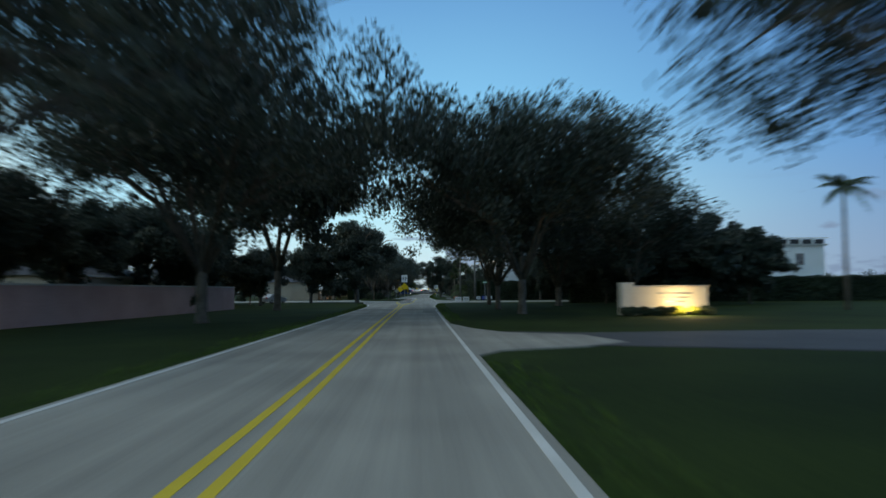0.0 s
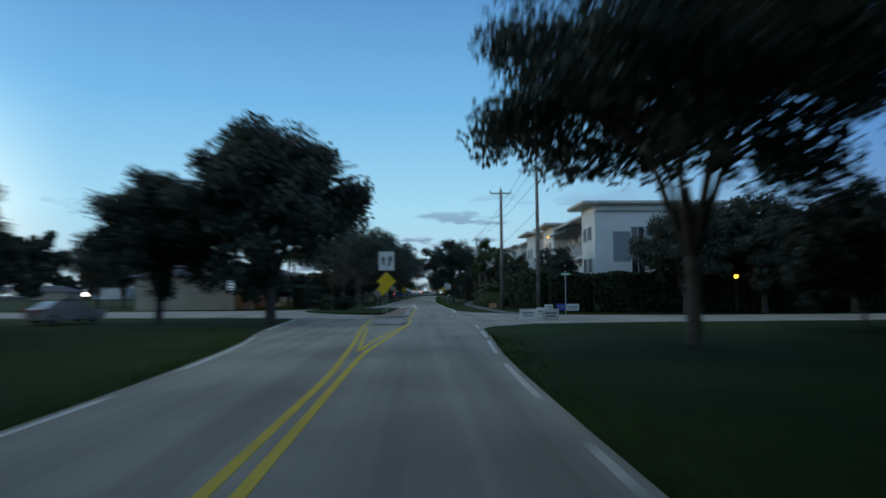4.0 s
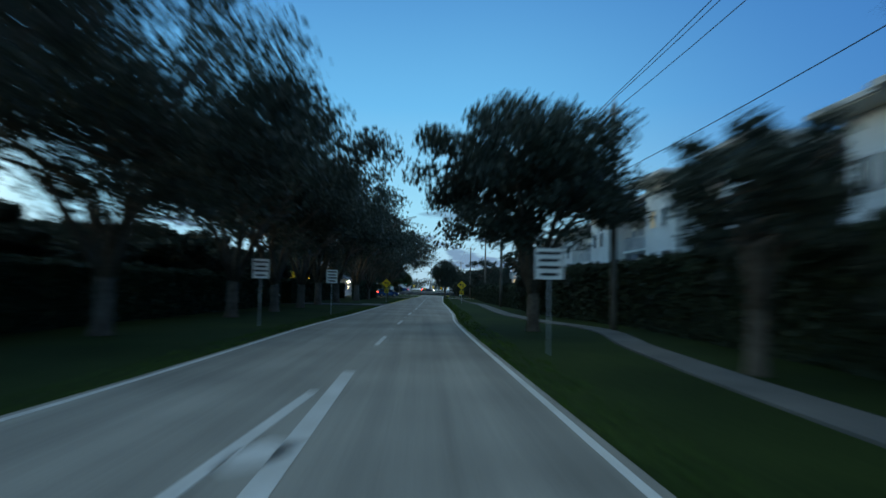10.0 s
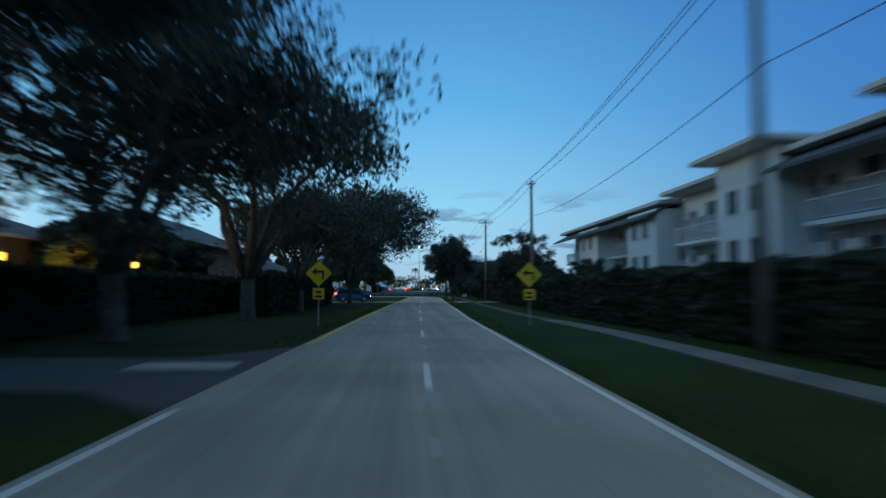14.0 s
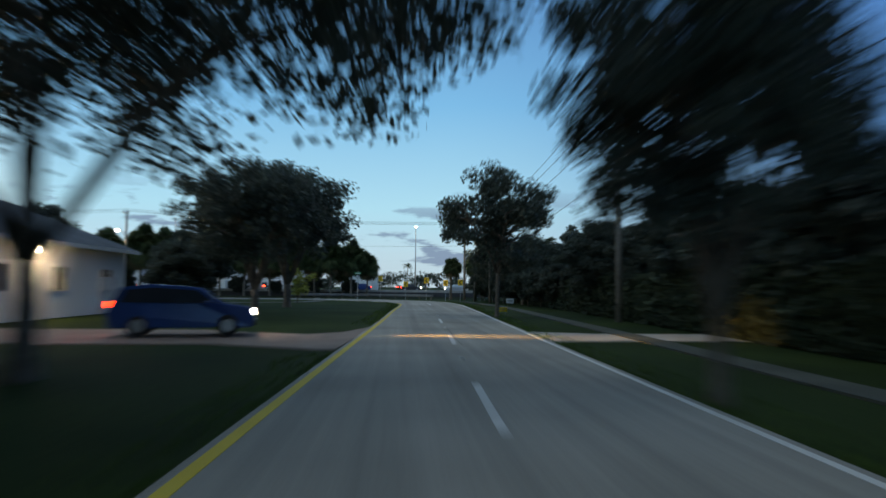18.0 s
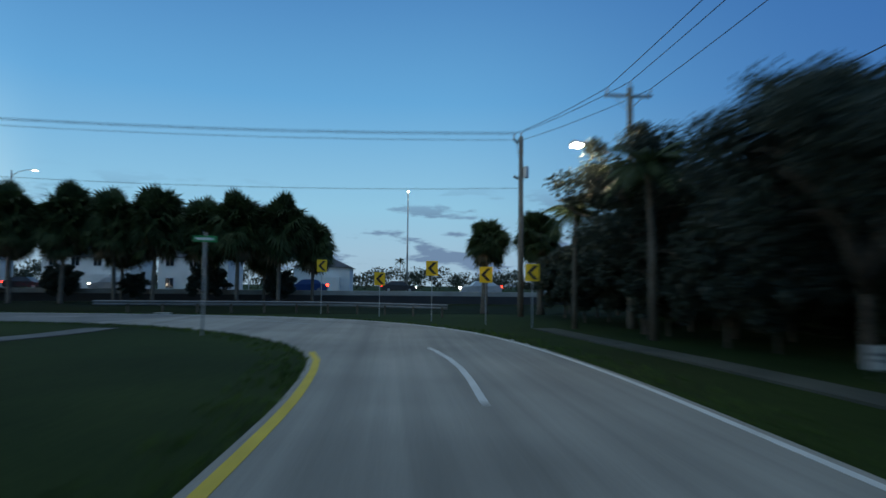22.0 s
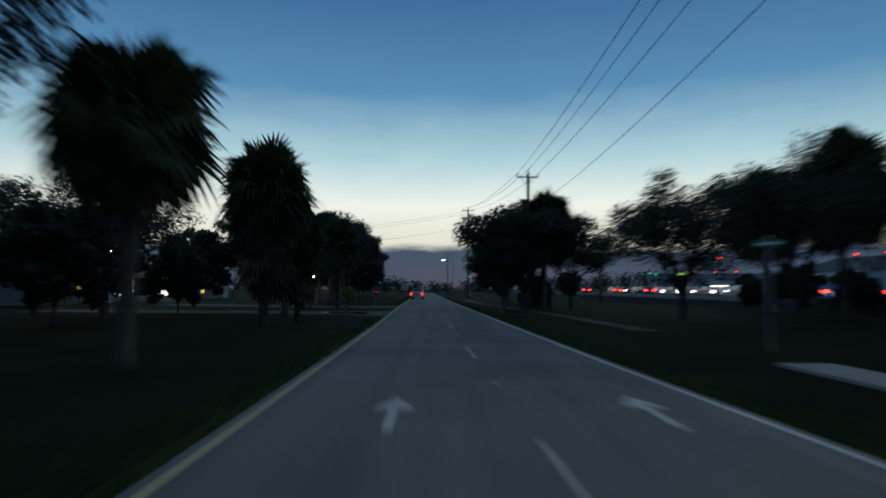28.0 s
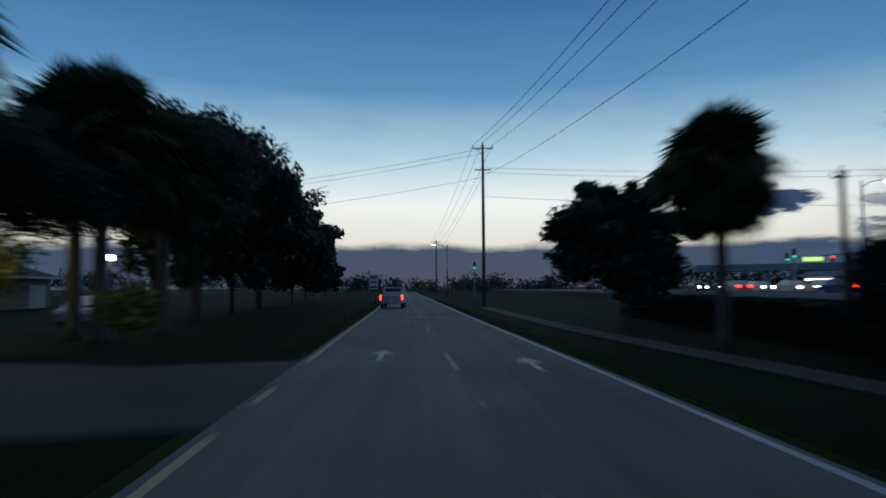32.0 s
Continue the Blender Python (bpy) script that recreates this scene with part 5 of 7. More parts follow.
# no lamp stands here; the lit look is in the leaf colour
shrub(-10.2, 329.5, 4.1, 1.5, 61, LIT_SHRUB, "shrub on the corner lawn with lamplight put into its yellow leaf colour")
shrub(-22.5, 66.0, 2.0, 1.2, 62, HEDGE, "dark shrub in front of the pink wall")
shrub(-21.0, 56.5, 1.8, 1.1, 63, HEDGE, "dark shrub in front of the pink wall")
shrub(-23.0, 47.0, 1.9, 1.2, 64, HEDGE, "dark shrub in front of the pink wall")


def yucca(x, y, seed):
    """A rosette of long stiff strap leaves."""
    rng = np.random.default_rng(seed)
    e = thing("yucca", x, y, 0.13, "spiky yucca with long pale strap leaves on the island", "shrub", "shrubs")
    part("stem", tube([(0, 0, -0.1), (0, 0, 0.45)], [0.16, 0.12], 7), PALM_BARK, e)
    v, f = [], []
    for k in range(34):
        a, el, ln = rng.random() * 6.283, 0.25 + 1.1 * rng.random(), 1.3 + 0.9 * rng.random()
        out, side = Vector((math.cos(a), math.sin(a), 0)), Vector((-math.sin(a), math.cos(a), 0))
        pts = [Vector((0, 0, 0.4)) + out * ln * u * math.cos(el) + Vector((0, 0, ln * (math.sin(el) * u - 0.25 * u * u))) for u in (0, 0.35, 0.7, 1.0)]
        i = len(v)
        for p, w in zip(pts, (0.04, 0.05, 0.035, 0.004)):
            v += [tuple(p - side * w), tuple(p + side * w)]
        f += [(i + 2 * j, i + 2 * j + 1, i + 2 * j + 3, i + 2 * j + 2) for j in range(3)]
    part_data("leaves", v, f, YUCCA_LEAF, e)


yucca(-5.3, 120.0, 65)
shrub(-9.4, 119.9, 1.5, 1.7, 70, HEDGE, "low rounded grey-green bush on the island")
shrub(-8.0, 121.0, 1.3, 1.3, 71, HEDGE, "low rounded grey-green bush on the island")
shrub(19.8, 50.5, 0.8, 0.8, 66, LIT_SHRUB, "low shrub before the entrance wall, leaves coloured yellow as if lamplit")
shrub(-33.0, 118.0, 1.4, 1.3, 67, HEDGE, "dark shrub by the side street")
# these have lamps near, and lamplight in the leaf colour as well
shrub(-107.6, 331.6, 5.6, 2.0, 72, LIT_SHRUB, "tall yellow-green bush lit by a lamp")
shrub(-18.6, 233.0, 5.0, 1.5, 73, LIT_SHRUB, "tall yellow-green bush lit from below beside a house")
shrub(-103.0, 338.5, 2.2, 1.3, 68, LIT_SHRUB, "yellow-green shrub lit by a lamp")


# ---- utility poles, wires and street lamps ----
def utility_pole(x, y, h, turn, label, arm_w=2.2, arm_drop=0.35, can=False, low_arm=False):
    e = thing("utility_pole", x, y, 0, label, "utility pole", "utility poles", turn)
    part("pole", tube([(0, 0, -0.3), (0, 0, h * 0.5), (0, 0, h)], [0.19, 0.16, 0.125], 10), POLE_WOOD, e, smooth=True)
    part("crossarm", box((0, 0.17, h - arm_drop), (arm_w, 0.1, 0.12), 0.012), POLE_WOOD, e)
    for k in (-1, 0, 1):
        u = k * arm_w * 0.46
        zb = h - arm_drop + 0.06 if k else h
        part("insulator", tube([(u, 0.17 if k else 0, zb), (u, 0.17 if k else 0, zb + 0.1), (u, 0.17 if k else 0, zb + 0.13), (u, 0.17 if k else 0, zb + 0.26)], [0.03, 0.03, 0.07, 0.045], 8), GALV, e)
    for k in (-1, 1):
        part("brace", tube([(k * arm_w * 0.3, 0.15, h - arm_drop - 0.05), (0, 0.14, h - arm_drop - 0.7)], [0.02, 0.02], 5), GALV, e)
    if can:
        part("transformer", tube([(0.0, -0.32, h - 2.6), (0, -0.32, h - 2.55), (0, -0.32, h - 1.95), (0, -0.32, h - 1.88)], [0.12, 0.17, 0.17, 0.11], 12), GALV, e, "grey transformer can")
        part("bracket", box((0, -0.2, h - 2.1), (0.08, 0.24, 0.1)), GALV, e)
    if low_arm:
        part("crossarm", box((0, 0.17, h - 2.6), (1.7, 0.1, 0.12), 0.012), POLE_WOOD, e)
    return e


def top_points(x, y, h, turn, arm_w=2.2, arm_drop=0.35):
    a = radians(turn)
    out = []
    for k in (-1, 0, 1):
        u, v = k * arm_w * 0.46, (0.17 if k else 0)
        out.append((x + u * math.cos(a) - v * math.sin(a), y + u * math.sin(a) + v * math.cos(a), (h - arm_drop + 0.34) if k else h + 0.26))
    return out


def wire(p, q, sag, label="thin dark overhead power cable", r=0.017):
    pts = [Vector(p).lerp(Vector(q), u) + Vector((0, 0, -4 * sag * u * (1 - u))) for u in np.linspace(0, 1, 15)]
    o = part("power_cable", tube(pts, [r] * 15, 5), WIRE)
    return tagged(o, label, "cable", "power cables")


POLES = [(9.7, 62.0, 12.6, 0, 2.2), (9.7, 113.0, 12.6, 0, 2.2), (9.8, 172.4, 11.5, 0, 0.9), (9.6, 215.6, 11.8, 0, 0.9), (12.3, 261.0, 12.7, -4, 0.9), (12.2, 296.0, 12.4, -8, 2.2), (12.8, 343.0, 10.9, 0, 2.2), (9.95, 353.4, 11.0, 60, 1.8),
         (-38.8, 356.2, 12.4, 90, 1.9), (-86.3, 356.2, 11.7, 90, 1.9), (-148.0, 354.2, 16.5, 88, 2.2), (-235, 352, 13, 88, 2.2)]
for i, (x, y, h, turn, w) in enumerate(POLES):
    if i == 0:
        continue
    utility_pole(x, y, h, turn, "weathered wooden utility pole with a crossarm and insulators", w, 0.35, can=(i in (7,)), low_arm=(i in (10, 7)))
utility_pole(7.6, 121.0, 11.9, 0, "weathered wooden utility pole beside the pavement", 2.2)
for (a, b) in zip(POLES, POLES[1:]):
    for p, q in zip(top_points(*a), top_points(*b)):
        wire(p, q, 0.012 * math.dist(p, q))
for a, b in zip(POLES[1:6], POLES[2:7]):
    wire((a[0] + 0.2, a[1], a[2] - 3.6), (b[0] + 0.2, b[1], b[2] - 3.6), 0.7, "sagging dark telephone cable", 0.016)
for a, b in zip(POLES[7:11], POLES[8:12]):
    wire((a[0], a[1], a[2] - 3.2), (b[0], b[1], b[2] - 3.2), 0.7, "sagging dark telephone cable", 0.014)
for dz in (0.0, -0.5, -3.0):
    wire((-148, 354.2, 16.1 + dz), (-160, 300, 12.0 + dz), 1.2)
    wire((-148, 354.2, 14.1 + dz), (-120, 420, 11.0 + dz), 1.2)


def street_lamp(x, y, h, arm, turn, label, strength=60, pole=True, r=0.12):
    """A steel post with a curved arm and a flat luminaire; without post the arm is fixed to a pole."""
    e = thing("street_lamp", x, y, 0, label, "street lamp", "street lamps", turn)
    if pole:
        part("post", tube([(0, 0, -0.3), (0, 0, h * 0.5), (0, 0, h - 0.1)], [r * 1.3, r, r * 0.7], 8), GALV, e, smooth=True)
    part("arm", tube([(0, 0, h - 0.9), (0, arm * 0.35, h - 0.25), (0, arm * 0.75, h - 0.02), (0, arm, h)], [0.05, 0.05, 0.045, 0.04], 6), GALV, e, smooth=True)
    head = part("luminaire", box((0, arm + 0.25, h + 0.02), (0.28, 0.75, 0.14), 0.04), GALV, e)
    lens = part("lens", box((0, arm + 0.3, h - 0.09), (0.24, 0.5, 0.1), 0.03), LAMP_WHITE, head, "glowing warm white lens")
    return e


street_lamp(4.6, 410.0, 15.8, 0.6, 180, "tall slim steel street lamp alight by the highway")
street_lamp(-47.5, 402.0, 16.4, 2.6, -90, "tall steel street lamp with a side arm, alight")
street_lamp(12.8, 342.9, 7.8, 3.2, 120, "lit street lamp on an arm of the pole at the bend", pole=False)
street_lamp(-38.8, 356.0, 9.4, 2.6, 180, "lit street lamp on an arm fixed to the utility pole", pole=False)
utility_pole(-116, 370.0, 7.9, 90, "short weathered wooden pole beside the far junction", 0.8)
street_lamp(-151.0, 396.6, 13.4, 2.6, 0, "tall steel street lamp with an arm beyond the highway", r=0.14)
street_lamp(60.0, 415.0, 14.0, 1.5, 180, "tall slim street lamp alight far along the highway")
street_lamp(-190, 352.5, 9.0, 2.0, 180, "lit street lamp far along the road")


def lamp_light(x, y, z, watts, colour, size=0.25):
    d = bpy.data.lights.new("lamp_bulb", "POINT")
    d.energy, d.color, d.shadow_soft_size = watts, colour, size
    o = new("lamp_bulb", d)
    o.location = (x, y, z)
    return o


lamp_light(9.75, 341.1, 7.4, 260, (1.0, 0.86, 0.62))
lamp_light(-38.8, 353.1, 8.9, 220, (1.0, 0.86, 0.62))


# ---- ragged grass along the road edges ----
def grass_tufts():
    rng = np.random.default_rng(91)
    v, f = [], []
    for line, sign in ((ROAD_R, -1), (ROAD_L, 1)):
        total = length(line)
        n = 9000
        s = np.r_[0, np.cumsum(np.linalg.norm(np.diff(line, axis=0), axis=1))]
        d = np.gradient(line, axis=0)
        d /= np.linalg.norm(d, axis=1)[:, None]
        k = 60 + (total - 220) * rng.random(n)
        off = 0.22 + 1.1 * rng.random(n) ** 2.0
        x, y = np.interp(k, s, line[:, 0]), np.interp(k, s, line[:, 1])
        nx, ny = -np.interp(k, s, d[:, 1]) * sign, np.interp(k, s, d[:, 0]) * sign
        x, y = x + nx * off, y + ny * off
        for px, py in zip(x, y):
            if (86 < py < 128 and -14 < px < 14) or (16 < py < 37 and px > 0) or (279.5 < py < 292 and px < 0) or (206 < py < 220 and px < 0) or (px < -72 and py < 346 and -101 < px):
                continue
            for _ in range(3):
                a, h = rng.random() * 6.283, 0.03 + 0.06 * rng.random()
                qx, qy = px + rng.normal() * 0.05, py + rng.normal() * 0.05
                lx, ly = math.cos(a) * 0.02, math.sin(a) * 0.02
                i = len(v)
                v += [(qx - lx, qy - ly, -0.05), (qx + lx, qy + ly, -0.05), (qx + ly * 2.5, qy - lx * 2.5, h)]
                f.append((i, i + 1, i + 2))
    o = part_data("grass_tufts", v, f, BLADE)
    tagged(o, "ragged tufts of grass along the road edges", "grass", kind="stuff")


grass_tufts()


# ---- signs ----
def post_for(e, h, at_y=0.03):
    part("post", box((0, at_y, h / 2 - 0.1), (0.05, 0.035, h + 0.2)), GALV, e)


def bars(e, x0, x1, zs, m, depth=-0.004, h=0.06):
    for z, w in zs:
        part("print_bar", box(((x0 + x1) / 2, depth, z), ((x1 - x0) * w, 0.006, h)), m, e)


def diamond(x, y, zc, size, turn, label, arrow="none", plaque=False):
    e = thing("warning_sign", x, y, 0, label, "road sign", "warning signs", turn)
    post_for(e, zc + size * 0.6)
    r = size * 0.7071
    part("panel_back", plate([(0, zc - r + 0.01), (r - 0.01, zc), (0, zc + r - 0.01), (-r + 0.01, zc)], 0.004), SIGN_BACK, e, "bare grey metal back").location = (0, 0.008, 0)
    p = part("panel", plate([(0, zc - r), (r, zc), (0, zc + r), (-r, zc)], 0.006), SIGN_YELLOW, e)
    if arrow == "left":
        part("arrow", plate([(0.16, zc - 0.3), (0.26, zc - 0.3), (0.26, zc + 0.14), (-0.12, zc + 0.14), (-0.12, zc + 0.27), (-0.36, zc + 0.08), (-0.12, zc - 0.10), (-0.12, zc + 0.03), (0.16, zc + 0.03)], 0.004), SIGN_BLACK, p).location = (0, -0.006, 0)
    if arrow == "keep":
        part("arrow", plate([(-0.02, zc - 0.3), (0.08, zc - 0.3), (0.2, zc + 0.1), (0.3, zc + 0.06), (0.18, zc + 0.32), (-0.02, zc + 0.14), (0.1, zc + 0.12)], 0.004), SIGN_BLACK, p).location = (0, -0.006, 0)
    if plaque:
        zp = zc - r - 0.36
        q = part("plaque", plate([(-0.28, zp - 0.28), (0.28, zp - 0.28), (0.28, zp + 0.28), (-0.28, zp + 0.28)], 0.006), SIGN_YELLOW, e)
        bars(q, -0.2, 0.2, ((zp + 0.08, 0.7), (zp - 0.14, 0.9)), SIGN_BLACK, -0.006, 0.1)
    return e


def white_sign(x, y, zc, w, h, turn, label, rows=4, two=False):
    e = thing("road_sign", x, y, 0, label, "road sign", "white road signs", turn)
    post_for(e, zc + h / 2)
    p = part("panel", plate([(-w / 2, zc - h / 2), (w / 2, zc - h / 2), (w / 2, zc + h / 2), (-w / 2, zc + h / 2)], 0.006), SIGN_WHITE, e)
    if two:
        part("arrow", plate([(-0.22, zc - 0.24), (-0.14, zc - 0.24), (-0.12, zc + 0.05), (-0.06, zc + 0.05), (-0.18, zc + 0.3), (-0.3, zc + 0.05), (-0.24, zc + 0.05)], 0.004), SIGN_BLACK, p).location = (0, -0.006, 0)
        part("arrow", plate([(0.06, zc - 0.3), (0.16, zc - 0.3), (0.26, zc + 0.05), (0.33, zc + 0.02), (0.26, zc + 0.3), (0.08, zc + 0.1), (0.16, zc + 0.08)], 0.004), SIGN_BLACK, p).location = (0, -0.006, 0)
    else:
        bars(p, -w * 0.42, w * 0.42, [(zc + h * (0.34 - 0.68 * k / max(rows - 1, 1)), (1.0, 0.8, 0.95, 0.7)[k % 4]) for k in range(rows)], SIGN_BLACK, -0.006, h * 0.09)
    return e


def chevron(x, y, zc, turn, label):
    e = thing("chevron_sign", x, y, 0, label, "road sign", "chevron signs", turn)
    post_for(e, zc + 0.3)
    p = part("panel", plate([(-0.31, zc - 0.38), (0.31, zc - 0.38), (0.31, zc + 0.38), (-0.31, zc + 0.38)], 0.006), SIGN_YELLOW, e)
    part("chevron", plate([(-0.23, zc), (0.06, zc + 0.3), (0.24, zc + 0.3), (-0.05, zc), (0.24, zc - 0.3), (0.06, zc - 0.3)], 0.004), SIGN_BLACK, p).location = (0, -0.006, 0)
    return e


e = white_sign(-2.42, 95.2, 3.58, 0.88, 1.08, 0, "white two-arrow sign over a yellow diamond on one post", two=True)
part("diamond_panel", plate([(0, 1.86), (0.55, 2.41), (0, 2.96), (-0.55, 2.41)], 0.006), SIGN_YELLOW, e, "plain yellow diamond marker panel").location = (0, -0.005, 0)
e = diamond(-3.62, 112.3, 2.02, 0.75, 0, "plain yellow diamond warning sign on the grassy island")
part("post_extension", box((0, 0.03, 2.9), (0.05, 0.035, 0.9)), GALV, e)
part("panel_edge", box((0, 0.03, 3.05), (0.03, 0.5, 0.5)), SIGN_BACK, e, "edge of a sign that faces the side street")
diamond(-4.7, 230.4, 2.55, 0.92, 0, "yellow diamond warning sign with a black turn arrow and plaque", "left", True)
diamond(5.9, 230.3, 2.5, 0.92, 0, "yellow diamond warning sign with a black turn arrow and plaque", "left", True)
white_sign(3.9, 159.4, 2.62, 0.85, 0.92, 0, "white rectangular sign with lines of black print on a steel post", 4)
white_sign(-7.3, 170.5, 2.6, 0.75, 0.9, 0, "white rectangular sign with lines of print beside the hedge", 4)
white_sign(-5.9, 184.0, 2.55, 0.75, 0.9, 0, "white rectangular sign with lines of print beside the hedge", 4)
white_sign(-168.0, 341.6, 2.5, 1.2, 1.9, 90, "white rectangular road sign far along the road", 3)
diamond(-300.0, 351.0, 2.6, 1.1, 90, "yellow warning sign far along the road")
white_sign(-19.0, 121.5, 2.6, 0.7, 0.9, -10, "pale sign seen across the side street", 3)
diamond(-4.5, 119.4, 1.75, 0.7, 180, "bare back of a diamond sign across the side road")
for x, y, z, t in ((-2.2, 355.4, 2.95, 12), (1.45, 352.6, 2.15, 8), (4.2, 348.1, 2.68, 4), (6.6, 345.4, 2.33, -4), (8.3, 343.0, 2.4, -12)):
    chevron(x, y, z, t, "yellow chevron bend sign with a black chevron")


def street_name(x, y, z, turn, lab):
    e = thing("street_name_sign", x, y, 0, lab, "street sign", "street name signs", turn)
    part("post", tube([(0, 0, -0.2), (0, 0, z + 0.25)], [0.045, 0.04], 8), GALV, e)
    p = part("name_panel", box((0, -0.05, z), (0.8, 0.02, 0.22), 0.006), SIGN_GREEN, e)
    part("print_bar", box((0, -0.064, z), (0.6, 0.006, 0.08)), SIGN_WHITE, p)
    return e


street_name(-4.5, 338.4, 3.35, 0, "green street name sign with white print on a steel post")
street_name(11.0, 108.5, 3.1, 0, "green street name sign with white print at the junction")
street_name(-52, 358.5, 3.2, 75, "green street name sign with white print on a steel post")


def placard(x, y, w, h, m, turn, label, back=0.0):
    e = thing("yard_sign", x, y, 0, label, "yard sign", "yard signs", turn)
    part("panel", box((0, 0, h / 2 + 0.18), (w, 0.02, h), 0.006), m, e)
    for k in (-1, 1):
        part("stake", tube([(k * w * 0.3, 0.012, -0.15), (k * w * 0.3, 0.012, h * 0.8)], [0.008, 0.008], 5), GALV, e)
    part("print_bar", box((0, -0.013, h * 0.62 + 0.18), (w * 0.7, 0.005, h * 0.12)), SIGN_BACK, e)
    part("print_bar", box((0, -0.013, h * 0.36 + 0.18), (w * 0.55, 0.005, h * 0.1)), SIGN_BACK, e)


placard(5.6, 94.6, 0.95, 0.6, SIGN_WHITE, 0, "white lawn placard on thin stakes at the corner")
placard(6.7, 93.6, 0.95, 0.62, SIGN_WHITE, 6, "white lawn placard on thin stakes at the corner")
placard(7.0, 97.4, 0.8, 0.6, SIGN_WHITE, -8, "white lawn placard on thin stakes at the corner")
placard(10.1, 110.8, 0.7, 0.5, SIGN_WHITE, -8, "white lawn placard under the hedge")
placard(11.1, 110.4, 0.85, 0.55, BLUE_PANEL, -6, "blue lawn placard under the hedge")
placard(11.8, 109.6, 1.1, 0.55, SIGN_WHITE, 5, "white lawn placard under the hedge")
placard(6.7, 121.3, 0.7, 0.45, ORANGE_PANEL, 0, "small orange placard beside the pavement")
placard(11.9, 327.4, 0.8, 0.5, SIGN_WHITE, 0, "white lawn placard at the edge of the trees")
placard(7.2, 304.6, 0.7, 0.28, SIGN_YELLOW, 10, "small yellow placard in the verge")


def no_entry(x, y, turn):
    e = thing("no_entry_sign", x, y, 0, "round red no entry sign with a white bar on a post", "road sign", "", turn)
    e.matrix_basis = pose(x, y, 0, 0, 9, turn)
    post_for(e, 2.0)
    p = part("panel", plate([(0.39 * math.cos(a), 1.55 + 0.39 * math.sin(a)) for a in (k * math.pi / 12 for k in range(24))], 0.006), SIGN_WHITE, e)
    part("red_disc", plate([(0.37 * math.cos(a), 1.55 + 0.37 * math.sin(a)) for a in (k * math.pi / 12 for k in range(24))], 0.004), SIGN_RED, p).location = (0, -0.006, 0)
    part("white_bar", plate([(-0.27, 1.49), (0.27, 1.49), (0.27, 1.61), (-0.27, 1.61)], 0.004), SIGN_WHITE, p).location = (0, -0.012, 0)


no_entry(-84.5, 343.3, 84)
for x, y in ((-90.8, 339.6), (-92.3, 340.2)):
    o = part("bollard_post", tube([(0, 0, -0.2), (0, 0, 2.9)], [0.07, 0.06], 8), POLE_WOOD)
    o.location = (x, y, 0)
    tagged(o, "bare wooden post beside the drive", "post", "posts")


# ---- guardrails ----
def guardrail(line, label, z=0.68):
    e = thing("guardrail", 0, 0, 0, label, "guardrail", "guardrails")
    line = smooth_line(line, 1.0)
    n = len(line)
    prof = [(0.0, -0.155), (0.06, -0.11), (0.06, -0.06), (0.0, -0.02), (0.0, 0.02), (0.06, 0.06), (0.06, 0.11), (0.0, 0.155)]
    rows = [(side_of(line, u), z + w) for u, w in prof]
    back = [(side_of(line, u - 0.012), z + w) for u, w in prof]
    v, f = [], []
    for pts, zz in rows + back[::-1]:
        v += [(*p, zz) for p in pts]
    m = len(prof) * 2
    for j in range(m):
        a, b = j * n, ((j + 1) % m) * n
        for i in range(n - 1):
            f.append((a + i, a + i + 1, b + i + 1, b + i))
    part_data("rail", v, f, UNLIT_RAIL, e, "corrugated rail in darkened, unlit-looking steel")
    first = None
    for s in np.arange(0.4, length(line) - 0.3, 2.0):
        p = cut(line, s, s + 0.05)[0]
        if first is None:
            first = part("rail_post", box((0, -0.1, z * 0.5 - 0.1), (0.12, 0.14, z + 0.16), 0.01), BARK, e)
            first.location = (p[0], p[1], 0)
        else:
            shared("rail_post", first, e, pose(p[0], p[1], 0))
    return e


guardrail([(5.4, 352.0), (2.5, 354.0), (-1.2, 356.0), (-5.5, 356.4), (-10.5, 355.8), (-15.8, 355.4)], "steel guardrail, coloured dark as unlit, on wooden posts round the outside of the bend", 0.55)

barrier = part("highway_barrier", box((-60, 376.2, 1.0), (340, 0.3, 0.45), 0.03), CONCRETE)
tagged(barrier, "long pale concrete barrier along the highway", "barrier", kind="structure")


# ---- buildings ----
def window(e, c, w, h, face, lit=None, name="window"):
    """A window on a wall that faces -x ('w') or -y ('s'): frame, pane."""
    rot = Matrix.Rotation(radians(-90), 4, "Z") if face == "w" else (Matrix.Rotation(radians(90), 4, "Z") if face == "e" else Matrix.Identity(4))
    m = Matrix.Translation(c) @ rot
    bm = bmesh.new()
    for u, v, a, b in ((0, h / 2, w, 0.08), (0, -h / 2, w, 0.08), (-w / 2, 0, 0.08, h), (w / 2, 0, 0.08, h), (0, 0, 0.05, h)):
        add_box(bm, (u, -0.03, v), (a, 0.1, b))
    bm.transform(m)
    o = part(name, bm, FRAME, e)
    bm = box((0, 0.0, 0), (w, 0.03, h))
    bm.transform(m)
    part("pane", bm, lit or GLASS, o)
    return o


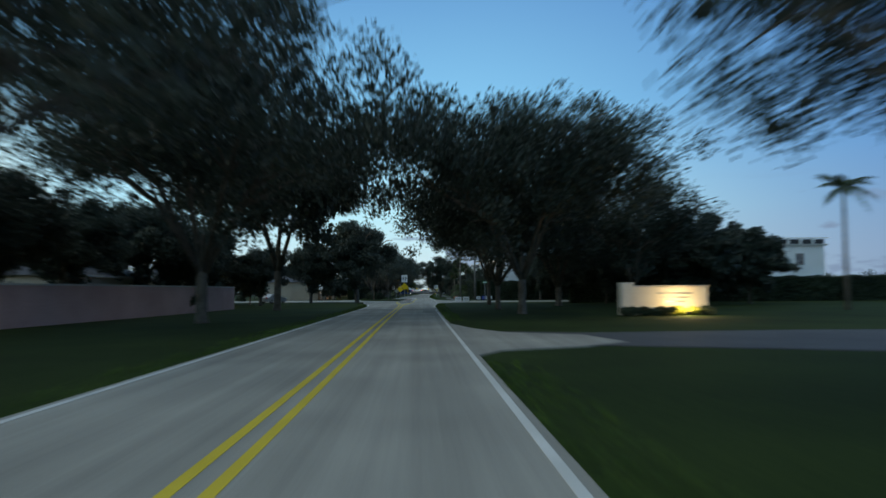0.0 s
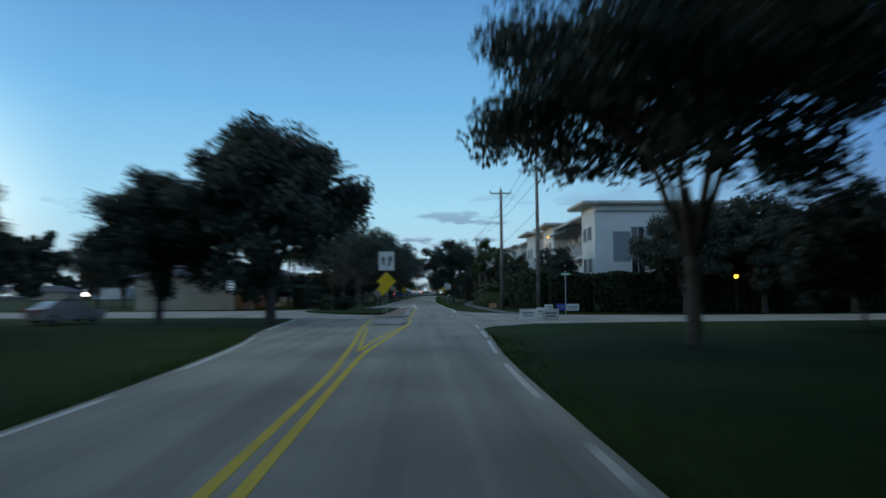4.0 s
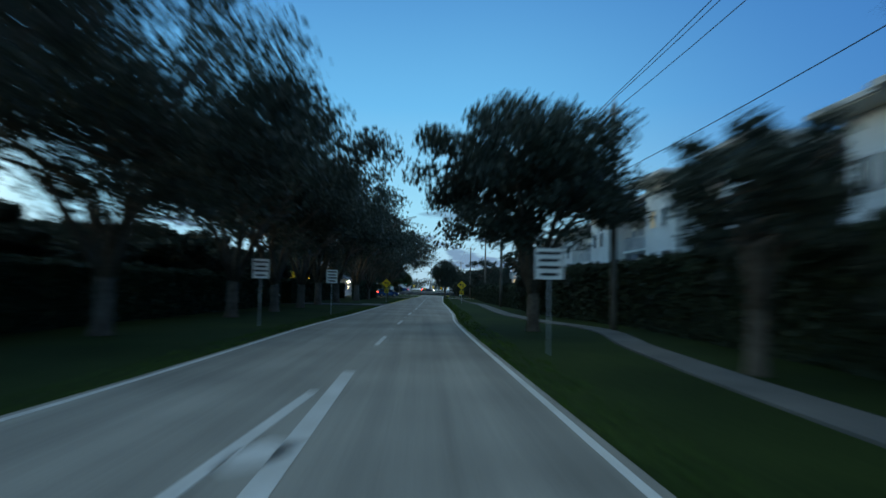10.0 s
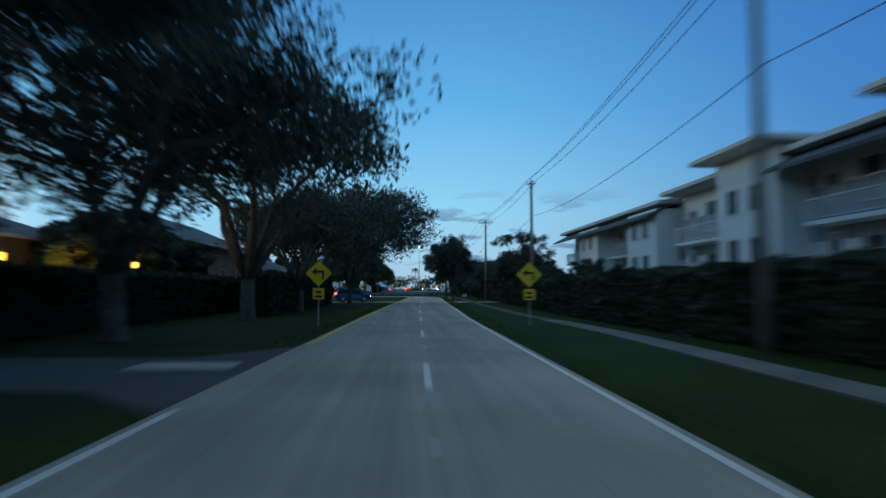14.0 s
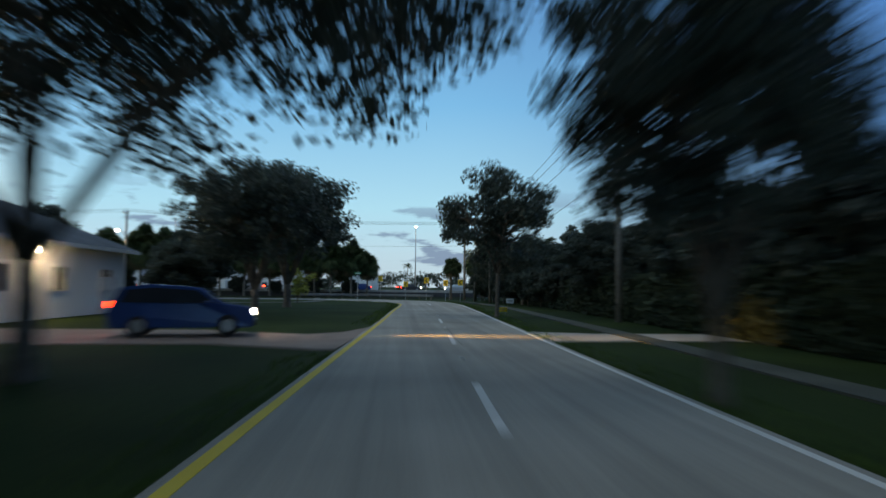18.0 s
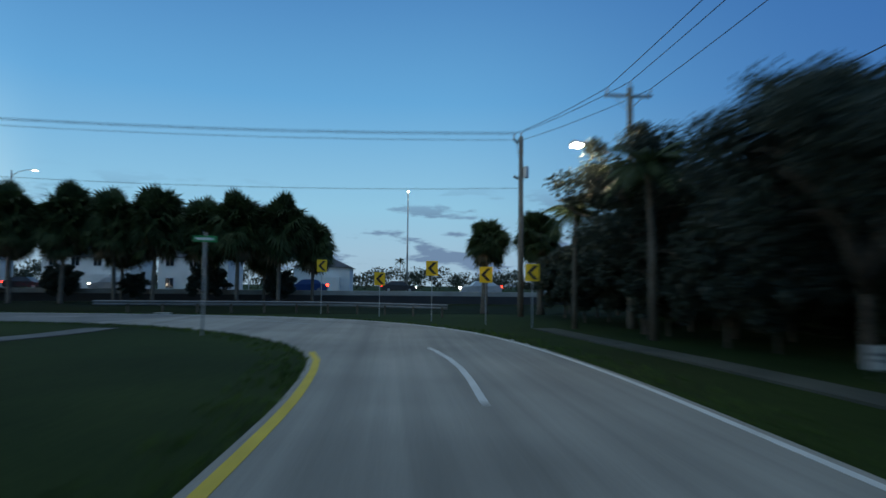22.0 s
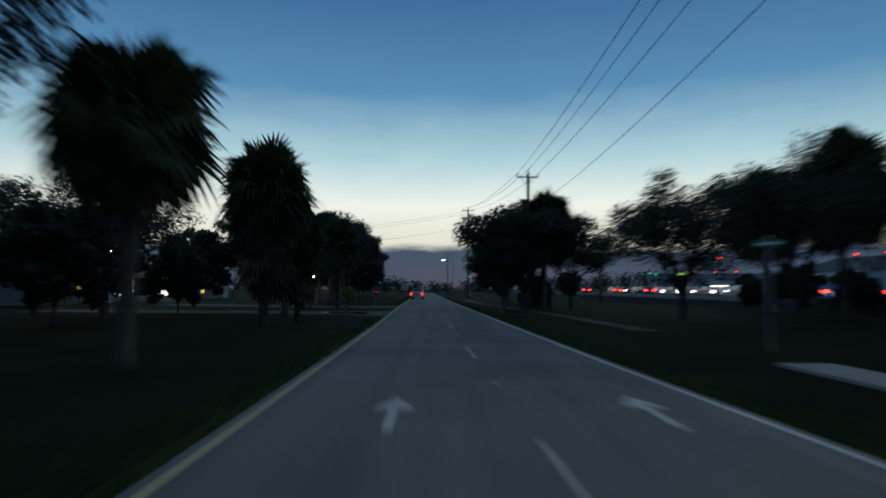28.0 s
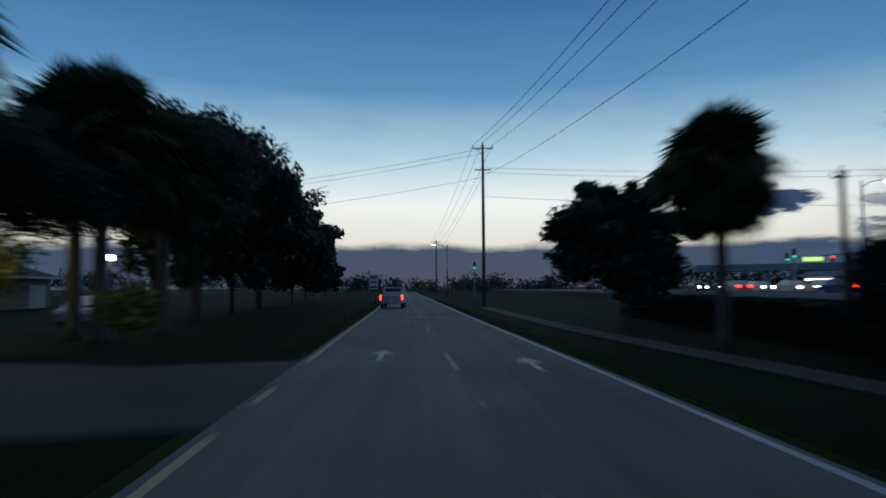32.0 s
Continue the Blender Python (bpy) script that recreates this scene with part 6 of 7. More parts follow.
def balcony(e, x, y, z, w, depth=1.3):
    o = part("balcony", box((x - depth / 2, y, z - 0.12), (depth, w, 0.22), 0.02), WHITE_WALL, e)
    bm = bmesh.new()
    add_box(bm, (x - depth + 0.04, y, z + 0.98), (0.06, w, 0.06))
    add_box(bm, (x - depth + 0.04, y, z + 0.1), (0.05, w, 0.05))
    for s in (-1, 1):
        add_box(bm, (x - depth / 2, y + s * (w / 2 - 0.04), z + 0.98), (depth, 0.06, 0.06))
        add_box(bm, (x - depth + 0.04, y + s * (w / 2 - 0.04), z + 0.5), (0.07, 0.07, 1.0))
    k = int(w / 0.22)
    for i in range(k):
        add_box(bm, (x - depth + 0.04, y - w / 2 + (i + 0.5) * w / k, z + 0.53), (0.03, 0.05, 0.86))
    part("railing", bm, RAILING, o)
    return o


def townhouse(x, y0, y1, h, label, accent=GREY_WALL, pitched=False, lit=False, low=False, far_bay=False, gap=0.0, deep=0.0):
    """A three-storey terrace block that faces the road (-x): bays, flat roof with deep eaves, windows, balconies."""
    e = thing("townhouse", x, y0, 0, label, "townhouse", "townhouse terrace")
    w, d = y1 - y0, 13.0
    bay = w * 0.42
    b0, r0 = (w - bay, 0.0) if far_bay else (0.0, bay)
    part("wall", box((d / 2 + 1.2, w / 2 + gap / 2, (h - 0.3) / 2), (d, w + gap, h - 0.3)), WHITE_WALL, e)
    part("bay_wall", box((0.75 + deep / 2, b0 + bay / 2 - 0.01, (h - 0.6 if low else h + 0.35) / 2), (2.7 + deep, bay, h - 0.6 if low else h + 0.35), 0.02), WHITE_WALL, e)
    part("band", box((d / 2 + 1.18, w / 2, h * 0.62), (d + 0.1, w + 0.06, h * 0.3)), accent, e, "blue-grey band between the storeys")
    part("roof", box((d / 2 + 0.7, w / 2 + 0.0, h - 0.12), (d + 2.4, w + 0.7, 0.28), 0.03), FLAT_ROOF, e)
    if not low:
        part("bay_roof", box((0.3 + deep / 2, b0 + bay / 2, h + 0.52), (4.4 + deep, bay + 1.6, 0.26), 0.03), FLAT_ROOF, e)
        part("soffit", box((0.3 + deep / 2, b0 + bay / 2, h + 0.37), (4.2 + deep, bay + 1.4, 0.05)), SOFFIT, e)
    if pitched:
        bm = bmesh.new()
        ya, yb = (-0.2, w + 0.2) if low else (r0 - 0.2, r0 + w - bay + 0.2)
        for q in ((-1.3, ya, h - 1.3), (-1.3, yb, h - 1.3), (2.6, yb, h + 0.7), (2.6, ya, h + 0.7)):
            bm.verts.new(q)
        bm.verts.ensure_lookup_table()
        bm.faces.new(bm.verts)
        g = bmesh.ops.extrude_face_region(bm, geom=bm.faces[:])
        bmesh.ops.translate(bm, vec=(0, 0, 0.18), verts=[v for v in g["geom"] if isinstance(v, bmesh.types.BMVert)])
        part("tiled_roof", bm, ROOF, e, "dark grey tiled pent roof")
    for z in (h * 0.16, h * 0.44, h * 0.76):
        window(e, (-0.62, b0 + bay * 0.32, z), 1.1, 1.35, "w")
        window(e, (-0.62, b0 + bay * 0.70, z), 1.1, 1.35, "w", WINDOW_DIM if lit and z > h * 0.7 else None)
        for u in (0.18, 0.5, 0.82):
            window(e, (1.16, r0 + (w - bay) * u, z), 1.5 if u == 0.5 else 0.9, 1.9 if u == 0.5 else 1.2, "w")
    for z in (h * 0.28, h * 0.57):
        balcony(e, 1.2, r0 + (w - bay) * 0.5, z, (w - bay) * 0.72)
    # end wall towards the junction
    for z in (h * 0.42, h * 0.75):
        for u in (3.5, 8.5):
            window(e, (u, -0.03, z), 1.3, 1.3, "s")
    return e


TERRACE = ((16.7, 118.0, 129.4, 9.6), (17.3, 129.5, 146.0, 9.8), (16.4, 148.0, 162.2, 9.5), (18.3, 162.3, 171.9, 8.9), (18.3, 172, 183.9, 9.5), (18.3, 184, 198.2, 9.8), (18.3, 200, 213.9, 9.2),
           (18.3, 214, 227.9, 8.6), (18.3, 228, 242.2, 8.6), (18.3, 243, 256.9, 8.2), (18.3, 257, 271.2, 8.2))
for i, (x, y, yb, h) in enumerate(TERRACE):
    townhouse(x, y, yb, h, "white three-storey townhouse with flat eaves and balconies behind the hedge", pitched=(i % 2 == 1 or y > 240), lit=(i in (1, 5)), low=y > 240, far_bay=(i == 1), gap=2.0 if i == 1 else 0.0, deep=10.0 if i == 0 else 0.0)


def house(x, y, w, d, h, turn, label, wall=TAN_WALL, roof=ROOF, lit=2, hip=2.4, face_windows=3, glows=()):
    """A one-storey house with a hipped tile roof; its front is local +x."""
    e = thing("house", x, y, 0, label, "house", "houses behind the hedges", turn)
    part("wall", box((0, 0, h / 2), (d, w, h)), wall, e)
    bm = bmesh.new()
    o = 0.7
    b = [bm.verts.new(p) for p in ((-d / 2 - o, -w / 2 - o, h), (d / 2 + o, -w / 2 - o, h), (d / 2 + o, w / 2 + o, h), (-d / 2 - o, w / 2 + o, h))]
    rr = max(w / 2 - d / 2, 0.5)
    t = [bm.verts.new((0, -rr, h + hip)), bm.verts.new((0, rr, h + hip))]
    for f in ((b[0], b[1], t[0]), (b[1], b[2], t[1], t[0]), (b[2], b[3], t[1]), (b[3], b[0], t[0], t[1]), (b[3], b[2], b[1], b[0])):
        bm.faces.new(f)
    part("roof", bm, roof, e)
    part("fascia", box((d / 2 + o - 0.02, 0, h - 0.1), (0.05, w + 2 * o, 0.2)), FRAME, e)
    for k in range(face_windows):
        u = -w / 2 + w * (k + 0.5) / face_windows
        window(e, (d / 2 + 0.02, u, h * 0.52), 1.5, 1.3, "e", WINDOW_WARM if k < lit else None)
    for u, z, ww, hh in glows:
        window(e, (d / 2 + 0.04, u, z), ww, hh, "e", WINDOW_WARM, "lit_window")
    g = part("garage_door", box((d / 2 + 0.02, w * 0.36, 1.1), (0.06, 2.6, 2.2), 0.01), FRAME, e)
    return e


house(-31.5, 158, 16, 11, 3.3, 0, "dark tan house with a hipped roof and lit windows", lit=2)
house(-32.5, 178, 17, 11, 3.4, 0, "white house with a hipped roof behind the hedge", CREAM_WALL, lit=1)
house(-34.0, 207, 16, 11, 5.4, 0, "tan house with a hipped roof and lamps by its drive", lit=1, glows=((3.0, 4.4, 1.8, 1.3),))
house(-26.5, 229.5, 19, 11, 4.6, 0, "tan house with yellow lit entrance", lit=1, glows=((-8.6, 3.4, 1.6, 0.6), (-0.9, 1.9, 0.9, 2.2), (6.0, 1.9, 0.9, 2.2), (8.4, 3.2, 0.8, 0.6)))
house(-25.6, 266.5, 30, 12, 6.1, 0, "dark tan house with a broad roof and an outside lamp", lit=0, hip=3.0, face_windows=5)
house(-22.8, 296.5, 16, 10.6, 3.9, 0, "white house with a blue-grey hipped roof beside the drive", WHITE_WALL, lit=0, hip=2.8)
house(-26.4, 139, 18, 11, 3.7, 0, "dark house with orange lit porch columns", lit=0)
house(-36.0, 92, 16, 10, 3.4, 20, "cream house across the lawn with a lit porch", CREAM_WALL, lit=1)
house(-38.0, 70, 15, 10, 3.6, 0, "cream house behind the pink wall", CREAM_WALL, lit=0)
house(-100.0, 306, 14, 10, 3.0, 90, "low tan building among the trees", TAN_WALL, lit=2)
house(-140.0, 306, 16, 10, 3.0, 90, "low tan building among the trees", TAN_WALL, lit=1)


def porch_column(x, y, h):
    o = part("porch_column", box((0, 0, h / 2), (0.42, 0.42, h), 0.03), CREAM_WALL)
    o.location = (x, y, -0.05)
    tagged(o, "square cream porch column lit by an orange lamp", "column", "porch columns")


for y in (131.6, 133.4, 139.9, 141.5, 145.4, 147.2):
    porch_column(-19.9, y, 3.7)


def pink_wall():
    e = thing("garden_wall", 0, 0, 0, "pink stucco garden wall with a pale coping behind the lawn", "wall")
    line = np.array([(-22.5, 22.0), (-21.5, 38), (-20.6, 50), (-20.2, 60), (-20.0, 68.5)])
    ribbon("wall_panel", smooth_line(line, 4.0), 0.22, -0.1, 2.25, PINK_WALL, e)
    ribbon("coping", smooth_line(line, 4.0), 0.34, 2.25, 2.36, CREAM_WALL, e)


pink_wall()


def entrance_wall():
    e = thing("entrance_wall", 16.5, 43.0, 0, "cream entrance wall with a plain name panel, lit by a floodlight", "wall", turn=8)
    part("wall_panel", box((0.6, 0, 0.95), (5.6, 0.35, 1.9), 0.03), CREAM_WALL, e)
    part("pier", box((-2.6, 0, 1.1), (0.9, 0.6, 2.2), 0.03), CREAM_WALL, e)
    part("coping", box((0.6, 0, 1.95), (5.8, 0.46, 0.1), 0.02), CONCRETE, e)
    for k in range(3):
        part("print_bar", box((0.9, -0.185, 1.45 - 0.28 * k), ((2.6, 2.0, 1.6)[k], 0.02, 0.13)), SIGN_BACK, e)
    f = thing("floodlight", 17.6, 41.2, 0, "small ground floodlight that shines on the entrance wall", "floodlight")
    part("lamp_body", box((0, 0, 0.16), (0.3, 0.2, 0.2), 0.03), SIGN_BLACK, f)
    part("lens", box((0, 0.11, 0.18), (0.24, 0.02, 0.14)), LAMP_WARM, f)
    lamp_light(17.8, 41.6, 0.75, 150, (1.0, 0.78, 0.42), 0.1)


entrance_wall()
for k in range(6):
    # the two shrubs by the floodlight get the lamplit leaf colour
    shrub(13.9 + 1.15 * k, 42.0 + 0.16 * k, 0.5, 0.6, 90 + k, LIT_SHRUB if k in (3, 4) else HEDGE, "low clipped shrub in front of the entrance wall")


def white_block():
    """A white flat-roofed building beyond the lawn."""
    e = thing("white_building", 46.0, 98.0, 0, "white flat-roofed building with a dark parapet frieze beyond the lawn", "building")
    part("wall", box((9, 7, 4.2), (18, 14, 8.4)), WHITE_WALL, e)
    part("porch", box((-1.8, 3, 3.2), (3.6, 7, 6.4), 0.03), WHITE_WALL, e)
    part("roof", box((9, 7, 8.5), (18.8, 14.8, 0.3), 0.03), FLAT_ROOF, e)
    for k in range(9):
        part("parapet_opening", box((1.0 + 2.0 * k, -0.36, 9.0), (1.5, 0.3, 0.7)), SIGN_BLACK, e)
        part("parapet_pier", box((0.0 + 2.0 * k, -0.3, 9.05), (0.4, 0.4, 0.9)), WHITE_WALL, e)
    part("parapet_cap", box((9, -0.3, 9.55), (18.8, 0.5, 0.14)), WHITE_WALL, e)
    for u in (2.5, 6.0, 10.0, 14.0):
        for z in (2.6, 6.2):
            window(e, (u, -0.03, z), 1.3, 1.9, "s")
    for v in (2, 7, 11):
        window(e, (-0.03 if v > 7 else -3.63, v, 4.6), 1.3, 2.2, "w")


white_block()


def far_block(x, y, w, h, label, wall=WHITE_WALL):
    e = thing("distant_building", x, y, 0, label, "building", "distant buildings")
    part("wall", box((0, 5, h / 2), (w, 10, h)), wall, e)
    bm = bmesh.new()
    b = [bm.verts.new(q) for q in ((-w / 2 - 0.5, -0.6, h), (w / 2 + 0.5, -0.6, h), (w / 2 + 0.5, 10.6, h), (-w / 2 - 0.5, 10.6, h))]
    t = [bm.verts.new((-w / 2 + 4.5, 5, h + 2.3)), bm.verts.new((w / 2 - 4.5, 5, h + 2.3))]
    for f in ((b[0], b[1], t[1], t[0]), (b[1], b[2], t[1]), (b[2], b[3], t[0], t[1]), (b[3], b[0], t[0]), (b[3], b[2], b[1], b[0])):
        bm.faces.new(f)
    part("roof", bm, ROOF, e)
    part("porch", box((w * 0.18, -1.1, 1.5), (w * 0.3, 2.2, 3.0), 0.03), wall, e)
    k = int(w / 3.2)
    for i in range(k):
        for z in ([1.8, 5.0] if h > 5 else [1.9]):
            window(e, (-w / 2 + (i + 0.5) * w / k, -0.03, z), 1.2, 1.5, "s")


for x, y, w, h in ((-27, 412, 10, 5.6), (-44, 416, 13, 5.6), (-63, 413, 9, 5.2), (-84, 414, 14, 5.2), (-105, 416, 15, 5.6), (-9, 420, 9, 4.6), (-135, 412, 20, 5.0)):
    far_block(x, y, w, h, "pale two-storey block beyond the highway")


# ---- vehicles ----
def wheel(e, x, y, r, side):
    t = part("tyre", tube([(x, y - 0.11, r), (x, y - 0.09, r), (x, y + 0.09, r), (x, y + 0.11, r)], [r * 0.86, r, r, r * 0.86], 20), RUBBER, e)
    part("rim", tube([(x, y + side * 0.10, r), (x, y + side * 0.125, r)], [r * 0.62, r * 0.55], 14), RIM, t)


def body_shell(profile, width, tuck=0.82):
    """A car body from a side profile (x, z) with its upper part drawn in."""
    bm = bmesh.new()
    zmid = 0.95
    rings = []
    for s in (-1, 1):
        rings.append([bm.verts.new((x, s * width / 2 * (1.0 if z <= zmid else 1.0 - (1 - tuck) * min((z - zmid) / 0.6, 1.0)), z)) for x, z in profile])
    n = len(profile)
    bm.faces.new(rings[0])
    bm.faces.new(rings[1][::-1])
    for k in range(n):
        bm.faces.new((rings[0][k], rings[1][k], rings[1][(k + 1) % n], rings[0][(k + 1) % n]))
    bmesh.ops.recalc_face_normals(bm, faces=bm.faces[:])
    es = [e for e in bm.edges if len(e.link_faces) == 2 and e.calc_face_angle(0) > 0.3]
    bmesh.ops.bevel(bm, geom=es, offset=0.04, segments=2, affect="EDGES")
    return bm


def hatchback(x, y, turn, paint, label):
    """A crossover with its front at local +x."""
    e = thing("car", x, y, 0.0, label, "car", "cars", turn)
    part("body", body_shell([(-2.15, 0.28), (2.1, 0.28), (2.18, 0.62), (2.05, 0.88), (1.15, 1.02), (0.45, 1.5), (-0.9, 1.6), (-1.85, 1.5), (-2.1, 1.02), (-2.2, 0.7)], 1.82), paint, e, smooth=False)
    for s in (-1, 1):
        g = part("side_window", prism([(1.0, 0), (0.42, 0.40), (-0.85, 0.48), (-1.7, 0.40), (-1.85, 0.02)], -0.006, 0.006), GLASS, e)
        g.matrix_basis = Matrix.Translation((0, s * 0.885, 1.03)) @ Matrix.Rotation(radians(90 + s * 14.5), 4, "X")
        part("headlight", box((2.1, s * 0.66, 0.74), (0.14, 0.36, 0.14), 0.03), HEADLIGHT, e)
        part("tail_light", box((-2.15, s * 0.7, 0.98), (0.1, 0.3, 0.18), 0.02), TAIL, e)
        part("mirror", box((0.75, s * 1.0, 1.05), (0.16, 0.2, 0.13), 0.03), paint, e)
        for xx in (-1.32, 1.34):
            wheel(e, xx, s * 0.8, 0.34, s)
    part("windscreen", box((0.83, 0, 1.27), (0.02, 1.4, 0.72), 0.0, Matrix.Rotation(radians(55), 4, "Y")), GLASS, e)
    part("bumper", box((2.14, 0, 0.42), (0.14, 1.6, 0.2), 0.04), SIGN_BLACK, e)
    return e


hatchback(-7.4, 285.3, 12, BLUE_PAINT, "blue crossover car waiting in the driveway with headlights on").scale = (1.08, 1.08, 1.12)
for s in (-1, 1):
    d = bpy.data.lights.new("headlight_beam", "SPOT")
    d.energy, d.color, d.spot_size, d.spot_blend, d.shadow_soft_size = 5000, (1.0, 0.58, 0.14), radians(15), 0.8, 0.06
    o = new("headlight_beam", d)
    o.matrix_world = look((-4.5, 285.95 + 0.7 * s, 0.9), (7.4 + 2.0 * s, 284.6 - 0.7 * s, -0.05))


def pickup(x, y, turn, label):
    """A pickup whose front is at local +x."""
    e = thing("pickup_truck", x, y, 0, label, "pickup truck", "cars", turn)
    part("body", body_shell([(-2.7, 0.45), (2.6, 0.45), (2.7, 0.75), (2.6, 1.08), (1.3, 1.15), (0.75, 1.78), (-0.55, 1.82), (-0.72, 1.15), (-2.7, 1.12)], 1.95, 0.88), SILVER_PAINT, e)
    part("tailgate", box((-2.72, 0, 0.88), (0.06, 1.7, 0.5), 0.02), SILVER_PAINT, e)
    part("rear_window", box((-0.66, 0, 1.5), (0.02, 1.35, 0.42), 0, Matrix.Rotation(radians(-14), 4, "Y")), GLASS, e)
    part("bumper", box((-2.78, 0, 0.52), (0.16, 1.8, 0.18), 0.03), GALV, e)
    part("number_plate", box((-2.87, 0, 0.66), (0.02, 0.32, 0.16)), SIGN_WHITE, e)
    for s in (-1, 1):
        part("tail_light", box((-2.72, s * 0.9, 0.95), (0.08, 0.16, 0.42), 0.02), TAIL, e)
        part("headlight", box((2.64, s * 0.75, 0.9), (0.1, 0.34, 0.18), 0.03), HEADLIGHT, e)
        for xx in (-1.6, 1.75):
            wheel(e, xx, s * 0.86, 0.38, s)
    return e


pickup(-139.6, 345.3, 178, "silver pickup truck ahead with red brake lights")


def far_car(x, y, z, turn, paint, label, lit):
    e = thing("car", x, y, z, label, "car", "cars on the highway", turn)
    part("body", body_shell([(-2.1, 0.25), (2.1, 0.25), (2.15, 0.7), (1.1, 0.92), (0.5, 1.4), (-1.0, 1.42), (-1.7, 0.98), (-2.15, 0.9)], 1.78), paint, e)
    for s in (-1, 1):
        part("headlight", box((2.12, s * 0.62, 0.68), (0.1, 0.42, 0.24), 0.04), HEADLIGHT if lit else FRAME, e)
        part("tail_light", box((-2.13, s * 0.62, 0.82), (0.1, 0.46, 0.24), 0.03), TAIL if lit else SIGN_RED, e)
        for xx in (-1.3, 1.32):
            wheel(e, xx, s * 0.78, 0.32, s)


rng = random.Random(4)
for k in range(26):
    west = k % 2 == 0
    x = -195 + 10.2 * k + rng.random() * 5
    y = (381.5 if west else 392.0) + (3.6 if rng.random() > 0.5 else 0)
    far_car(x, y, 0.9, 180 if west else 0, (SILVER_PAINT, DARK_PAINT, BLUE_PAINT, DARK_PAINT)[k % 4], "car on the highway with its lights on", True)
for k in range(11):
    far_car(-43.0 - 6.3 * k - 1.5 * rng.random(), 381.4 if k % 5 else 385.0, 0.9, 180, (DARK_PAINT, SILVER_PAINT, DARK_PAINT, BLUE_PAINT)[k % 4], "car queueing on the highway with red tail lights", True)
for k in range(6):
    far_car(-66.0 - 9.5 * k - 3 * rng.random(), 388.6, 0.9, 0, (DARK_PAINT, SILVER_PAINT)[k % 2], "car coming along the highway with headlights on", True)
for k in range(15):
    far_car(-112.0 - 6.5 * (k // 2) - rng.random(), 388.6 + 3.6 * (k % 2), 0.9, 0, (SILVER_PAINT, DARK_PAINT)[k % 2], "car waiting at the lights with headlights on", True)
far_car(1.2, 480, 0.9, 90, DARK_PAINT, "car far ahead with red tail lights", True)
far_car(-117.0, 330.4, 0.0, 8, SILVER_PAINT, "pale car parked under the trees beside the drive", False)
far_car(-18.5, 214.0, 0.0, 0, SILVER_PAINT, "pale car parked in a driveway", False)
far_car(-23.0, 100.0, 0.0, 60, SILVER_PAINT, "pale car parked by the side street", False)


# ---- lamps on the houses, signals and far lights ----
def wall_lamp(x, y, z, m, label, size=0.16, post=False):
    e = thing("outside_lamp", x, y, z, label, "lamp", "outside lamps")
    part("lamp_body", box((0, 0, 0.16), (size * 1.3, size * 1.3, 0.08), 0.01), SIGN_BLACK, e)
    part("bulb", box((0, 0, 0), (size, size, size * 1.4), size * 0.25), m, e)
    if post:
        part("post", tube([(0, 0, -z - 0.1), (0, 0, -0.1)], [0.05, 0.04], 6), SIGN_BLACK, e)


for x, y, z, s in ((-25.9, 155, 2.3, 0.2), (-25.9, 161, 2.3, 0.2), (-28.4, 203, 2.4, 0.22), (-20.5, 224, 2.6, 0.25), (-20.5, 229, 3.4, 0.3), (-20.5, 234, 2.4, 0.25), (-26.9, 179, 2.4, 0.2),
                   (-20.6, 132.4, 2.9, 0.22), (-20.6, 140.7, 2.9, 0.22), (-20.6, 146.4, 3.0, 0.22), (-20.6, 130.4, 4.4, 0.2), (-29.5, 94, 2.3, 0.22)):
    wall_lamp(x, y, z, LAMP_WARM, "warm lamp on a house wall", s)
for x, y, w in ((-17.4, 232.2, 60), (-24.2, 157.0, 50), (-24.8, 172.5, 50), (-26.0, 212.2, 50), (-19.4, 229, 60), (-20.2, 132.6, 14), (-20.2, 141.0, 14), (-20.2, 146.4, 20)):
    lamp_light(x, y, 2.6, w, (1.0, 0.55, 0.14))
for k, (x, y, z) in enumerate(((-24.6, 174.8, 3.2), (-25.1, 186.5, 3.2), (-26.9, 197.7, 3.3), (-27.3, 210.1, 3.3), (-24.4, 156.8, 5.0), (-25.0, 172.3, 5.2), (-26.2, 212.0, 5.2), (-17.4, 226, 3.2), (-17.2, 239, 3.3))):
    wall_lamp(x, y, z, LAMP_WARM, "yellow garden lamp on a dark post over the hedge", 0.3, True)
    if k % 2 == 0:
        lamp_light(x + 0.1, y, z + 0.55, 45, (1.0, 0.62, 0.10), 0.15)
wall_lamp(-19.2, 281.0, 6.2, LAMP_WHITE, "bright floodlight under the eaves of a house", 0.3)
lamp_light(-18.7, 280.6, 5.9, 90, (1.0, 0.72, 0.35))
wall_lamp(-17.2, 294.3, 3.45, LAMP_WHITE, "bright floodlight on a white house wall", 0.25)
lamp_light(-16.8, 294.3, 3.3, 80, (1.0, 0.85, 0.6))
wall_lamp(16.6, 142.0, 8.9, LAMP_WARM, "warm lamp under the eaves of a townhouse", 0.2)
lamp_light(16.2, 144.4, 7.9, 8, (1.0, 0.72, 0.35), 0.12)
wall_lamp(18.6, 258.5, 2.6, LAMP_WARM, "warm lamp under a townhouse balcony", 0.25)
lamp_light(17.0, 258.5, 2.9, 40, (1.0, 0.6, 0.2))
wall_lamp(30.0, 83.0, 2.6, LAMP_WARM, "warm lamp beyond the lawn", 0.2, True)
wall_lamp(24.0, 107.0, 2.8, LAMP_WARM, "warm lamp beyond the side street", 0.22, True)
wall_lamp(36.0, 103.0, 2.8, LAMP_WARM, "warm lamp beyond the side street", 0.22, True)
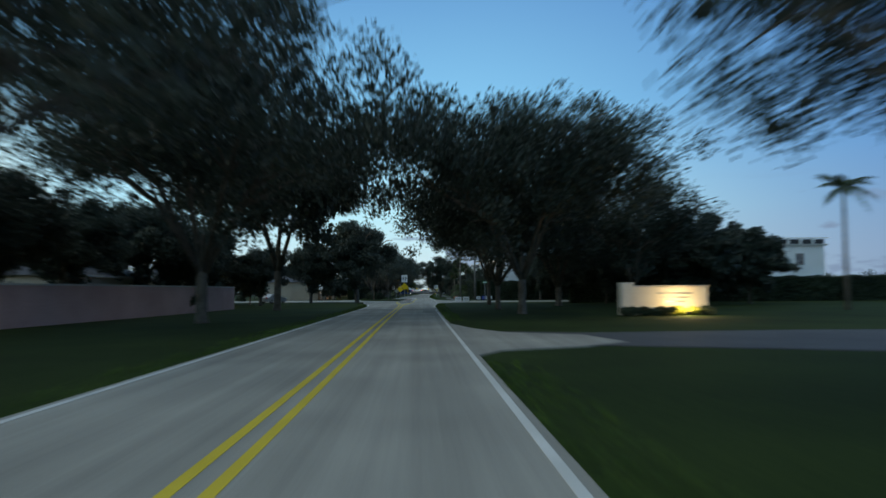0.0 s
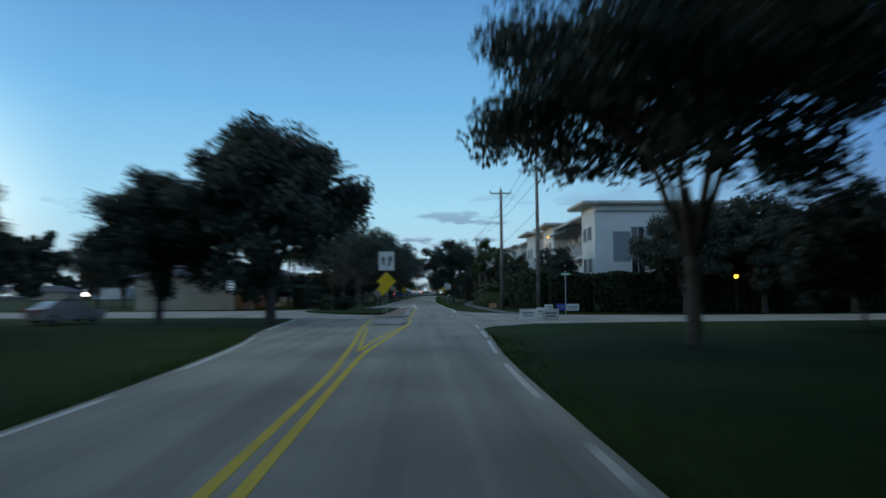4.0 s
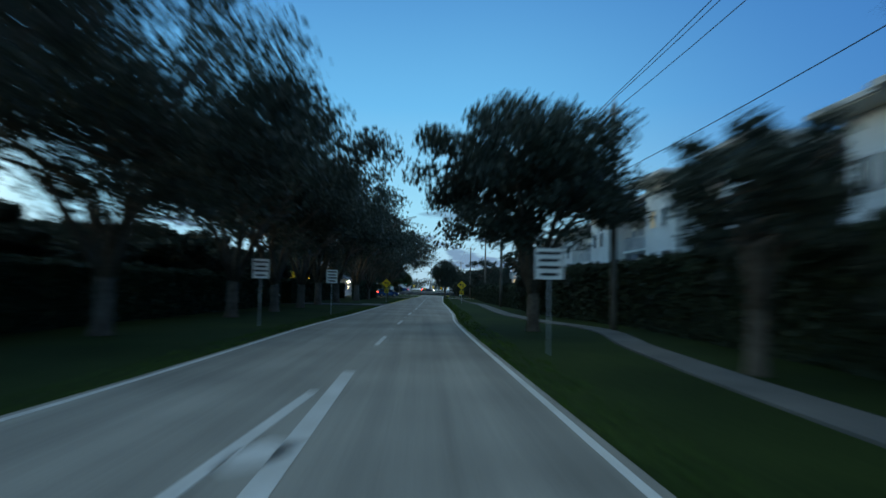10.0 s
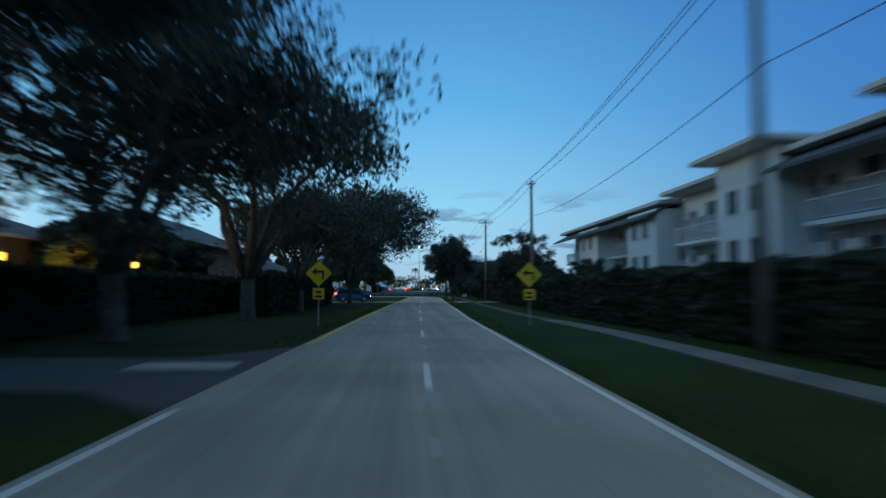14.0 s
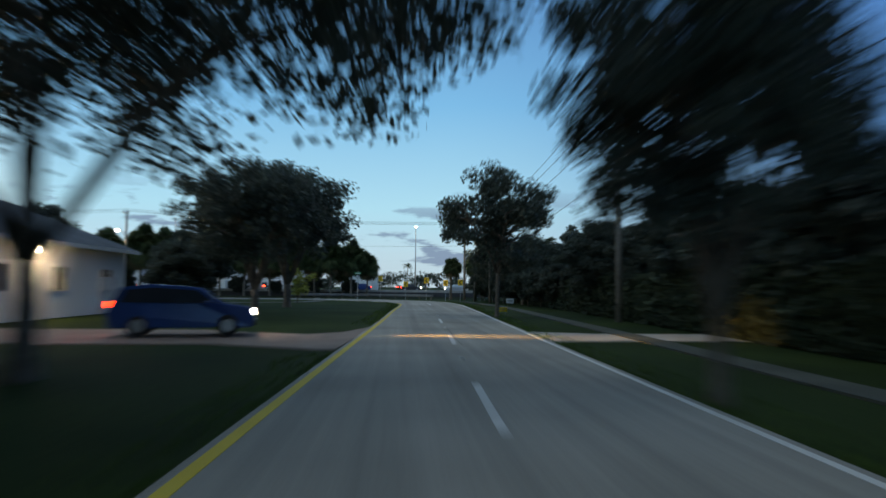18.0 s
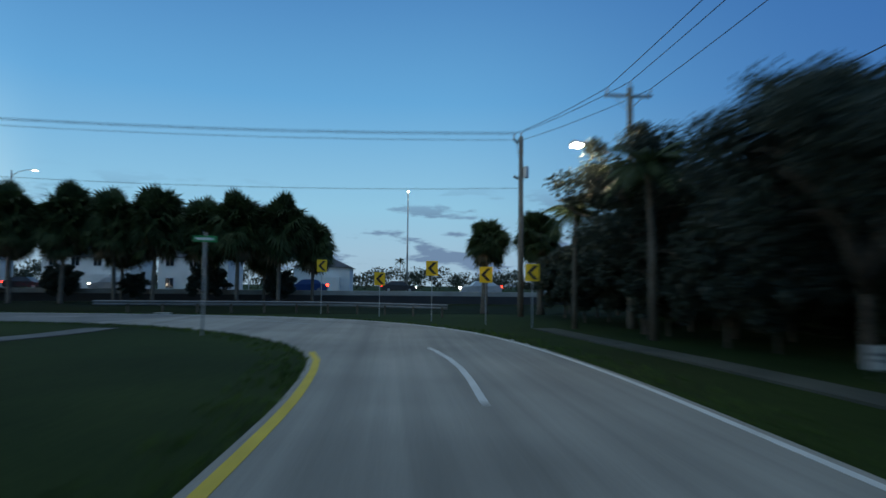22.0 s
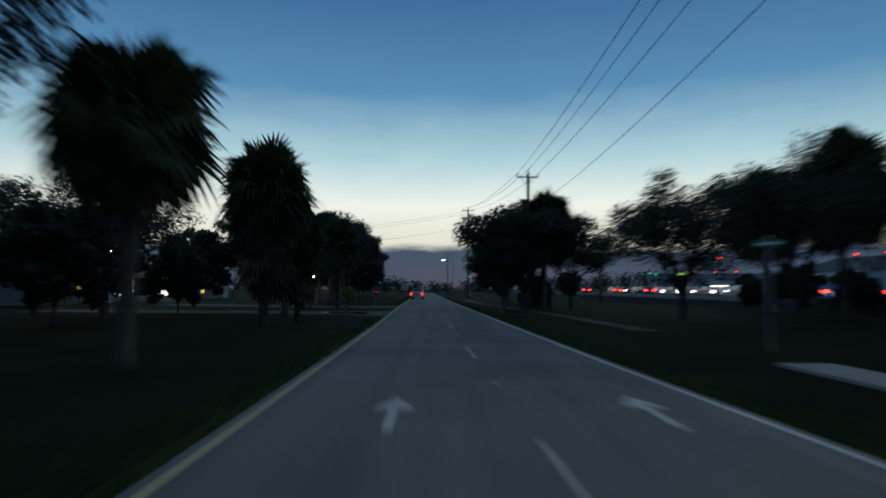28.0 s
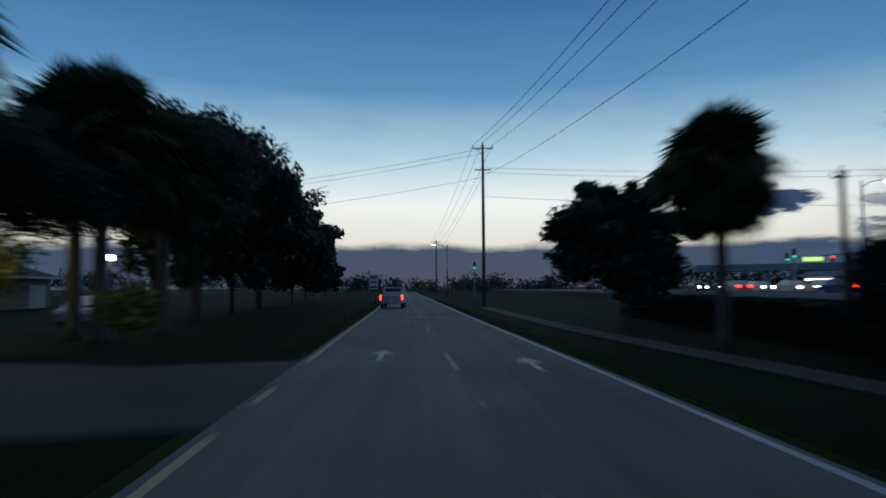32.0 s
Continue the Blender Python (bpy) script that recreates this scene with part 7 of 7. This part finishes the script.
wall_lamp(-101.0, 331.0, 3.0, LAMP_WARM, "warm lamp among the trees", 0.22, True)
lamp_light(-104.4, 332.6, 3.2, 100, (1.0, 0.82, 0.4))
wall_lamp(-114.6, 332.6, 3.3, LAMP_WHITE, "white lamp over the parked car", 0.2, True)
lamp_light(-114.6, 332.3, 3.0, 60, (0.95, 0.95, 1.0))
for x, y, z in ((-93.5, 311.6, 3.2), (-96, 311.7, 3.3), (-98.6, 311.7, 3.2), (-101, 311.7, 3.4), (-60.5, 324, 3.4), (-76.5, 326, 4.2)):
    wall_lamp(x, y, z, LAMP_WHITE, "white lamp outside a low building", 0.24, True)


def shop_sign(x, y, z):
    e = thing("shop_sign", x, y, 0, "lit green and orange shop sign on a tall post", "shop sign")
    part("post", tube([(0, 0.3, -0.1), (0, 0.3, z)], [0.14, 0.12], 8), GALV, e)
    part("green_panel", box((0, 0, z), (4.2, 0.25, 0.7), 0.05), NEON_GREEN, e)
    part("orange_panel", box((0, 0, z - 1.5), (3.4, 0.25, 0.6), 0.05), SHOP_ORANGE, e)


shop_sign(-72.0, 411.0, 7.9)
wall_lamp(-84.0, 322.0, 3.2, LAMP_WHITE, "white lamp among the trees", 0.22, True)


def signal(x, y, z, m, turn, label):
    e = thing("traffic_signal", x, y, 0, label, "traffic signal", "traffic signals", turn)
    part("post", tube([(0, 0.2, 0), (0, 0.2, z + 0.4)], [0.09, 0.07], 8), GALV, e)
    h = part("housing", box((0, 0, z), (0.34, 0.22, 1.05), 0.04), SIGN_BLACK, e)
    for k, mm in enumerate((SIGNAL_RED, SIGN_BLACK, SIGNAL_GREEN)):
        part("light", tube([(0, -0.11, z + 0.33 - 0.33 * k), (0, -0.14, z + 0.33 - 0.33 * k)], [0.13, 0.13], 12), mm if mm is m or mm is SIGN_BLACK else SIGN_BLACK, h)


for x, y, z, m, t in ((-150, 388, 5.2, SIGNAL_GREEN, 80), (-158, 392, 5.2, SIGNAL_GREEN, 80), (-120, 384, 5.4, SIGNAL_RED, 80), (-112, 384, 5.4, SIGNAL_RED, 80), (-178, 356, 5.0, SIGNAL_GREEN, 88), (-104, 396, 5.6, SIGNAL_RED, 60), (-99, 396, 5.6, SIGNAL_RED, 60), (-25, 440, 6.5, SIGNAL_GREEN, 0)):
    signal(x, y, z, m, t, "traffic signal on a steel post, alight")


def mast_arm(x, y, turn):
    """A steel mast with a long arm that carries three signals."""
    e = thing("traffic_signal", x, y, 0, "steel mast arm over the highway with three red signals", "traffic signal", "traffic signals", turn)
    part("post", tube([(0, 0, -0.2), (0, 0, 6.4)], [0.16, 0.12], 8), GALV, e)
    part("name_panel", box((2.2, -0.15, 5.3), (2.4, 0.12, 0.55), 0.04), LIT_PANEL, e, "lit yellow-green name panel")
    part("arm", tube([(0, 0, 5.6), (6, 0, 5.9), (13, 0, 6.0)], [0.1, 0.08, 0.05], 8), GALV, e)
    for u in (4.5, 8.5, 12.5):
        h = part("housing", box((u, -0.2, 5.2), (0.36, 0.24, 1.1), 0.04), SIGN_BLACK, e)
        for k in range(3):
            part("light", tube([(u, -0.32, 5.55 - 0.35 * k), (u, -0.36, 5.55 - 0.35 * k)], [0.15, 0.15], 12), SIGN_BLACK if k else SIGNAL_RED, h)


mast_arm(-168.0, 399.0, 62)


def overpass(x, y, turn):
    """A far concrete bridge on piers."""
    e = thing("overpass", x, y, 0, "distant concrete bridge deck on piers beyond the junction", "bridge", turn=turn)
    part("deck", box((0, 0, 5.7), (52, 7, 1.0), 0.05), FAR_WALL, e)
    part("parapet", box((0, -3.4, 6.5), (52, 0.25, 0.7)), FAR_WALL, e)
    for u in (-21, -10.5, 0, 10.5, 21):
        part("pier", box((u, 0, 2.5), (1.1, 5.0, 5.4), 0.1), FAR_WALL, e)


overpass(-226.0, 440.0, 57)


def shop(x, y, w, turn, label="low shop beyond the highway with a bright lit front"):
    """A low shop with a lit front."""
    e = thing("shop", x, y, 0, label, "shop", turn=turn)
    part("wall", box((0, 4, 2.2), (w, 8, 4.4)), FAR_WALL, e)
    part("canopy", box((0, -0.8, 3.6), (w + 1.0, 1.8, 0.4), 0.04), FLAT_ROOF, e)
    n = int(w / 2.4)
    for i in range(n):
        part("shop_window", box((-w / 2 + (i + 0.5) * w / n, -0.03, 1.9), (w / n - 0.3, 0.06, 2.3)), SHOP_WHITE if i % 4 != 2 else GLASS, e)


shop(-196.0, 428.0, 18.0, 40)
shop(-116.0, 310.0, 13.0, 160, "low shop behind the trees with a bright lit front")

# ---- far woods round the place ----
def far_woods():
    rng = np.random.default_rng(77)
    c = []
    for k in range(420):
        a = 2 * math.pi * k / 420
        r = 300 + 60 * rng.random()
        x, y = r * math.cos(a) - 40, 215 + (r + 60) * math.sin(a)
        h = 6.5 + 4.5 * rng.random()
        if 300 < y < 420 and x < -150:
            h *= 0.6
        for _ in range(5):
            c.append((x + rng.normal() * 5, y + rng.normal() * 5, h * (0.25 + 0.6 * rng.random()), 2.6 + 1.8 * rng.random()))
    v, f = leaf_cloud(rng, c, 90, 0.5)
    o = part_data("far_woods", v, f, LEAF)
    tagged(o, "dark belt of distant trees along the horizon", "woods", kind="stuff")


far_woods()
